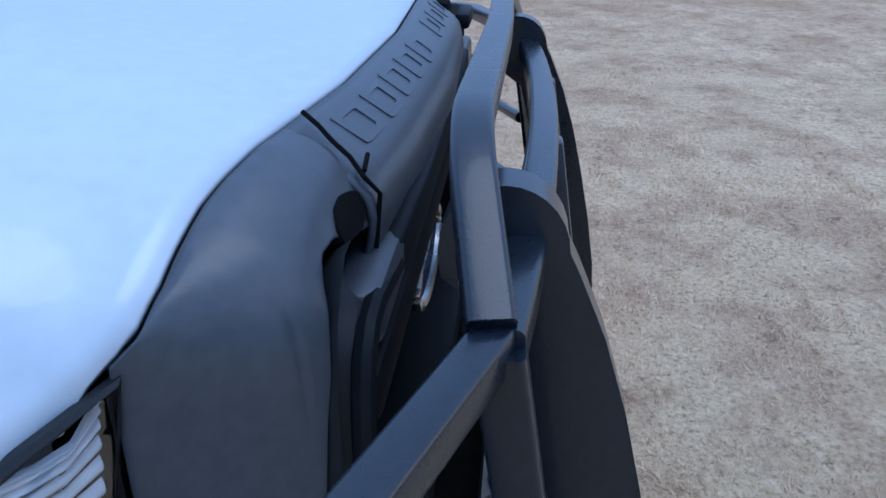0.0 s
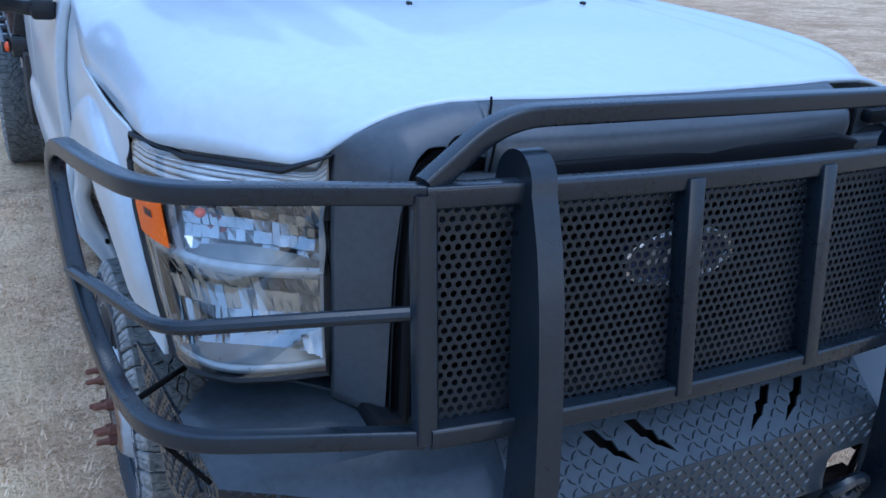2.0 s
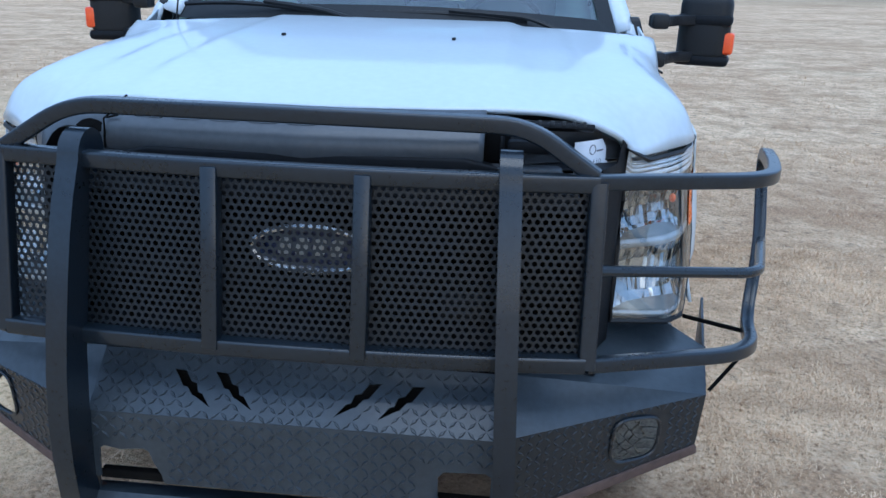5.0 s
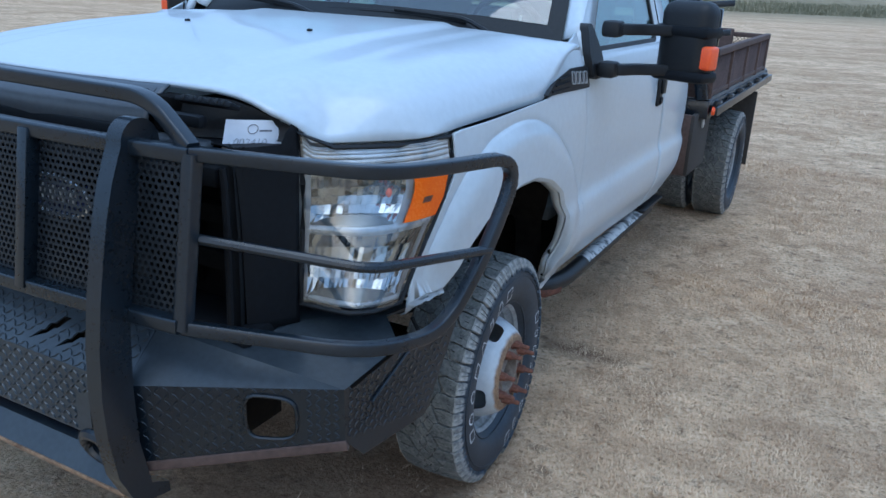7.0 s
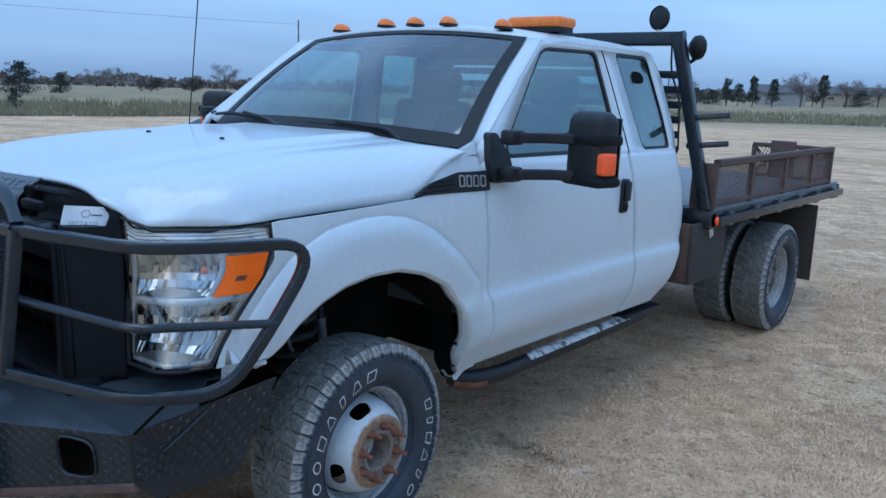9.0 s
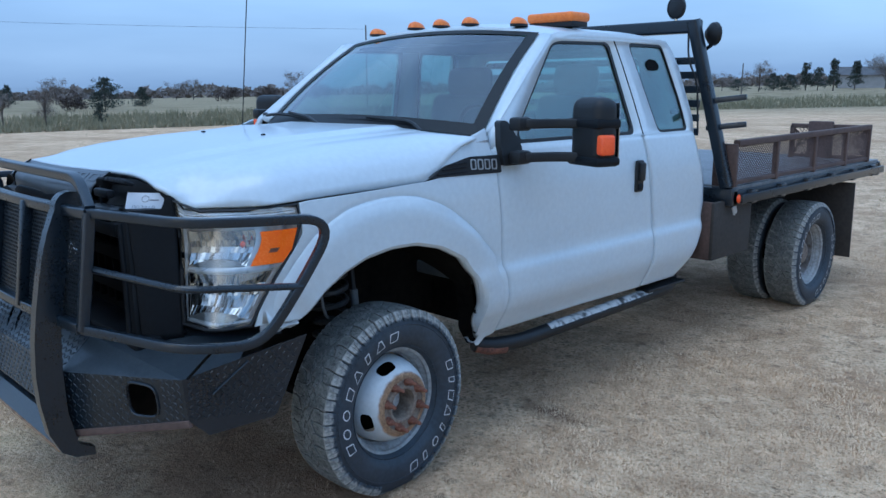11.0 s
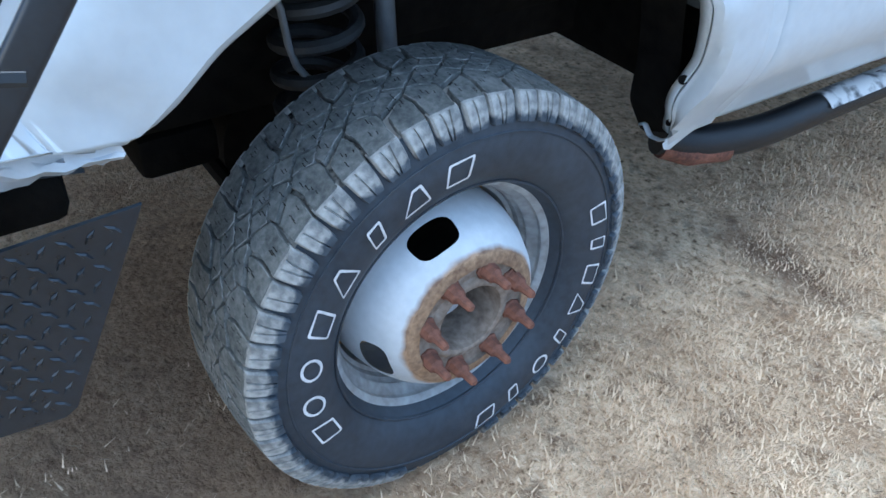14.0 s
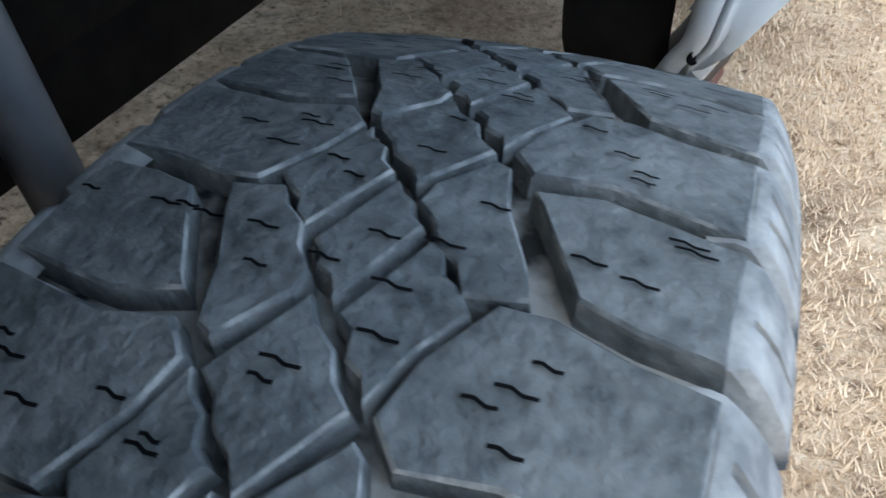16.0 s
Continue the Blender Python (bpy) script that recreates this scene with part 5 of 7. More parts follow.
def build_bumper():
    bp = part("front_bumper", box((0.66, 0.14, 0.24), (0, -0.98, 0.64), None, 0.02), UNDER, truck, "black tread-plate steel bumper with cut slots and fog lamp holes")
    # sloped upper face with four slots
    a0, a1 = Vector((0, -1.025, 0.800)), Vector((0, -1.138, 0.688))
    def slope(a, b):
        p = a0.lerp(a1, 1 - b)
        return (a, p.y, p.z)
    slots = []
    for c, s in ((-0.243, 1), (-0.144, 1), (0.150, -1), (0.251, -1)):
        z = [(-0.051, 0.728), (-0.022, 0.715), (-0.006, 0.56), (0.009, 0.535), (0.016, 0.40), (0.026, 0.385), (0.051, 0.186), (0.011, 0.335), (0.003, 0.35), (-0.012, 0.47), (-0.024, 0.485), (-0.036, 0.60)]
        slots.append([(c + s * x, v) for x, v in z])
    part("upper_plate", panel([(-0.475, 0), (0.475, 0), (0.475, 1), (-0.475, 1)], slots, slope, (0, 0.004, -0.004)), PLATE, bp, smooth=False)
    notch_a = [(-0.462, 0.512), (-0.458, 0.590), (-0.445, 0.598), (-0.405, 0.591), (-0.352, 0.597), (-0.338, 0.590), (-0.328, 0.560), (-0.312, 0.530), (-0.306, 0.505)]
    notch_b = [(0.352, 0.505), (0.345, 0.535), (0.345, 0.585), (0.358, 0.600), (0.452, 0.604), (0.466, 0.595), (0.466, 0.512)]
    part("front_plate", panel([(-0.475, 0.512)] + notch_a + notch_b + [(0.475, 0.512), (0.475, 0.69), (-0.475, 0.69)], (), lambda a, b: (a, -1.138, b), (0, 0.006, 0)), PLATE, bp, smooth=False)
    ex, e2 = Vector((1, 0, 0)), (a0 - a1).normalized()
    n1 = ex.cross(e2)
    n1 = n1 if n1.y < 0 else -n1
    us = [-0.460 + 0.0219 * i for i in range(43)]
    def in_slot(u, v):
        return any(0.12 < v < 0.80 and abs(u - (c + s * (0.086 - 0.19 * v))) < 0.030 for c, s in ((-0.243, 1), (-0.144, 1), (0.150, -1), (0.251, -1)))
    f1 = lug_field(us, [0.07 + 0.137 * j for j in range(7)], lambda u, v: (Vector(slope(u, v)) + n1 * 0.001, ex, e2, n1), in_slot, 1.15, 0.0024)
    tagged(part("tread_plate_relief", f1, PLATE, bp, smooth=False), kind="stuff")
    ez, n2 = Vector((0, 0, 1)), Vector((0, -1, 0))
    f2 = lug_field(us, [0.520 + 0.0219 * j for j in range(8)], lambda u, v: (Vector((u, -1.139, v)), ex, ez, n2), lambda u, v: v < 0.615 and 0.30 < abs(u), 1.15, 0.0030)
    tagged(part("tread_plate_relief", f2, PLATE, bp, smooth=False), kind="stuff")
    for s in (1, -1):
        V = lambda *p: Vector((p[0] * s, p[1], p[2]))
        tl, tr, br, bl = V(0.475, -1.138, 0.690), V(0.973, -0.921, 0.732), V(0.968, -0.905, 0.580), V(0.475, -1.120, 0.458)
        def wing(a, b, tl=tl, tr=tr, br=br, bl=bl):
            return bl.lerp(br, a).lerp(tl.lerp(tr, a), b)
        cu, cv, ru, rv, tip = (0.665, 0.53, 0.120, 0.345, -0.42)
        hole = []
        for k in range(28):
            a = 2 * math.pi * k / 28
            p, q = (math.copysign(abs(f(a)) ** 0.55, f(a)) for f in (math.cos, math.sin))
            hole.append((cu + ru * p, cv + rv * q + tip * ru * p))
        steps = [(i / 6, 0) for i in range(7)] + [(1, 1)] + [(1 - i / 6, 1) for i in range(1, 7)]
        w = part("wing_plate", panel(steps, [hole], wing, V(0, 0.006, 0)), GUARD, bp, "angled bumper wing with a fog lamp hole", smooth=False)
        ring = [wing(a, b) + Vector((0, -0.002, 0)) for a, b in hole]
        part("hole_rim", tube(ring, 0.005, 6, closed=True), GUARD, w)
        d1, d2 = (tr - tl).normalized(), (tl - bl).normalized()
        nn = d1.cross(d2)
        nn = nn if nn.y < 0 else -nn
        lf = lug_field([0.03 + 0.0405 * i for i in range(24)], [0.07 + 0.089 * j for j in range(11)], lambda u, v: (wing(u, v) + nn * 0.001, d1, d2, nn), lambda u, v: 0.52 < u < 0.82 and 0.12 < v < 0.95, 1.0, 0.0008)
        tagged(part("tread_plate_relief", lf, GUARD, w, smooth=False), kind="stuff")
        # top shelf
        sh = [V(0.475, -1.138, 0.690), V(0.973, -0.921, 0.732), V(1.005, -0.72, 0.767), V(0.90, -0.62, 0.80), V(0.475, -1.02, 0.800)]
        bm = bmesh.new()
        bm.faces.new([bm.verts.new(p) for p in sh])
        thick(part("top_plate", bm, PLATE, bp, smooth=False), 0.006)
        bm = bmesh.new()
        bm.faces.new([bm.verts.new(p) for p in (V(0.475, -1.02, 0.799), V(0.90, -0.62, 0.799), V(0.93, -0.50, 0.799), V(0.475, -0.72, 0.799))])
        thick(part("shelf_plate", bm, PLATE, bp, smooth=False), 0.006)
        # side plate
        A, B, C, D = V(0.973, -0.921, 0.732), V(0.968, -0.905, 0.580), V(1.023, -0.597, 0.522), V(1.050, -0.470, 0.808)
        def sidep(a, b):
            return B.lerp(C, a).lerp(A.lerp(D, a), b)
        sd = [sidep(0, 1), sidep(0, 0), sidep(0.22, 0) + V(0, 0, -0.056), sidep(0.97, 0), sidep(1, 0.05), sidep(1, 1)]
        bm = bmesh.new()
        bm.faces.new([bm.verts.new(p) for p in sd])
        sp = thick(part("side_plate", bm, GUARD, bp, smooth=False), 0.006)
        e1, e2_ = (D - A).normalized(), (A - B).normalized()
        n3 = e1.cross(e2_)
        n3 = n3 if n3.x * s > 0 else -n3
        tagged(part("tread_plate_relief", lug_field([0.05 + 0.056 * i for i in range(17)], [0.08 + 0.085 * j for j in range(11)], lambda u, v: (sidep(u, v) + n3 * 0.001, e1, e2_, n3)), GUARD, sp, smooth=False), kind="stuff")
        part("weld_line", tube([sidep(0.24, 0.50) + n3 * 0.002, sidep(0.52, 0.92) + n3 * 0.002], 0.0045, 6), GUARD, sp)
        # rusty lower lip and inner bracket
        part("lower_lip", tube([bl + Vector((0, 0.01, -0.01)), br + Vector((0, 0.01, -0.01))], 0.014, square=True), BROWN, bp, "rusty lower edge")
        # added dark plate behind the fog hole, standing in for shade there
        part("wing_brace", box((0.02, 0.30, 0.26), (0.62 * s, -0.88, 0.60), None, 0.004), UNDER, bp)
        part("bumper_bracket", box((0.20, 0.30, 0.08), (0.72 * s, -0.66, 0.70), None, 0.02), UNDER, bp)
        part("valance", sheet(lambda u, v: ((0.950 + 0.04 * u - 0.06 * (v - 0.4) ** 2 + 0.012 * noise.noise((u * 3, v * 3, 1))) * s, -0.60 + 0.135 * u + 0.012 * noise.noise((u * 5, v * 4, 4)), 0.852 - 0.055 * v * (1 - 0.45 * u) + 0.010 * noise.noise((u * 6, v * 6, 9))), 14, 8), STEEL, bp, "crumpled pale plastic end under the headlight")
    # added dark panel in place of the shade under the truck
    part("lower_crossmember", box((1.24, 0.06, 0.28), (0, -0.80, 0.63), None, 0.02), UNDER, bp)
    part("lower_lip", tube([(-0.475, -1.10, 0.50), (0.475, -1.10, 0.50)], 0.012, square=True), UNDER, bp)


build_bumper()


# ---------- wheels ----------
R_TOP, R_BASE, PITCHES = 0.403, 0.394, 24


def tread_blocks():
    """The raised tread pattern round one tyre: shoulder blocks, and slanting centre blocks with saw-toothed edges, as (x, s) outlines in millimetres."""
    P = 2 * math.pi * R_TOP / PITCHES

    def saw(a, b, n=4, amp=1.3):
        """The inner points of a saw-toothed edge from a to b."""
        a, b = Vector(a), Vector(b)
        side = Vector((a.y - b.y, b.x - a.x)).normalized()
        return [tuple(a.lerp(b, i / n) + side * amp * (1 if i % 2 else -1)) for i in range(1, n)]
    shoulder = [
        [(99.5, 4), (78, 6), (61, 11), (41, 44), (38, 49), (58, 54), (80, 51), (99.5, 47)],
        [(99.5, 53.5), (80, 57), (58, 60.5), (35, 57), (26, 67), (30, 85), (43, 107), (57, 107.5), (78, 102), (99.5, 100)],
    ]
    centre = [
        [(8, 33), *saw((8, 33), (33, 2)), (33, 2), (50, 6), (45, 18), (34, 40), (28, 58), (23.5, 60), (9, 42)],
        [(-20, 66), *saw((-20, 66), (4, 40)), (4, 40), (20.5, 66), *saw((20.5, 66), (-4, 95)), (-4, 95)],
        [(-13.5, 8), *saw((-13.5, 8), (1, -10)), (1, -10), (14, 22), *saw((14, 22), (-1, 40)), (-1, 40)],
        [(5, -14), *saw((5, -14), (22, -36)), (22, -36), (28, -20), (37, -3), (31, 4), *saw((31, 4), (18, 18), 3), (18, 18)],
    ]
    polys = [q for q in shoulder] + [[(-x, 30 - s) for x, s in q] for q in shoulder]
    polys += centre + [[(-x, 135 - s) for x, s in centre[0]], [(-x, 30 - s) for x, s in centre[3]]]
    bm = bmesh.new()
    slits = bmesh.new()

    def at(s, x, r):
        a = s / R_TOP
        return Vector((x, r * math.sin(a), r * math.cos(a)))

    def crown(x):
        return R_TOP - 0.55 * x * x
    rnd = random.Random(4)
    for k in range(PITCHES):
        for q in polys:
            q = [((s - 27) / 1000 * P / 0.105, x / 1000) for x, s in q]
            cs, cx = sum(p[0] for p in q) / len(q), sum(p[1] for p in q) / len(q)
            side = abs(cx) > 0.05
            wob = [(s + rnd.uniform(-0.0006, 0.0006), x + rnd.uniform(-0.0005, 0.0005)) for s, x in q]

            def ring(grow, drop):
                out = []
                for s, x in wob:
                    ds, dx = s - cs, x - cx
                    d = max(0.004, math.hypot(ds, dx))
                    out.append(bm.verts.new(at(k * P + s + ds / d * grow, x + dx / d * grow, crown(x) - drop)))
                return out
            base, mid, top = ring(0.0012, 0.0100), ring(0.0, 0.0014), ring(-0.0013, 0.0003)
            m = len(q)
            for a in range(m):
                b = (a + 1) % m
                bm.faces.new((base[a], base[b], mid[b], mid[a]))
                bm.faces.new((mid[a], mid[b], top[b], top[a])).material_index = 1
            bm.faces.new(top)
            for _ in range(4 if side else 2):
                s0, x0 = cs + rnd.uniform(-0.014, 0.014), cx + rnd.uniform(-0.024, 0.024) * (1 if side else 0.3)
                w0 = rnd.uniform(0.6, 1.3)
                pts = [(-0.005 * w0, 0.0003), (-0.0015, 0.0007), (0.0015, -0.0006), (0.005 * w0, -0.0003)]
                vs = []
                for w in (0.0006, -0.0006):
                    vs.append([slits.verts.new(at(k * P + s0 + b + w, x0 + a, crown(x0 + a) + 0.0004)) for a, b in pts])
                for a in range(3):
                    slits.faces.new((vs[0][a], vs[0][a + 1], vs[1][a + 1], vs[1][a]))
    return bm, slits


def shoulder_lug(wide, notched):
    """One block of the tyre's shoulder, which reaches down the sidewall, cut by one notch or by two that draw together."""
    lug = bmesh.new()
    rows = []
    for h, (r, x, w) in enumerate(((0.3965, 0.1000, 1.0), (0.3955, 0.1040, 1.0), (0.3915, 0.1075, 1.0), (0.3850, 0.1120, 1.0), (0.3730, 0.1180, 0.97), (0.3620, 0.1212, 0.92), (0.3545, 0.1222, 0.84))):
        a0, a1 = (0.0025 + 0.5 * wide * (1 - w)) / R_TOP, (0.0025 + wide * (0.5 + 0.5 * w)) / R_TOP
        deep = 0.0045 if h > 1 else 0.0
        cuts = ((0.30 + 0.020 * h, 0.026), (0.66 - 0.020 * h, 0.026)) if notched else ((0.40 + 0.018 * h, 0.022),)
        ring = [(0.0, 0.004), (0.06, 0.0)]
        for c, half in cuts:
            ring += [(c - 1.6 * half, 0.0), (c - half, deep), (c + half, deep), (c + 1.6 * half, 0.0)]
        ring += [(0.94, 0.0), (1.0, 0.004)]
        row = []
        for t, dip in ring:
            a = a0 + (a1 - a0) * t
            row.append(lug.verts.new((x - dip, r * math.sin(a), r * math.cos(a))))
        for a in (a1, a0):
            row.append(lug.verts.new((x - 0.012, (r - 0.002) * math.sin(a), (r - 0.002) * math.cos(a))))
        rows.append(row)
    m = len(rows[0])
    for p, q in zip(rows, rows[1:]):
        for a in range(m):
            b = (a + 1) % m
            lug.faces.new((p[a], p[b], q[b], q[a]))
    lug.faces.new(rows[-1])
    lug.faces.new(rows[0][::-1])
    return lug


SIDE_PROFILE = [(0.222, 0.068), (0.230, 0.077), (0.240, 0.093), (0.252, 0.106), (0.268, 0.116), (0.285, 0.1205), (0.300, 0.122), (0.315, 0.122), (0.330, 0.1205), (0.345, 0.117), (0.372, 0.107), (R_BASE - 0.006, 0.098)]


def side_at(r):
    return curve_at(SIDE_PROFILE, r)


def side_mark(r0, wide, lean, kind):
    """One raised white outline of the sidewall, at the top of the wheel: an oval, a leaning box or a wedge."""
    bm = bmesh.new()
    h, w = 0.0200, radians(wide)
    if kind == "oval":
        out = [(0.5 * w * math.cos(a) + 0.012 * math.sin(a), h * math.sin(a)) for a in [2 * math.pi * k / 20 for k in range(20)]]
    elif kind == "wedge":
        out = flat_round([(-0.52 * w, -h), (0.52 * w, -h), (0.16 * w + lean, h), (-0.16 * w + lean, h)], 0.006, 2)
    else:
        out = flat_round([(-w / 2, -h), (w / 2, -h), (w / 2 + lean, h), (-w / 2 + lean, h)], 0.008, 2)
    line = 0.0038

    def inset(a, b):
        d = max(1e-5, math.hypot(a * r0, b))
        k = max(0.3, 1 - line * 1.35 / d)
        return a * k, b * k
    ins = [inset(a, b) for a, b in out]
    vs = [[bm.verts.new((side_at(r0 + b) + 0.0016, (r0 + b) * math.sin(a), (r0 + b) * math.cos(a))) for a, b in lp] for lp in (out, ins)]
    m = len(out)
    for a in range(m):
        b = (a + 1) % m
        bm.faces.new((vs[0][a], vs[0][b], vs[1][b], vs[1][a]))
    return bm


def flatten(bm, centre_z):
    """The tyre's weight on the ground: nothing lies lower than it."""
    for v in bm.verts:
        low = -centre_z + 0.004
        if v.co.z < low + 0.02:
            v.co.x *= 1.0 + 0.25 * max(0.0, low + 0.02 - v.co.z)
        if v.co.z < low:
            v.co.z = low


def tyre_meshes(centre_z):
    side = [(x, r) for r, x in SIDE_PROFILE]
    crown = [(-0.05, R_BASE - 0.002), (0, R_BASE), (0.05, R_BASE - 0.002)]
    carcass = lathe([(-x, r) for x, r in side] + crown + side[::-1], 110)
    for f in carcass.faces:
        c = f.calc_center_median()
        if math.hypot(c.y, c.z) > 0.383:
            f.material_index = 1
    blocks, slits = tread_blocks()
    lip = bmesh.new()
    add_tube(lip, [Vector((0.0985, 0.243 * math.sin(a), 0.243 * math.cos(a))) for a in [2 * math.pi * k / 72 for k in range(72)]], 0.003, 6, up=(1, 0, 0), closed=True)
    add_tube(lip, [Vector((0.1195, 0.338 * math.sin(a), 0.338 * math.cos(a))) for a in [2 * math.pi * k / 72 for k in range(72)]], 0.0018, 6, up=(1, 0, 0), closed=True)
    out = [carcass, blocks, slits, lip]
    for b in out:
        flatten(b, centre_z)
    return out


def rim_meshes(rear):
    s = -1 if rear else 1
    barrel = lathe([(-0.10, 0.228), (-0.104, 0.232), (-0.10, 0.218), (-0.06, 0.205), (-0.04, 0.194), (-0.012, 0.1925), (0.010, 0.194), (0.014, 0.2005), (0.026, 0.2025), (0.030, 0.2065), (0.036, 0.2085), (0.040, 0.2060), (0.046, 0.2095), (0.056, 0.2190), (0.060, 0.2200), (0.067, 0.2190), (0.072, 0.2225), (0.077, 0.2290), (0.077, 0.2330), (0.070, 0.2360), (0.060, 0.228)], 72)
    # domed disc with rounded slots
    bm = bmesh.new()
    face = [(0.187, -0.034)] + [(0.187 - 0.055 * (k / 36) ** 1.9, -0.010 + 0.1440 * (1 - (1 - k / 36) ** 1.25)) for k in range(37)]
    seg = 240

    def hole_at(x, r, ang):
        d = min(((ang - h + 180) % 360 - 180 for h in (-17, 73, 163, 253)), key=abs)
        return radians(d) * 0.178 / 0.046, (x - 0.084) / 0.0255, d
    def disc_point(r, x, k):
        ang = k * 360 / seg
        a, b, d = hole_at(x, r, ang)
        f = abs(a) ** 3.2 + abs(b) ** 3.2
        if 0.62 < f < 1.5:
            q = f ** (-1 / 3.2)
            ang += d * (q - 1)
            x2 = 0.084 + (x - 0.084) * q
            r = curve_at(by_x, x2)
            x = x2
        t = radians(ang)
        return s * x - (0.02 if rear else 0.0), r * math.sin(t), r * math.cos(t)
    by_x = sorted((x, r) for r, x in face)
    rows = [[bm.verts.new(disc_point(r, x, k)) for k in range(seg)] for r, x in face]
    for i, (a, b) in enumerate(zip(rows, rows[1:])):
        r = (face[i][0] + face[i + 1][0]) / 2
        for k in range(seg):
            ang = (k + 0.5) * 360 / seg
            d = min(abs((ang - h + 180) % 360 - 180) for h in (-17, 73, 163, 253))
            xm = (face[i][1] + face[i + 1][1]) / 2
            if (radians(d) * 0.178 / 0.046) ** 3.2 + (abs(xm - 0.084) / 0.0255) ** 3.2 < 1:
                continue
            bm.faces.new((a[k], a[(k + 1) % seg], b[(k + 1) % seg], b[k]))
    return barrel, bm


def stud(bm, at, s=1):
    prof = [(0.0, 0.020), (0.004, 0.020), (0.006, 0.0165), (0.026, 0.0145), (0.030, 0.0105), (0.036, 0.0085), (0.056, 0.0078), (0.060, 0.005), (0.060, 0.0)]
    t = bmesh.new()
    add_lathe(t, [(x, r) for x, r in prof], 8)
    bmesh.ops.transform(t, matrix=Matrix.Translation(at), verts=t.verts)
    me = bpy.data.meshes.new("tmp")
    t.to_mesh(me)
    t.free()
    bm.from_mesh(me)
    bpy.data.meshes.remove(me)


SHARED = {}


def mesh_once(key, make, mat, angle=35):
    if key not in SHARED:
        bm = make()
        me = bpy.data.meshes.new(key)
        bmesh.ops.recalc_face_normals(bm, faces=bm.faces[:])
        bm.to_mesh(me)
        bm.free()
        for p in me.polygons:
            p.use_smooth = True
        me.set_sharp_from_angle(angle=radians(angle))
        me.materials.append(mat)
        SHARED[key] = me
    return SHARED[key]


def wheel(x, y, side, turn=0.0, rear=False, inner=False, lift=0.0):
    """A wheel in its place: side is 1 on the driver's side, -1 on the other."""
    m = Matrix.Translation((x, y, WHEEL_Z + lift)) @ Matrix.Rotation(radians(turn), 4, "Z") @ (Matrix() if side > 0 else Matrix.Rotation(radians(180), 4, "Z"))
    if "tyre" not in SHARED:
        keys = ("tyre", "tread", "sipe_pattern", "sidewall_ridge")
        mats = (SIDEWALL, RUBBER, DARK, SIDEWALL)
        for key, bm, mat in zip(keys, tyre_meshes(WHEEL_Z), mats):
            mesh_once(key, lambda bm=bm: bm, mat, 30)
        SHARED["tread"].materials.append(EDGEWORN)
        SHARED["tyre"].materials.append(GROOVE)
        barrel, disc = rim_meshes(False)
        mesh_once("rim", lambda: barrel, RIMGREY)
        mesh_once("wheel_disc", lambda: disc, STEEL)
        barrel2, disc2 = rim_meshes(True)
        barrel2.free()
        mesh_once("dished_disc", lambda: disc2, REARSTEEL)
    def put(key, parent, label=""):
        o = new(key, SHARED[key])
        o.parent = parent
        if parent is truck:
            o.matrix_basis = m
        return tagged(o, label)
    w = put("rim", truck, "grey steel wheel with black all-terrain tyre")
    w.name = "wheel"
    t = put("tyre", w)
    for k in ("tread", "sipe_pattern", "sidewall_ridge"):
        o = put(k, w)
        if k == "sipe_pattern":
            tagged(o, kind="stuff")
    mesh_once("lug_plain", lambda: shoulder_lug(0.0425, False), RUBBER_WORN)
    mesh_once("lug_notched", lambda: shoulder_lug(0.0505, True), RUBBER_WORN)
    for kind, wide in (("oval", 8.6), ("box", 9.0), ("bar", 5.0), ("wedge", 10.0)):
        mesh_once("mark_a_" + kind, lambda: side_mark(0.299, wide, 0.030, kind), LETTER)
        mesh_once("mark_b_" + kind, lambda: side_mark(0.313, wide * 0.95, 0.030, kind), LETTER)
    P = 2 * math.pi / PITCHES
    for k in range(PITCHES):
        for key, off in (("lug_plain", -0.0250 / R_TOP), ("lug_notched", 0.0225 / R_TOP)):
            for flip in (0, 1):
                if flip and not rear and not inner and side < 0:
                    continue
                a = k * P + off
                if math.cos(a + 0.05) < -0.965:
                    continue
                o = new("shoulder_lug", SHARED[key])
                o.parent = w
                o.matrix_basis = (Matrix.Rotation(math.pi, 4, "Z") if flip else Matrix()) @ Matrix.Rotation(-a, 4, "X")
    if not inner:
        for key, start, end, kinds in (("mark_a_", -120, 0, ("box", "oval", "oval", "box", "wedge", "bar", "wedge", "box")), ("mark_b_", 65, 173, ("box", "bar", "box", "wedge", "bar", "oval", "bar", "box"))):
            for k, kind in enumerate(kinds):
                o = new("sidewall_mark", SHARED[key + kind])
                o.parent = w
                o.matrix_basis = Matrix.Rotation(-radians(start + (end - start) * (k + 0.5) / 8), 4, "X")
    if inner:
        return w
    d = put("dished_disc" if rear else "wheel_disc", w)
    d.name = "wheel_disc"
    if not rear:
        # rust-stained outer edge of the dome, the drum face inside it and the raised bore
        mesh_once("rust_ring", lambda: lathe([(0.1265, 0.1375), (0.1335, 0.133), (0.1370, 0.126), (0.1385, 0.118), (0.138, 0.110)], 64), RUST)
        mesh_once("hub_face", lambda: lathe([(0.1365, 0.119), (0.1300, 0.1125), (0.1290, 0.085), (0.1350, 0.078), (0.1360, 0.070), (0.1340, 0.0655), (0.05, 0.0625), (0.05, 0.0)], 48), HUBIRON)

        def cap():
            b = lathe([(0.05, 0.045), (0.066, 0.043), (0.072, 0.036), (0.072, 0.0)], 24)
            add_box(b, (0.012, 0.012, 0.05), (0.074, 0, 0), None, 0.003)
            return b
        mesh_once("hub_lock", cap, SATIN)

        def one():
            b = bmesh.new()
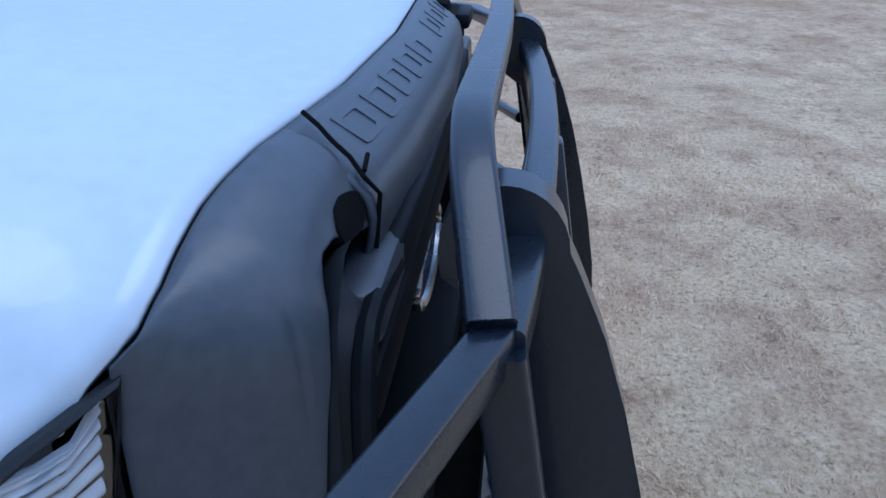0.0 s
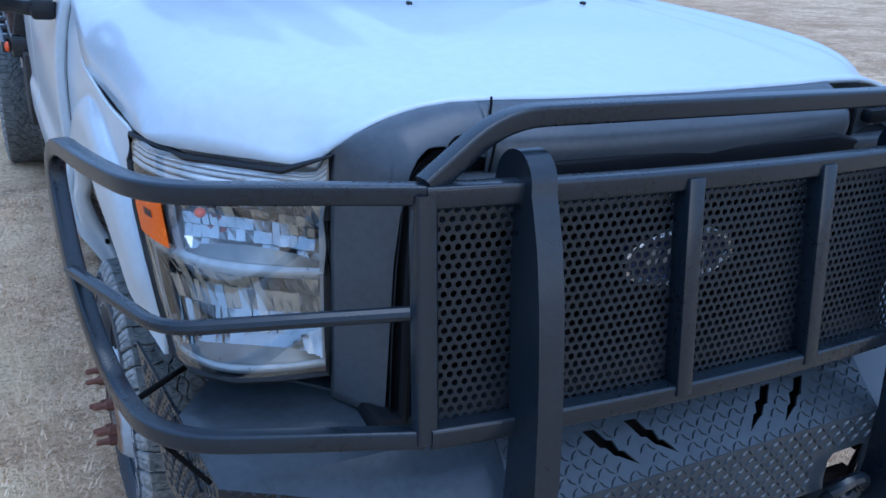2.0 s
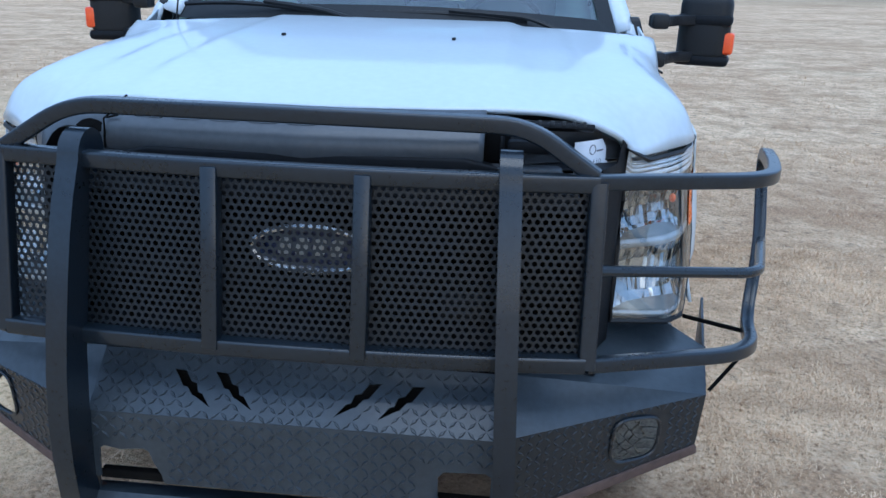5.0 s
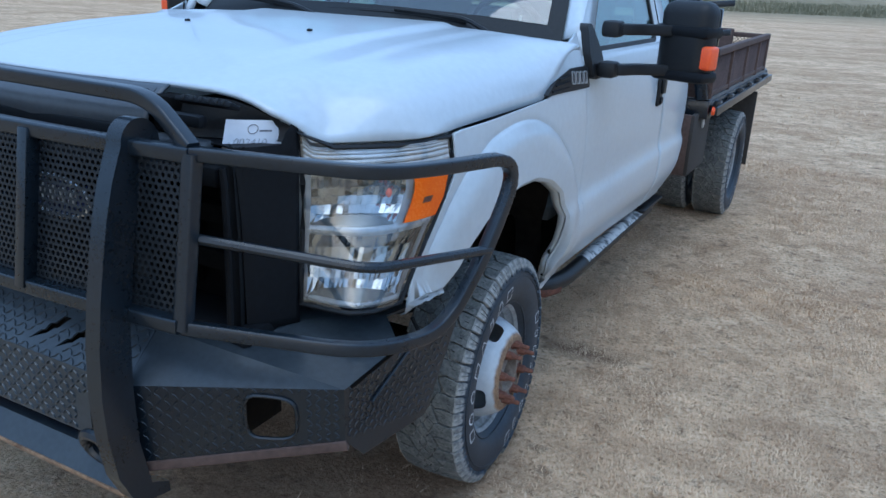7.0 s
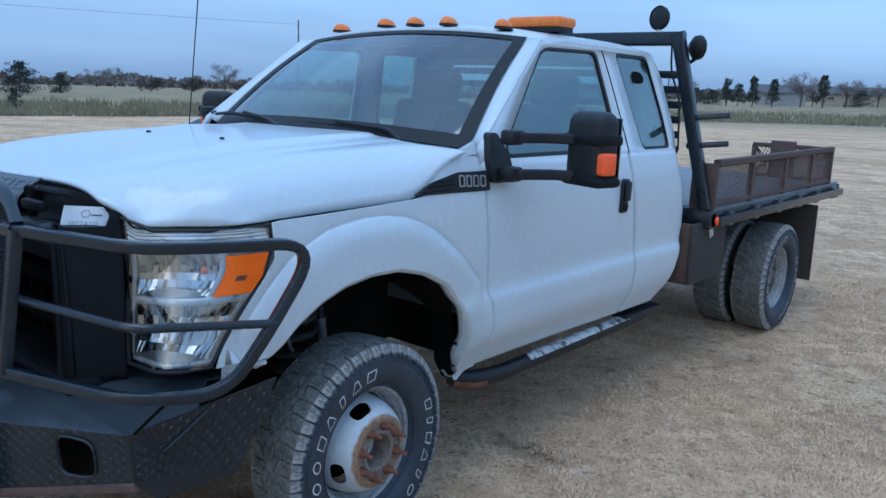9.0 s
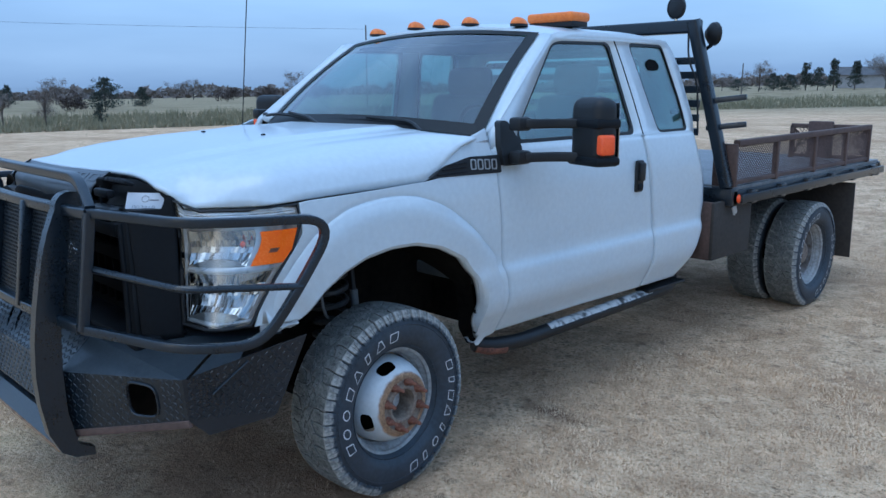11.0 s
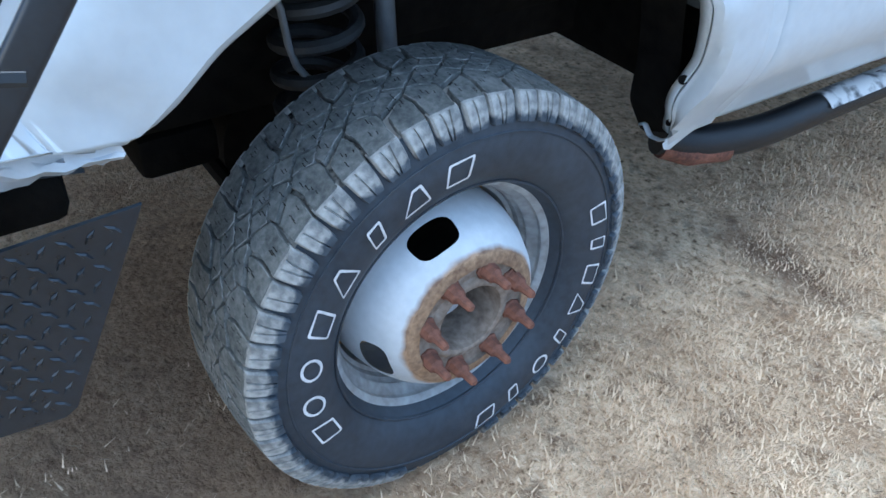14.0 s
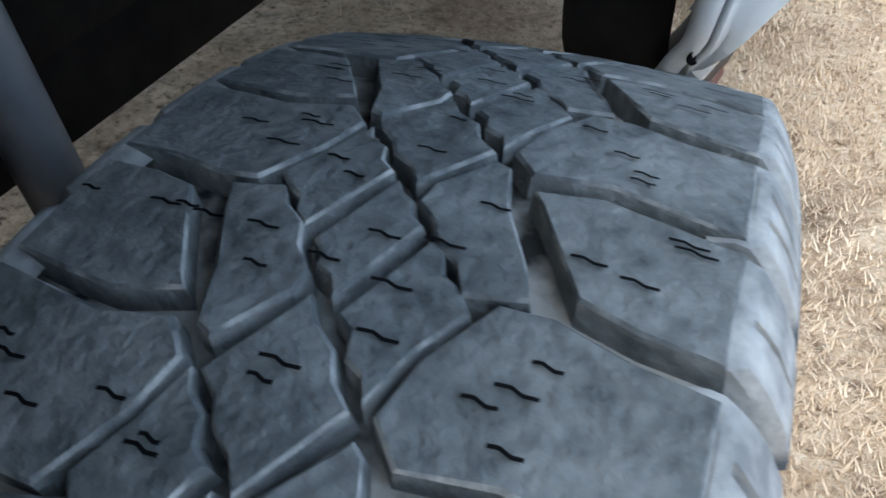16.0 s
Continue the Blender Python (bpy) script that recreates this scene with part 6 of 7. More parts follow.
            stud(b, (0, 0, 0))
            return b
        mesh_once("lug_nut", one, RUSTDARK)
        put("rust_ring", w, "orange rust ring")
        put("hub_face", w, "dirty iron hub")
        put("hub_lock", w)
        for k in range(8):
            a = 2 * math.pi * (k + 0.35) / 8
            o = put("lug_nut", w, "rusty lug nut")
            o.location = (0.1290, 0.098 * math.sin(a), 0.098 * math.cos(a))
    else:
        mesh_once("rear_hub", lambda: lathe([(-0.115, 0.14), (-0.10, 0.12), (-0.09, 0.085), (0.02, 0.08), (0.03, 0.065), (0.03, 0.0)], 32), HUBIRON)
        put("rear_hub", w)
    return w


wheel(0.888, 0.010, 1, 2.6)
wheel(-0.888, 0.010, -1, 2.6)
for sd in (1, -1):
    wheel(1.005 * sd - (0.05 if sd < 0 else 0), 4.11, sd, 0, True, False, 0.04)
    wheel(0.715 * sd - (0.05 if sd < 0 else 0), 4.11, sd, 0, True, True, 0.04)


def build_running_gear():
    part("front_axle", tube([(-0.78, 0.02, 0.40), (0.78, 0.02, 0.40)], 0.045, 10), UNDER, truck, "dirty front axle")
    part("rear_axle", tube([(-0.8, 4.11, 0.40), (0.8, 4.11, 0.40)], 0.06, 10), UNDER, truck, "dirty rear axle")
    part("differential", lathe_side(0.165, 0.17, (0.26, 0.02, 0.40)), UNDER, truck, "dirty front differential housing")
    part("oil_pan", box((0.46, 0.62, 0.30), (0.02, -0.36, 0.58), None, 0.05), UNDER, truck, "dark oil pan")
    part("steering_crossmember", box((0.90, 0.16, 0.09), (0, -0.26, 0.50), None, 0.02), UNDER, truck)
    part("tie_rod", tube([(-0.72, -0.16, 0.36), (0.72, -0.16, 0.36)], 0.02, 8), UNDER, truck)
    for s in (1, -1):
        # added panel, not a real part; screens off bright ground under the truck
        part("inner_apron", box((0.05, 1.30, 0.38), (0.45 * s, 0.10, 0.83), None, 0.015), UNDER, truck, "added dark screen beside the wheel well")
        shock = part("shock_absorber", tube([(0.63 * s, 0.108, 0.42), (0.594 * s, 0.103, 0.79)], 0.019, 12), BED, truck, "grey shock absorber")
        part("piston_rod", tube([(0.594 * s, 0.103, 0.79), (0.57 * s, 0.100, 1.04)], 0.011, 10), COIL, shock)
        coil = [Vector((0.615 * s + 0.072 * math.cos(a), -0.045 + 0.072 * math.sin(a), 0.52 + a * 0.0098)) for a in [i * 0.3 for i in range(176)]]
        part("coil_spring", tube(coil, 0.0135, 8), COIL, truck, "dark steel coil spring")
        part("brake_rotor", lathe_side(0.17, 0.05, (0.80 * s, 0.0, 0.393)), UNDER, truck)
        part("brake_hose", tube([(0.64 * s, -0.16, 0.92), (0.66 * s, -0.128, 0.830), (0.66 * s, -0.119, 0.768), (0.66 * s, -0.107, 0.729), (0.665 * s, -0.077, 0.689), (0.69 * s, -0.03, 0.66)], 0.0065, 8), BED, truck, "thin grey brake hose")
        # step bar
        st = part("running_board", tube(rounded([(0.838 * s, 0.635, 0.470), (0.874 * s, 0.71, 0.450), (0.900 * s, 0.88, 0.434), (0.900 * s, 2.36, 0.452), (0.80 * s, 2.54, 0.48)], 0.12), 0.038, 14), PLASTIC, truck, "black step bar with peeling silver tread")
        pad = sheet(lambda u, v: ((0.900 + 0.052 * (v - 0.5) * 1.5) * s, 1.12 + 0.98 * u, 0.436 + 0.018 * (1.12 + 0.98 * u - 0.95) / 1.41 + 0.0385 - 0.020 * (2 * v - 1) ** 2 + 0.003 * noise.noise((u * 14, v * 3, 2))), 40, 6)
        part("step_tread", pad, PEEL, st, "peeling silver step tread")
        part("step_pad", box((0.10, 0.42, 0.018), (0.905 * s, 2.24, 0.488), None, 0.006), PLASTIC, st, "black ribbed step pad")
        part("rusty_end", tube([(0.848 * s, 0.640, 0.456), (0.878 * s, 0.700, 0.434), (0.895 * s, 0.80, 0.424)], 0.031, 12), RUSTDARK, st)
        # torn liner clip at the arch
        part("arch_clip", tube(rounded([(0.895 * s, 0.594, 0.505), (0.875 * s, 0.598, 0.490), (0.845 * s, 0.600, 0.486), (0.826 * s, 0.600, 0.506), (0.815 * s, 0.600, 0.500)], 0.008), 0.008, 6, flat=0.4), STEEL, truck)
        # dark discs on the flange, painted for the shade inside bolt holes
        for x, y, z, r in ((0.936, 0.5425, 0.668, 0.0095), (0.905, 0.572, 0.556, 0.007)):
            h = lathe([(0.0, 0.0), (0.0, r), (0.003, r)], 12)
            bmesh.ops.transform(h, matrix=Matrix.Translation((x * s, y, z)) @ Matrix.Rotation(radians(-45 if s > 0 else 225), 4, "Z") @ Matrix.Translation((0.004, 0, 0)), verts=h.verts)
            part("arch_hole", h, DARK, truck, "dark disc painted as a bolt hole")


def lathe_side(r, w, at, seg=24):
    b = lathe([(-w / 2, 0), (-w / 2, r), (w / 2, r), (w / 2, 0)], seg)
    bmesh.ops.transform(b, matrix=Matrix.Translation(at), verts=b.verts)
    return b


build_running_gear()


# ---------- mirrors ----------
def build_mirror(s):
    rz = Matrix.Rotation(radians(-16 * s), 3, "Z")
    base = panel(flat_round([(0.655, 1.335), (0.80, 1.335), (0.80, 1.43), (0.74, 1.535), (0.69, 1.535), (0.655, 1.42)], 0.02), (), lambda a, b: ((side_x(0.7, b) + 0.03) * s, a, b), (-0.035 * s, 0, 0))
    mr = part("side_mirror", base, PLASTIC, truck, "tall black towing mirror with amber signal")
    hs = box((0.215, 0.13, 0.30), (1.268 * s, 0.965, 1.488), rz, 0.052, 5)
    part("mirror_housing", hs, PLASTIC, mr)
    part("mirror_band", box((0.225, 0.138, 0.045), (1.266 * s, 0.963, 1.525), rz, 0.014, 2), GRILLE, mr)
    part("mirror_foot", box((0.225, 0.138, 0.045), (1.270 * s, 0.962, 1.358), rz, 0.018, 2), GRILLE, mr)
    for z in (1.522, 1.372):
        part("mirror_arm", tube(rounded([(1.0 * s, 0.72, z), (1.06 * s, 0.74, z), (1.12 * s, 0.86, z), (1.22 * s, 0.94, z)], 0.05), 0.021, 8, True), PLASTIC, mr)
        part("arm_knuckle", box((0.07, 0.09, 0.06), (1.035 * s, 0.73, z), None, 0.014), PLASTIC, mr)
    part("mirror_signal", box((0.070, 0.075, 0.090), (1.352 * s, 0.925, 1.432), rz, 0.012, 3), RED, mr, "red-amber signal lens")
    gl = box((0.18, 0.006, 0.25), (1.29 * s, 1.028, 1.49), rz, 0.002)
    part("mirror_glass", gl, CHROME, mr)


for sd in (1, -1):
    build_mirror(sd)


# ---------- flatbed ----------
def build_bed():
    bed = part("flatbed", box((2.16, 2.66, 0.035), (0, 4.10, 1.045), None, 0.006), BED, truck, "weathered steel flatbed with rusty mesh side rails")
    for k in range(9):
        part("cross_member", box((2.0, 0.05, 0.09), (0, 2.86 + k * 0.31, 0.982), None, 0.006), UNDER, bed)
    part("headboard_sill", box((2.18, 0.08, 0.11), (0, 2.77, 0.995), None, 0.008), GUARD, bed)
    part("tail_sill", box((2.18, 0.07, 0.12), (0, 5.43, 0.985), None, 0.008), GUARD, bed)
    part("tow_loop", tube(rounded([(1.06, 5.46, 1.01), (1.06, 5.53, 1.01), (1.06, 5.53, 0.96), (1.06, 5.46, 0.96)], 0.02), 0.016, 8), UNDER, bed)
    for s in (1, -1):
        part("side_sill", box((0.05, 2.70, 0.10), (1.065 * s, 4.10, 0.985), None, 0.006), GUARD, bed)
        part("rub_rail", box((0.025, 2.64, 0.055), (1.125 * s, 4.10, 0.985), None, 0.004), GUARD, bed)
        for k in range(6):
            part("stake_pocket", box((0.05, 0.08, 0.09), (1.098 * s, 2.98 + k * 0.45, 0.985), None, 0.005), GUARD, bed)
        rail = part("side_rail", tube([(1.075 * s, 2.78, 1.332), (1.075 * s, 5.16, 1.345)], 0.021, square=True), BROWN, bed, "rusty brown rail with expanded mesh")
        part("foot_rail", tube([(1.075 * s, 2.78, 1.085), (1.075 * s, 5.16, 1.085)], 0.014, square=True), BROWN, rail)
        for y in (3.37, 4.02, 4.64, 5.15):
            part("rail_post", tube([(1.075 * s, y, 1.062), (1.075 * s, y, 1.338)], 0.019, square=True, up=(0, 1, 0)), BROWN, rail)
        mesh = bmesh.new()
        h0, h1 = 1.085, 1.33
        y = 2.56
        while y < 5.14:
            for d in (1, -1):
                ya, yb = (y, y + 0.31) if d > 0 else (y + 0.31, y)
                a, b = Vector((0, ya, h0)), Vector((0, yb, h1))
                lo, hi = 0.0, 1.0
                for yy in (2.80, 5.14):
                    t = (yy - a.y) / (b.y - a.y)
                    inside_hi = (b.y > a.y) == (yy > 4)
                    if 0 < t < 1:
                        if inside_hi:
                            hi = min(hi, t)
                        else:
                            lo = max(lo, t)
                if max(ya, yb) <= 2.80 or min(ya, yb) >= 5.14 or hi - lo < 0.02:
                    continue
                p, q = a.lerp(b, lo), a.lerp(b, hi)
                off = 0.0015 * d
                vs = [mesh.verts.new((1.075 * s + o, v.y + w, v.z)) for v in (p, q) for o, w in ((off - 0.002, -0.0026), (off + 0.002, 0.0026))]
                mesh.faces.new((vs[0], vs[1], vs[3], vs[2]))
            y += 0.030
        part("rail_mesh", mesh, BROWN, rail, "expanded metal mesh", smooth=False)
        part("corner_plate", box((0.16, 0.03, 0.27), (1.01 * s, 2.775, 1.193), None, 0.006), BROWN, bed, "rusty brown corner plate")
        part("mud_flap", box((0.56, 0.012, 0.62), (0.83 * s, 4.86, 0.60), Matrix.Rotation(radians(2), 3, "X"), 0.003), OLIVE, bed, "dark rubber mud flap")
        tb = part("side_box", box((0.03, 0.52, 0.37), (1.03 * s, 2.86, 0.785), None, 0.008), OLIVE, bed, "dirty dark steel side panel")
        part("box_latch", box((0.012, 0.05, 0.06), (1.05 * s, 2.86, 0.90), Matrix.Rotation(radians(25), 3, "X"), 0.006), SATIN, tb)
        part("box_side", box((0.60, 0.03, 0.37), (0.73 * s, 2.615, 0.785), None, 0.006), BROWN, bed, "rusty brown panel behind the cab")
        mk = lathe([(0, 0.028), (0.012, 0.027), (0.018, 0.02), (0.020, 0)], 16)
        bmesh.ops.transform(mk, matrix=(Matrix.Translation((1.105 * s, 2.79, 0.985)) @ (Matrix() if s > 0 else Matrix.Rotation(radians(180), 4, "Z"))), verts=mk.verts)
        part("marker_lamp", mk, RED, bed, "round orange marker lamp")
        part("filler_hose", tube([(0.62 * s, 3.2, 0.80), (0.62 * s, 3.6, 0.55)], 0.09, 12), UNDER, bed)
    # rear rail with a hung plate
    rr = part("rear_rail", tube([(0.44, 5.15, 1.34), (1.075, 5.15, 1.34)], 0.019, square=True), BROWN, bed, "rusty rear rail with a hung plate")
    part("rear_foot_rail", tube([(0.44, 5.15, 1.085), (1.075, 5.15, 1.085)], 0.014, square=True), BROWN, rr)
    part("rail_post", tube([(0.45, 5.15, 1.062), (0.45, 5.15, 1.34)], 0.019, square=True, up=(0, 1, 0)), BROWN, rr)
    rm = bmesh.new()
    x = 0.30
    while x < 1.06:
        for d in (1, -1):
            xa, xb = (x, x + 0.25) if d > 0 else (x + 0.25, x)
            vs = [rm.verts.new((min(1.06, max(0.46, q)) + w, 5.15 + 0.0015 * d + w * 0.5, z)) for q, z in ((xa, 1.09), (xb, 1.33)) for w in (-0.0026, 0.0026)]
            rm.faces.new((vs[0], vs[1], vs[3], vs[2]))
        x += 0.032
    part("rail_mesh", rm, BROWN, rr, smooth=False)
    part("hung_plate", box((0.20, 0.05, 0.30), (0.70, 5.12, 1.235), None, 0.01), BROWN, rr, "rusty brown hung plate")
    # rack behind the cab
    rack = part("cab_rack", tube([(-0.86, 2.62, 2.045), (0.86, 2.62, 2.045)], 0.04, square=True), GUARD, truck, "black steel rack behind the cab")
    for s in (1, -1):
        part("rack_post", tube([(0.845 * s, 2.57, 2.08), (1.045 * s, 2.735, 1.06)], 0.034, square=True, up=(0, 1, 0)), GUARD, rack)
        for z, y in ((1.605, 2.66), (1.44, 2.68)):
            part("rack_peg", box((0.24, 0.035, 0.035), (1.03 * s, y + 0.03, z), Matrix.Rotation(radians(-7 * s), 3, "Y") @ Matrix.Rotation(radians(18 * s), 3, "Z"), 0.006), GUARD, rack)
        part("cable", tube(rounded([(0.80 * s, 2.60, 2.03), (0.83 * s, 2.56, 1.85), (0.88 * s, 2.60, 1.70), (0.90 * s, 2.60, 1.40)], 0.06), 0.006, 6), PLASTIC, rack)
    for k in range(6):
        part("rack_slat", box((1.74, 0.02, 0.045), (0, 2.66, 1.40 + k * 0.088), None, 0.004), GUARD, rack)
    for x, y, z, a in ((0.70, 2.62, 2.165, -15), (0.915, 2.70, 2.0, 150)):
        lamp = lathe([(-0.05, 0.0), (-0.045, 0.03), (-0.01, 0.068), (0.01, 0.072), (0.016, 0.068)], 24)
        mm = Matrix.Translation((x, y, z)) @ Matrix.Rotation(radians(a - 90), 4, "Z")
        bmesh.ops.transform(lamp, matrix=mm, verts=lamp.verts)
        lp = part("work_lamp", lamp, PLASTIC, rack, "round black work lamp")
        fc = lathe([(0.010, 0.066), (0.018, 0.05), (0.020, 0.0)], 24)
        bmesh.ops.transform(fc, matrix=mm, verts=fc.verts)
        part("lamp_glass", fc, SATIN if a > 90 else PLASTIC, lp)
        part("lamp_stem", tube([(x, y, z - 0.06), (x - (0.0 if a < 90 else 0.06), y, z - 0.10)], 0.012, 8), CHROME, lp)


build_bed()


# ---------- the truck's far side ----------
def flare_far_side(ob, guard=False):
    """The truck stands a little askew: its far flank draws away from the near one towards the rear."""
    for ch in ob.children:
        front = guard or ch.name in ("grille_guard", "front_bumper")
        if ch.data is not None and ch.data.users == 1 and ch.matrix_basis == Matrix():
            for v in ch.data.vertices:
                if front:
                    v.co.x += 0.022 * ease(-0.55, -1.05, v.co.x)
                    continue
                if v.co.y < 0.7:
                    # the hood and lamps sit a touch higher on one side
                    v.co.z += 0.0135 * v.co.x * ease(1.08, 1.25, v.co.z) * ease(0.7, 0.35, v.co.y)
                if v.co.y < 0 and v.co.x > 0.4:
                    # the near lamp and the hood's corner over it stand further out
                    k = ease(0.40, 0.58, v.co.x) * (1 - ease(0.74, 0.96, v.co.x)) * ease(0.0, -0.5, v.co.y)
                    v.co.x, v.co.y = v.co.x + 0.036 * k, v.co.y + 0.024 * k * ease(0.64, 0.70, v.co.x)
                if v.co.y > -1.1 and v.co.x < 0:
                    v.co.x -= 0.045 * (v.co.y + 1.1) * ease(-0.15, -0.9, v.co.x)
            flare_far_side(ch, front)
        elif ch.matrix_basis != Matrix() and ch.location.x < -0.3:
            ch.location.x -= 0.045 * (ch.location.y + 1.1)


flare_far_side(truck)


# ---------- paper tag ----------
def build_tag():
    def tagpt(a, b):
        # a across, b up the sheet, bent over the bracket
        c = Vector((0.649, -0.852, 1.280))
        ex = Vector((0.62, 0.78, -0.03)).normalized()
        ez = Vector((0.0, 0.26, 0.965)).normalized()
        return c + ex * a + ez * b + Vector((0.005, -0.005, 0)) * math.cos(a * 18)
    tag = thing("paper_tag", "white printed paper tag stuck on the broken strip", "paper tag")
    part("sheet", sheet(lambda u, v: tagpt((u - 0.5) * 0.140, (v - 0.5) * 0.092), 10, 4), PAPER, tag)
    cu = bpy.data.curves.new("tag_number", "FONT")
    cu.body = "002410"
    cu.size, cu.align_x, cu.align_y = 0.024, "CENTER", "CENTER"
    cu.extrude, cu.offset = 0.0003, -0.0006
    tmp = bpy.data.objects.new("tag_number", cu)
    scene.collection.objects.link(tmp)
    deps = bpy.context.evaluated_depsgraph_get()
    me = bpy.data.meshes.new_from_object(tmp.evaluated_get(deps))
    bpy.data.objects.remove(tmp)
    for v in me.vertices:
        p, q = tagpt(v.co.x * 1.12 + 0.15 * v.co.y - 0.006, v.co.y - 0.008), Vector((0.75, -0.60, 0.20)).normalized()
        v.co = p + q * (0.0012 + v.co.z)
    me.materials.clear()
    me.materials.append(INK)
    o = new("tag_number", me)
    o.parent = tag
    for k, (a0, a1, b) in enumerate(((-0.028, 0.030, -0.030), (0.012, 0.042, 0.018))):
        bm = sheet(lambda u, v: tagpt(a0 + (a1 - a0) * u, b + 0.004 * v) + Vector((0.0011, -0.0009, 0.0004)), 6, 1)
        part("print_line", bm, INK, tag)
    ring = [tagpt(0.012 * math.cos(t) - 0.004, 0.024 + 0.011 * math.sin(t)) + Vector((0.0010, -0.0008, 0.0004)) for t in [2 * math.pi * k / 16 for k in range(16)]]
    part("print_mark", tube(ring, 0.0009, 5, closed=True), INK, tag)


build_tag()


# ---------- decal on the cowl corner ----------
def build_small():
    for k in range(7):
        b = box((0.003, 0.017, 0.020), (side_x(0.5, 1.43) + 0.004, 0.47 + k * 0.021, 1.432 + 0.002 * k), None, 0)
        part("decal_mark", b, DECAL, truck)
    part("decal_line", box((0.003, 0.10, 0.005), (side_x(0.5, 1.41) + 0.005, 0.54, 1.413), None, 0), DECAL, truck)
    # dark marks and parts seen on the rear side glass
    blob = panel(flat_round([(2.10, 1.775), (2.20, 1.775), (2.23, 1.80), (2.20, 1.835), (2.12, 1.84), (2.09, 1.81)], 0.02), (), lambda a, b: (side_x(0.5, b) - 0.007, a, b), (-0.002, 0, 0))
    part("glass_patch", blob, DARK, truck, "torn black film patch")
    part("glass_latch", box((0.02, 0.075, 0.03), (side_x(0.5, 1.53) - 0.035, 2.335, 1.535), None, 0.006), PLASTIC, truck)


build_small()

# ---------- distance ----------
BARK = material("grey_brown_bark", (0.055, 0.045, 0.037), (0.12, 0.10, 0.085), rough=0.9, grain=20, blotch=3, bump=0.3, bump_scale=40)
CEDAR = material("dark_cedar_foliage", (0.026, 0.038, 0.032), (0.055, 0.068, 0.054), rough=0.9, grain=8, blotch=1.5, bump=0.0)
BRUSH = material("bare_winter_twigs", (0.115, 0.095, 0.085), (0.20, 0.17, 0.15), rough=0.95, grain=6, blotch=1, bump=0.0)
SHRUB = material("brown_shrub_twigs", (0.050, 0.038, 0.034), (0.105, 0.082, 0.072), rough=0.95, grain=5, blotch=1, bump=0.0)
WEED = material("dry_tall_weeds", (0.13, 0.13, 0.075), (0.30, 0.265, 0.17), rough=0.95, grain=2.0, blotch=0.12, bump=0.0)
DRY = material("pale_dry_field", (0.30, 0.255, 0.18), (0.40, 0.345, 0.25), rough=0.95, grain=1.0, blotch=0.05, bump=0.0)
BLADE = material("dry_grass_blades", (0.48, 0.320, 0.190), (0.96, 0.735, 0.490), rough=0.9, grain=6.0, blotch=0.8, bump=0.0)
WOOD = material("weathered_pole_wood", (0.07, 0.06, 0.052), (0.13, 0.115, 0.10), rough=0.9, grain=15, blotch=2, bump=0.2)
HOUSEWALL = material("far_pale_wall", (0.26, 0.25, 0.24), (0.36, 0.35, 0.34), rough=0.9, grain=10, blotch=1, bump=0.0)
ROOFMAT = material("grey_shingles", (0.08, 0.08, 0.085), (0.13, 0.13, 0.135), rough=0.9, grain=10, blotch=1, bump=0.0)

EYE = Vector((2.95, -1.95, 1.70))


def spot(yaw, dist):
    """A place on the ground in a direction from the far side's viewpoint."""
    a = radians(yaw)
    x, y = EYE.x - dist * math.sin(a), EYE.y + dist * math.cos(a)
    return Vector((x, y, ground_z(x, y)))


def leaf_cloud(bm, rnd, centre, size, n, leaf, pointed=0.0):
    for _ in range(n):
        while True:
            p = Vector((rnd.uniform(-1, 1), rnd.uniform(-1, 1), rnd.uniform(-1, 1)))
            if p.length < 1:
                break
        h = (p.z + 1) / 2
        k = 1 - pointed * h
        q = centre + Vector((p.x * size.x * k, p.y * size.y * k, p.z * size.z))
        a, b = Vector((rnd.gauss(0, 1), rnd.gauss(0, 1), rnd.gauss(0, 1))).normalized(), Vector((rnd.gauss(0, 1), rnd.gauss(0, 1), rnd.gauss(0, 1))).normalized()
        s = leaf * rnd.uniform(0.5, 1.3)
        bm.faces.new([bm.verts.new(q + v) for v in (a * s, b * s, -(a + b) * s * 0.5)])


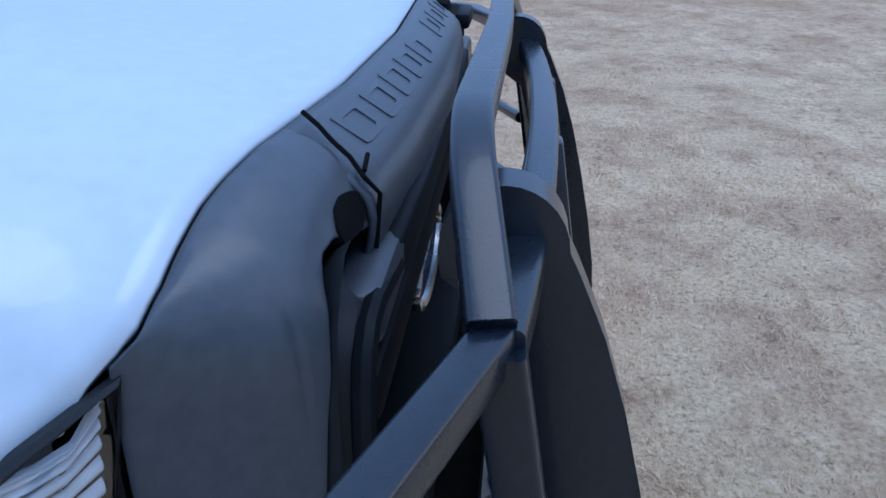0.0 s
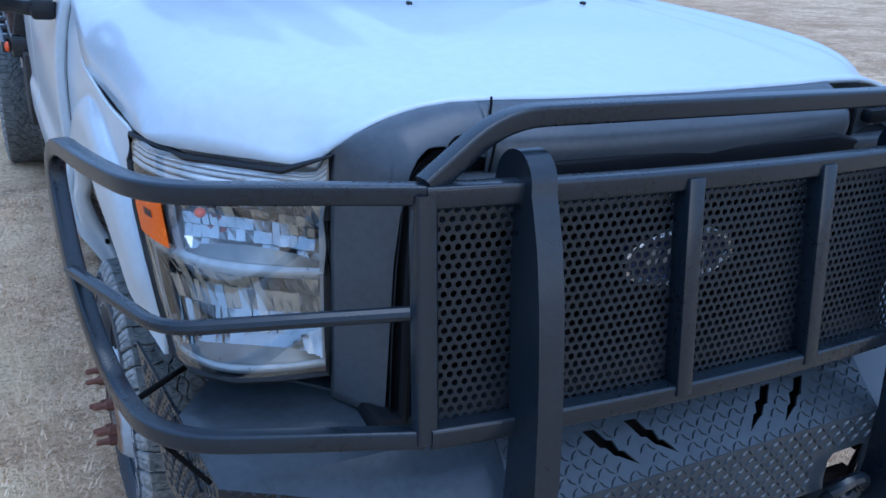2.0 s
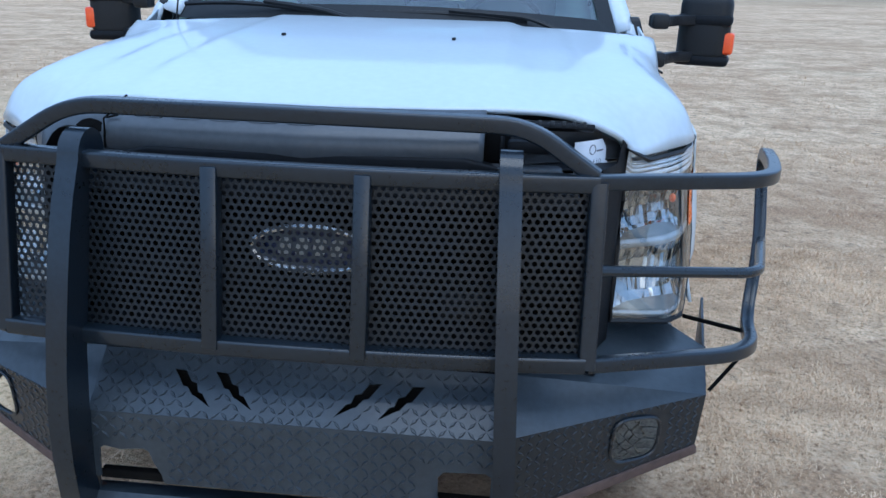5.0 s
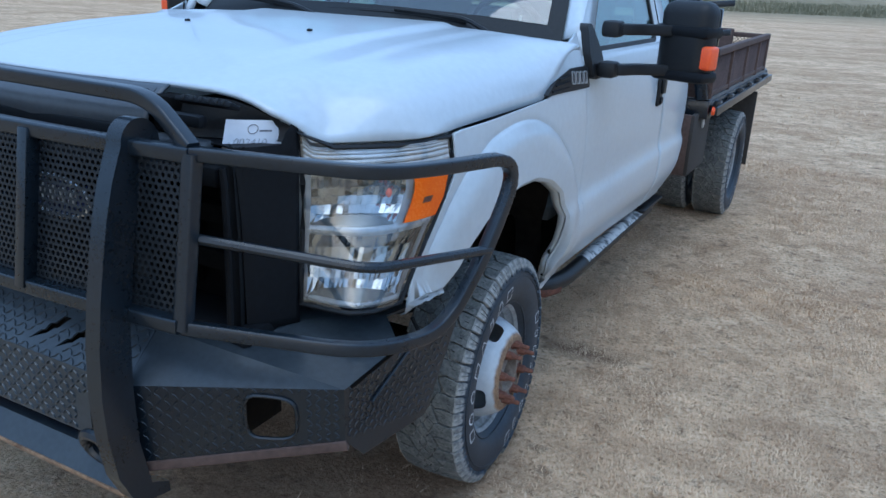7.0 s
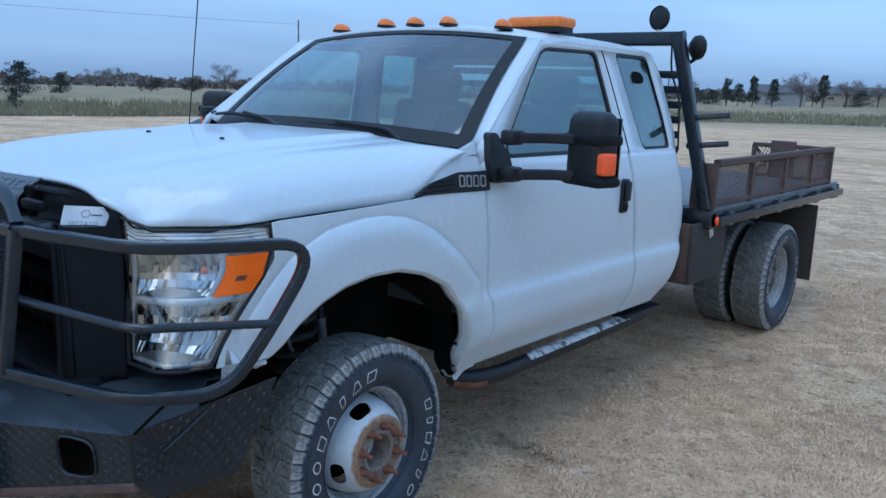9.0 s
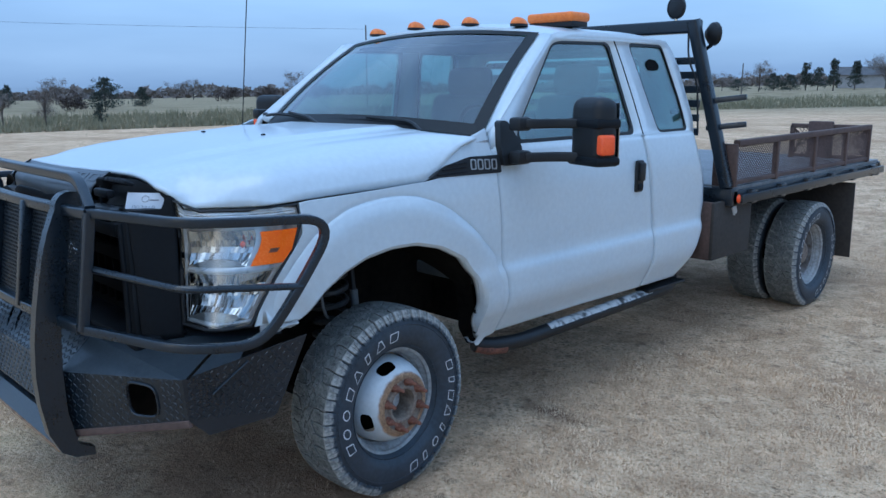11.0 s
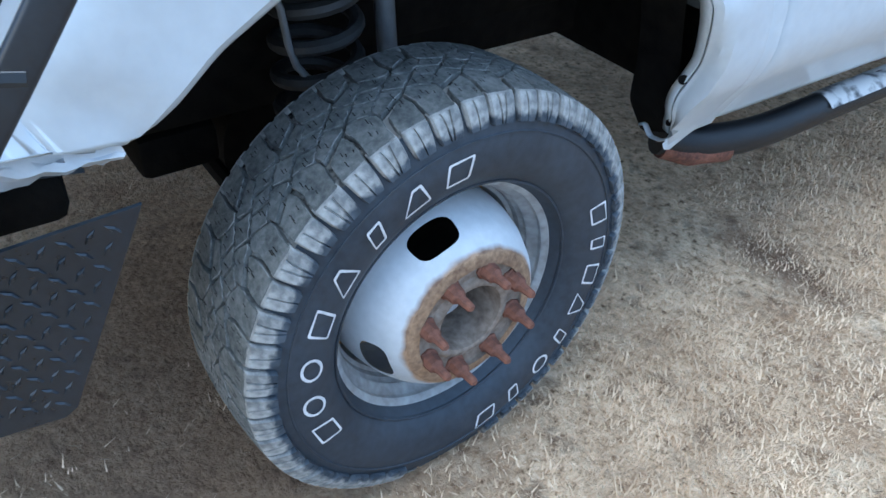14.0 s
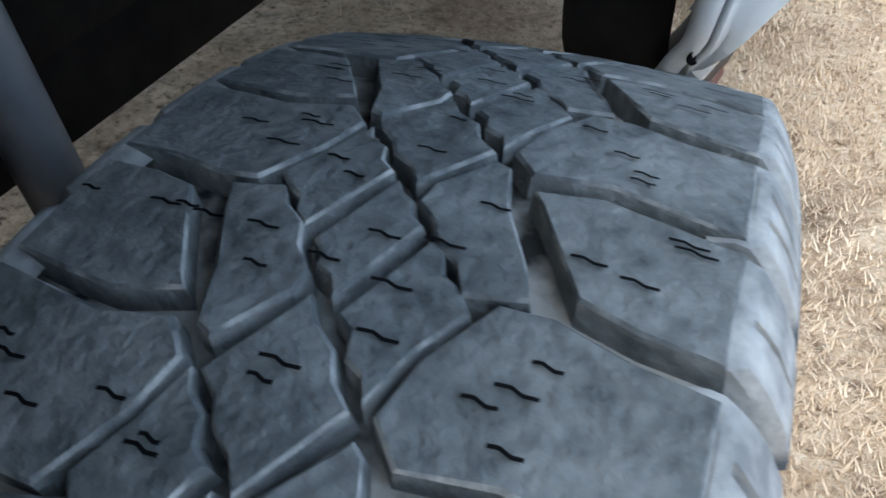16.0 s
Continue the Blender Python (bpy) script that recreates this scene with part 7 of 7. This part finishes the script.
def cedar(yaw, dist, h, w, seed, label, dome=False):
    """A cedar with ragged tiers of foliage: a spire with gaps, or a broad dome that reaches the ground."""
    rnd = random.Random(seed)
    c = spot(yaw, dist)
    t = thing("cedar_tree", label, "tree", c, "far trees")
    trunk = bmesh.new()
    add_tube(trunk, [c + Vector((0, 0, -0.2)), c + Vector((0.02 * h, 0, h * 0.5)), c + Vector((0, 0, h * 0.9))], 0.022 * h, 7)
    part("trunk", trunk, BARK, t)
    bm = bmesh.new()
    tiers = 9
    for k in range(tiers):
        f = (k + 0.5) / tiers
        z = h * ((0.06 if dome else 0.20) + (0.90 if dome else 0.78) * f)
        r = w * 0.5 * (math.sqrt(max(0.0, 1 - f ** 2.2)) if dome else (0.35 + 0.65 * math.sin(math.pi * min(1.0, 0.42 + 0.58 * f)) * (1 - 0.45 * f))) * rnd.uniform(0.75, 1.2)
        for q in range(8 if dome else 5):
            if not dome and rnd.random() < 0.22:
                continue
            a, out = rnd.uniform(0, 6.28), rnd.uniform(0.35, 0.75)
            leaf_cloud(bm, rnd, c + Vector((math.cos(a) * r * out, math.sin(a) * r * out, z + h * rnd.uniform(-0.03, 0.05))), Vector((r * 0.42, r * 0.42, h * 0.075)), 55, 0.030 * h)
    for q in range(14):
        a = rnd.uniform(0, 6.28)
        f = rnd.uniform(0.1, 0.95)
        r = w * 0.5 * (math.sqrt(1 - f ** 2.2) if dome else 0.75 * (1 - 0.6 * f))
        leaf_cloud(bm, rnd, c + Vector((math.cos(a) * r, math.sin(a) * r, h * f)), Vector((w * 0.09, w * 0.09, h * 0.07)), 26, 0.028 * h)
    part("crown", bm, CEDAR, t)


def bare_tree(yaw, dist, h, w, seed, label):
    rnd = random.Random(seed)
    c = spot(yaw, dist)
    t = thing("bare_tree", label, "tree", c, "far trees")
    trunk = bmesh.new()
    add_tube(trunk, [c + Vector((0, 0, -0.2)), c + Vector((0.03 * h, 0, h * 0.3)), c + Vector((0, 0.0, h * 0.6))], 0.022 * h, 6)
    tips = []
    for k in range(12):
        a, z0 = rnd.uniform(0, 6.28), h * rnd.uniform(0.18, 0.55)
        end = c + Vector((math.cos(a) * w * rnd.uniform(0.25, 0.5), math.sin(a) * w * rnd.uniform(0.25, 0.5), z0 + h * rnd.uniform(0.2, 0.45)))
        add_tube(trunk, [c + Vector((0, 0, z0)), (c + Vector((0, 0, z0))).lerp(end, 0.5) + Vector((0, 0, 0.05 * h)), end], 0.007 * h, 5)
        tips.append(end)
    part("trunk", trunk, BARK, t)
    bm = bmesh.new()
    for end in tips:
        for _ in range(110):
            d = Vector((rnd.gauss(0, 1), rnd.gauss(0, 1), abs(rnd.gauss(0.3, 1)))).normalized() * h * rnd.uniform(0.06, 0.2)
            p = end + Vector((rnd.gauss(0, 1), rnd.gauss(0, 1), rnd.gauss(0, 0.7))) * h * 0.08
            sd = d.cross(Vector((rnd.gauss(0, 1), rnd.gauss(0, 1), 1))).normalized() * h * 0.0045
            bm.faces.new([bm.verts.new(q) for q in (p - sd, p + sd, p + d)])
    part("crown", bm, BRUSH, t)


def shrub(yaw, dist, h, w, seed, label):
    rnd = random.Random(seed)
    c = spot(yaw, dist)
    t = thing("brown_shrub", label, "bush", c, "far shrubs")
    stems = bmesh.new()
    for k in range(5):
        a = 6.28 * k / 5
        add_tube(stems, [c + Vector((0, 0, -0.2)), c + Vector((math.cos(a) * w * 0.12, math.sin(a) * w * 0.12, h * 0.3)), c + Vector((math.cos(a) * w * 0.3, math.sin(a) * w * 0.3, h * 0.75))], 0.012 * h, 5)
    part("stem", stems, BARK, t)
    bm = bmesh.new()
    for k in range(26):
        a, q = rnd.uniform(0, 6.28), rnd.random() ** 0.5
        z = h * (0.18 + 0.62 * rnd.random() * (1 - 0.55 * q))
        leaf_cloud(bm, rnd, c + Vector((math.cos(a) * w * 0.38 * q, math.sin(a) * w * 0.38 * q, z)), Vector((w * 0.16, w * 0.16, h * 0.17)), 55, 0.055 * h)
    part("crown", bm, SHRUB, t)


def build_distance():
    cedar(68.0, 105, 3.7, 4.6, 11, "dark green round cedar in the dry field", True)
    cedar(68.3, 62, 1.6, 1.3, 13, "small dark cedar shoot in the weeds")
    cedar(74.8, 120, 3.2, 4.4, 14, "dark cedar bush at the field edge", True)
    cedar(73.6, 125, 3.0, 2.2, 15, "dark cedar bush at the field edge")
    cedar(65.7, 112, 2.5, 2.6, 12, "dark brown-green cedar bush at the field edge", True)
    for k, (yw, dd, h, w, dome) in enumerate(((23.4, 150, 3.0, 4.6, True), (22.4, 150, 2.7, 4.0, True), (21.5, 150, 4.5, 2.9, False), (20.8, 150, 3.7, 3.1, False), (19.9, 145, 4.9, 2.7, False), (18.7, 150, 4.6, 3.0, False), (15.7, 150, 5.2, 3.2, False), (13.6, 155, 3.0, 4.6, True), (25.6, 165, 2.2, 5.0, True), (11.5, 150, 4.2, 3.6, False))):
        cedar(yw, dd, h, w, 20 + k, "dark green cedar in the far row", dome)
    for k, (yw, dd, h, w) in enumerate(((24.3, 150, 4.8, 6.0), (17.0, 150, 5.6, 5.6), (14.4, 155, 5.0, 4.6), (16.3, 160, 4.6, 5.0), (62.5, 230, 5.4, 5.0), (63.6, 230, 4.8, 5.0), (55.6, 200, 6.0, 7.0), (71.6, 60, 2.7, 1.1), (74.0, 62, 2.2, 1.0), (70.9, 150, 4.4, 4.0), (26.6, 170, 3.4, 6.0), (12.6, 160, 4.6, 5.0))):
        bare_tree(yw, dd, h, w, 60 + k, "bare grey-brown winter tree")
    for k, (yw, dd, h, w) in enumerate(((60.3, 165, 3.6, 6.4), (57.6, 175, 3.8, 6.0), (54.2, 190, 4.2, 7.0), (75.6, 118, 3.6, 6.0), (69.9, 100, 2.6, 3.4), (47.0, 190, 3.6, 7.0), (42.0, 190, 3.2, 6.0))):
        shrub(yw, dd, h, w, 90 + k, "brown leafless shrub at the field edge")
    # weeds, far woods
    rnd = random.Random(8)
    bm = bmesh.new()
    for _ in range(70000):
        yw = rnd.uniform(-60, 115)
        near = curve_at([(-60, 90), (18, 92), (30, 84), (45, 66), (62, 57), (75, 53), (115, 50)], yw)
        d = near + rnd.random() ** 1.5 * 26
        p = spot(yw, d)
        h = rnd.uniform(0.25, 0.95) * (0.75 + 0.5 * noise.noise((yw * 0.6, d * 0.1, 3))) * (1.0 if d > near + 3 else 0.6)
        sd = Vector((rnd.uniform(-1, 1), rnd.uniform(-1, 1), 0)).normalized() * rnd.uniform(0.025, 0.07)
        bm.faces.new([bm.verts.new(q) for q in (p - sd, p + sd, p + Vector((rnd.uniform(-0.2, 0.2), rnd.uniform(-0.2, 0.2), h)))])
    w = part("weed_belt", bm, WEED, None, smooth=False)
    tagged(w, "belt of tall dry weeds along the field", "weeds", kind="stuff")
    bm = bmesh.new()
    for _ in range(30000):
        yw = rnd.uniform(-60, 118)
        d = rnd.uniform(330, 400)
        p = spot(yw, d)
        tall = max(1.2, 3.4 + 3.0 * noise.noise((yw * 0.35, 0, 0)) + 2.4 * noise.noise((yw * 1.7, 4, 0)))
        z = tall * rnd.random() ** 0.8
        c, k = p + Vector((0, 0, z)), rnd.uniform(0.7, 1.8)
        a, e = Vector((rnd.gauss(0, 1), rnd.gauss(0, 1), rnd.gauss(0, 1))).normalized() * k, Vector((rnd.gauss(0, 1), rnd.gauss(0, 1), rnd.gauss(0, 1))).normalized() * k
        bm.faces.new([bm.verts.new(q) for q in (c + a, c + e, c - (a + e) * 0.5)])
    f = part("far_woods", bm, BRUSH, None, smooth=False)
    tagged(f, "low grey-brown line of far winter woods", "woods", kind="stuff")
    # poles
    for yw, dd, h in ((50.7, 85, 8.6), (25.3, 110, 4.6)):
        c = spot(yw, dd)
        pl = thing("utility_pole", "thin weathered wooden utility pole", "pole", c, "poles")
        part("pole", tube([c + Vector((0, 0, -0.3)), c + Vector((0.32 if dd < 70 else 0.0, 0.2 if dd < 70 else 0.0, h))], 0.035 if dd < 70 else 0.07, 8), WOOD, pl)
    wires = thing("power_line", "thin sagging overhead wire", "wire", spot(50.7, 85))
    a, b = spot(50.7, 85) + Vector((0, 0, 8.2)), spot(110, 95) + Vector((0, 0, 9.5))
    part("wire", tube([a.lerp(b, t / 12) - Vector((0, 0, 0.9 * math.sin(math.pi * t / 12))) for t in range(13)], 0.010, 5), PLASTIC, wires)
    # far house and shed
    for yw, dd, wd, h, mt in ((18.2, 175, 9, 2.4, HOUSEWALL), (14.0, 185, 12, 2.3, DRY)):
        c = spot(yw, dd)
        hs = thing("far_house", "low far house among trees", "house", c, "far houses")
        part("wall", box((wd, 6, h), c + Vector((0, 0, h / 2)), Matrix.Rotation(radians(yw), 3, "Z"), 0.0), mt, hs)
        rf = bmesh.new()
        e = Matrix.Rotation(radians(yw), 3, "Z")
        vs = [rf.verts.new(c + e @ Vector(q)) for q in ((-wd / 2 - 0.4, -3.4, h), (wd / 2 + 0.4, -3.4, h), (wd / 2 + 0.4, 3.4, h), (-wd / 2 - 0.4, 3.4, h), (-wd / 2, 0, h + 1.6), (wd / 2, 0, h + 1.6))]
        for q in ((0, 1, 5, 4), (2, 3, 4, 5), (1, 2, 5), (3, 0, 4)):
            rf.faces.new([vs[i] for i in q])
        part("roof", rf, ROOFMAT, hs, smooth=False)


build_distance()


# ---------- grass blades near the truck ----------
def build_grass():
    rnd = random.Random(3)
    verts, faces = [], []

    def scatter(n, x0, x1, y0, y1, hmin, hmax, flat=(0.4, 1.6), thin=1.0):
        for _ in range(n):
            x, y = rnd.uniform(x0, x1), rnd.uniform(y0, y1)
            dens = noise.noise((x * 1.4, y * 1.4, 2.0)) + 0.5 * noise.noise((x * 6, y * 6, 7.0))
            if dens < rnd.uniform(-0.55, 0.35):
                continue
            if math.hypot((x - 0.15) * 0.95, (y + 0.35) * 0.80) < rnd.uniform(0.75, 1.25) and rnd.random() < 0.85:
                continue
            a, lean = rnd.uniform(0, 6.283), rnd.uniform(*flat)
            h = rnd.uniform(hmin, hmax)
            w = thin * rnd.uniform(0.0012, 0.0026) * (1 + 0.25 * max(0.0, math.hypot(x - 2, y) - 1.5))
            dx, dy = math.cos(a), math.sin(a)
            z = 0.012 * noise.noise((x * 1.3, y * 1.3, 0)) + 0.006 * noise.noise((x * 5, y * 5, 3)) - 0.012 + ground_z(x, y)
            k = len(verts)
            verts.extend(((x - dy * w, y + dx * w, z), (x + dy * w, y - dx * w, z), (x + dx * h * lean, y + dy * h * lean, z + h)))
            faces.append((k, k + 1, k + 2))
    scatter(230000, 0.6, 3.6, -1.6, 2.6, 0.006, 0.024)
    scatter(190000, 0.75, 2.5, -0.9, 2.3, 0.003, 0.010, (1.5, 5.0), 0.55)
    scatter(110000, 0.4, 6.5, -2.6, 6.5, 0.008, 0.028)
    scatter(50000, -3.4, -0.7, -2.2, 3.2, 0.010, 0.038)
    scatter(40000, 0.5, 4.5, -3.0, 0.2, 0.010, 0.035)
    scatter(60000, -9.0, 11.0, -3.0, 13.0, 0.014, 0.040)
    me = bpy.data.meshes.new("grass_blades")
    me.from_pydata(verts, [], faces)
    me.materials.append(BLADE)
    tagged(new("grass_blades", me), "short dry trampled grass blades", "grass", kind="stuff")


build_grass()
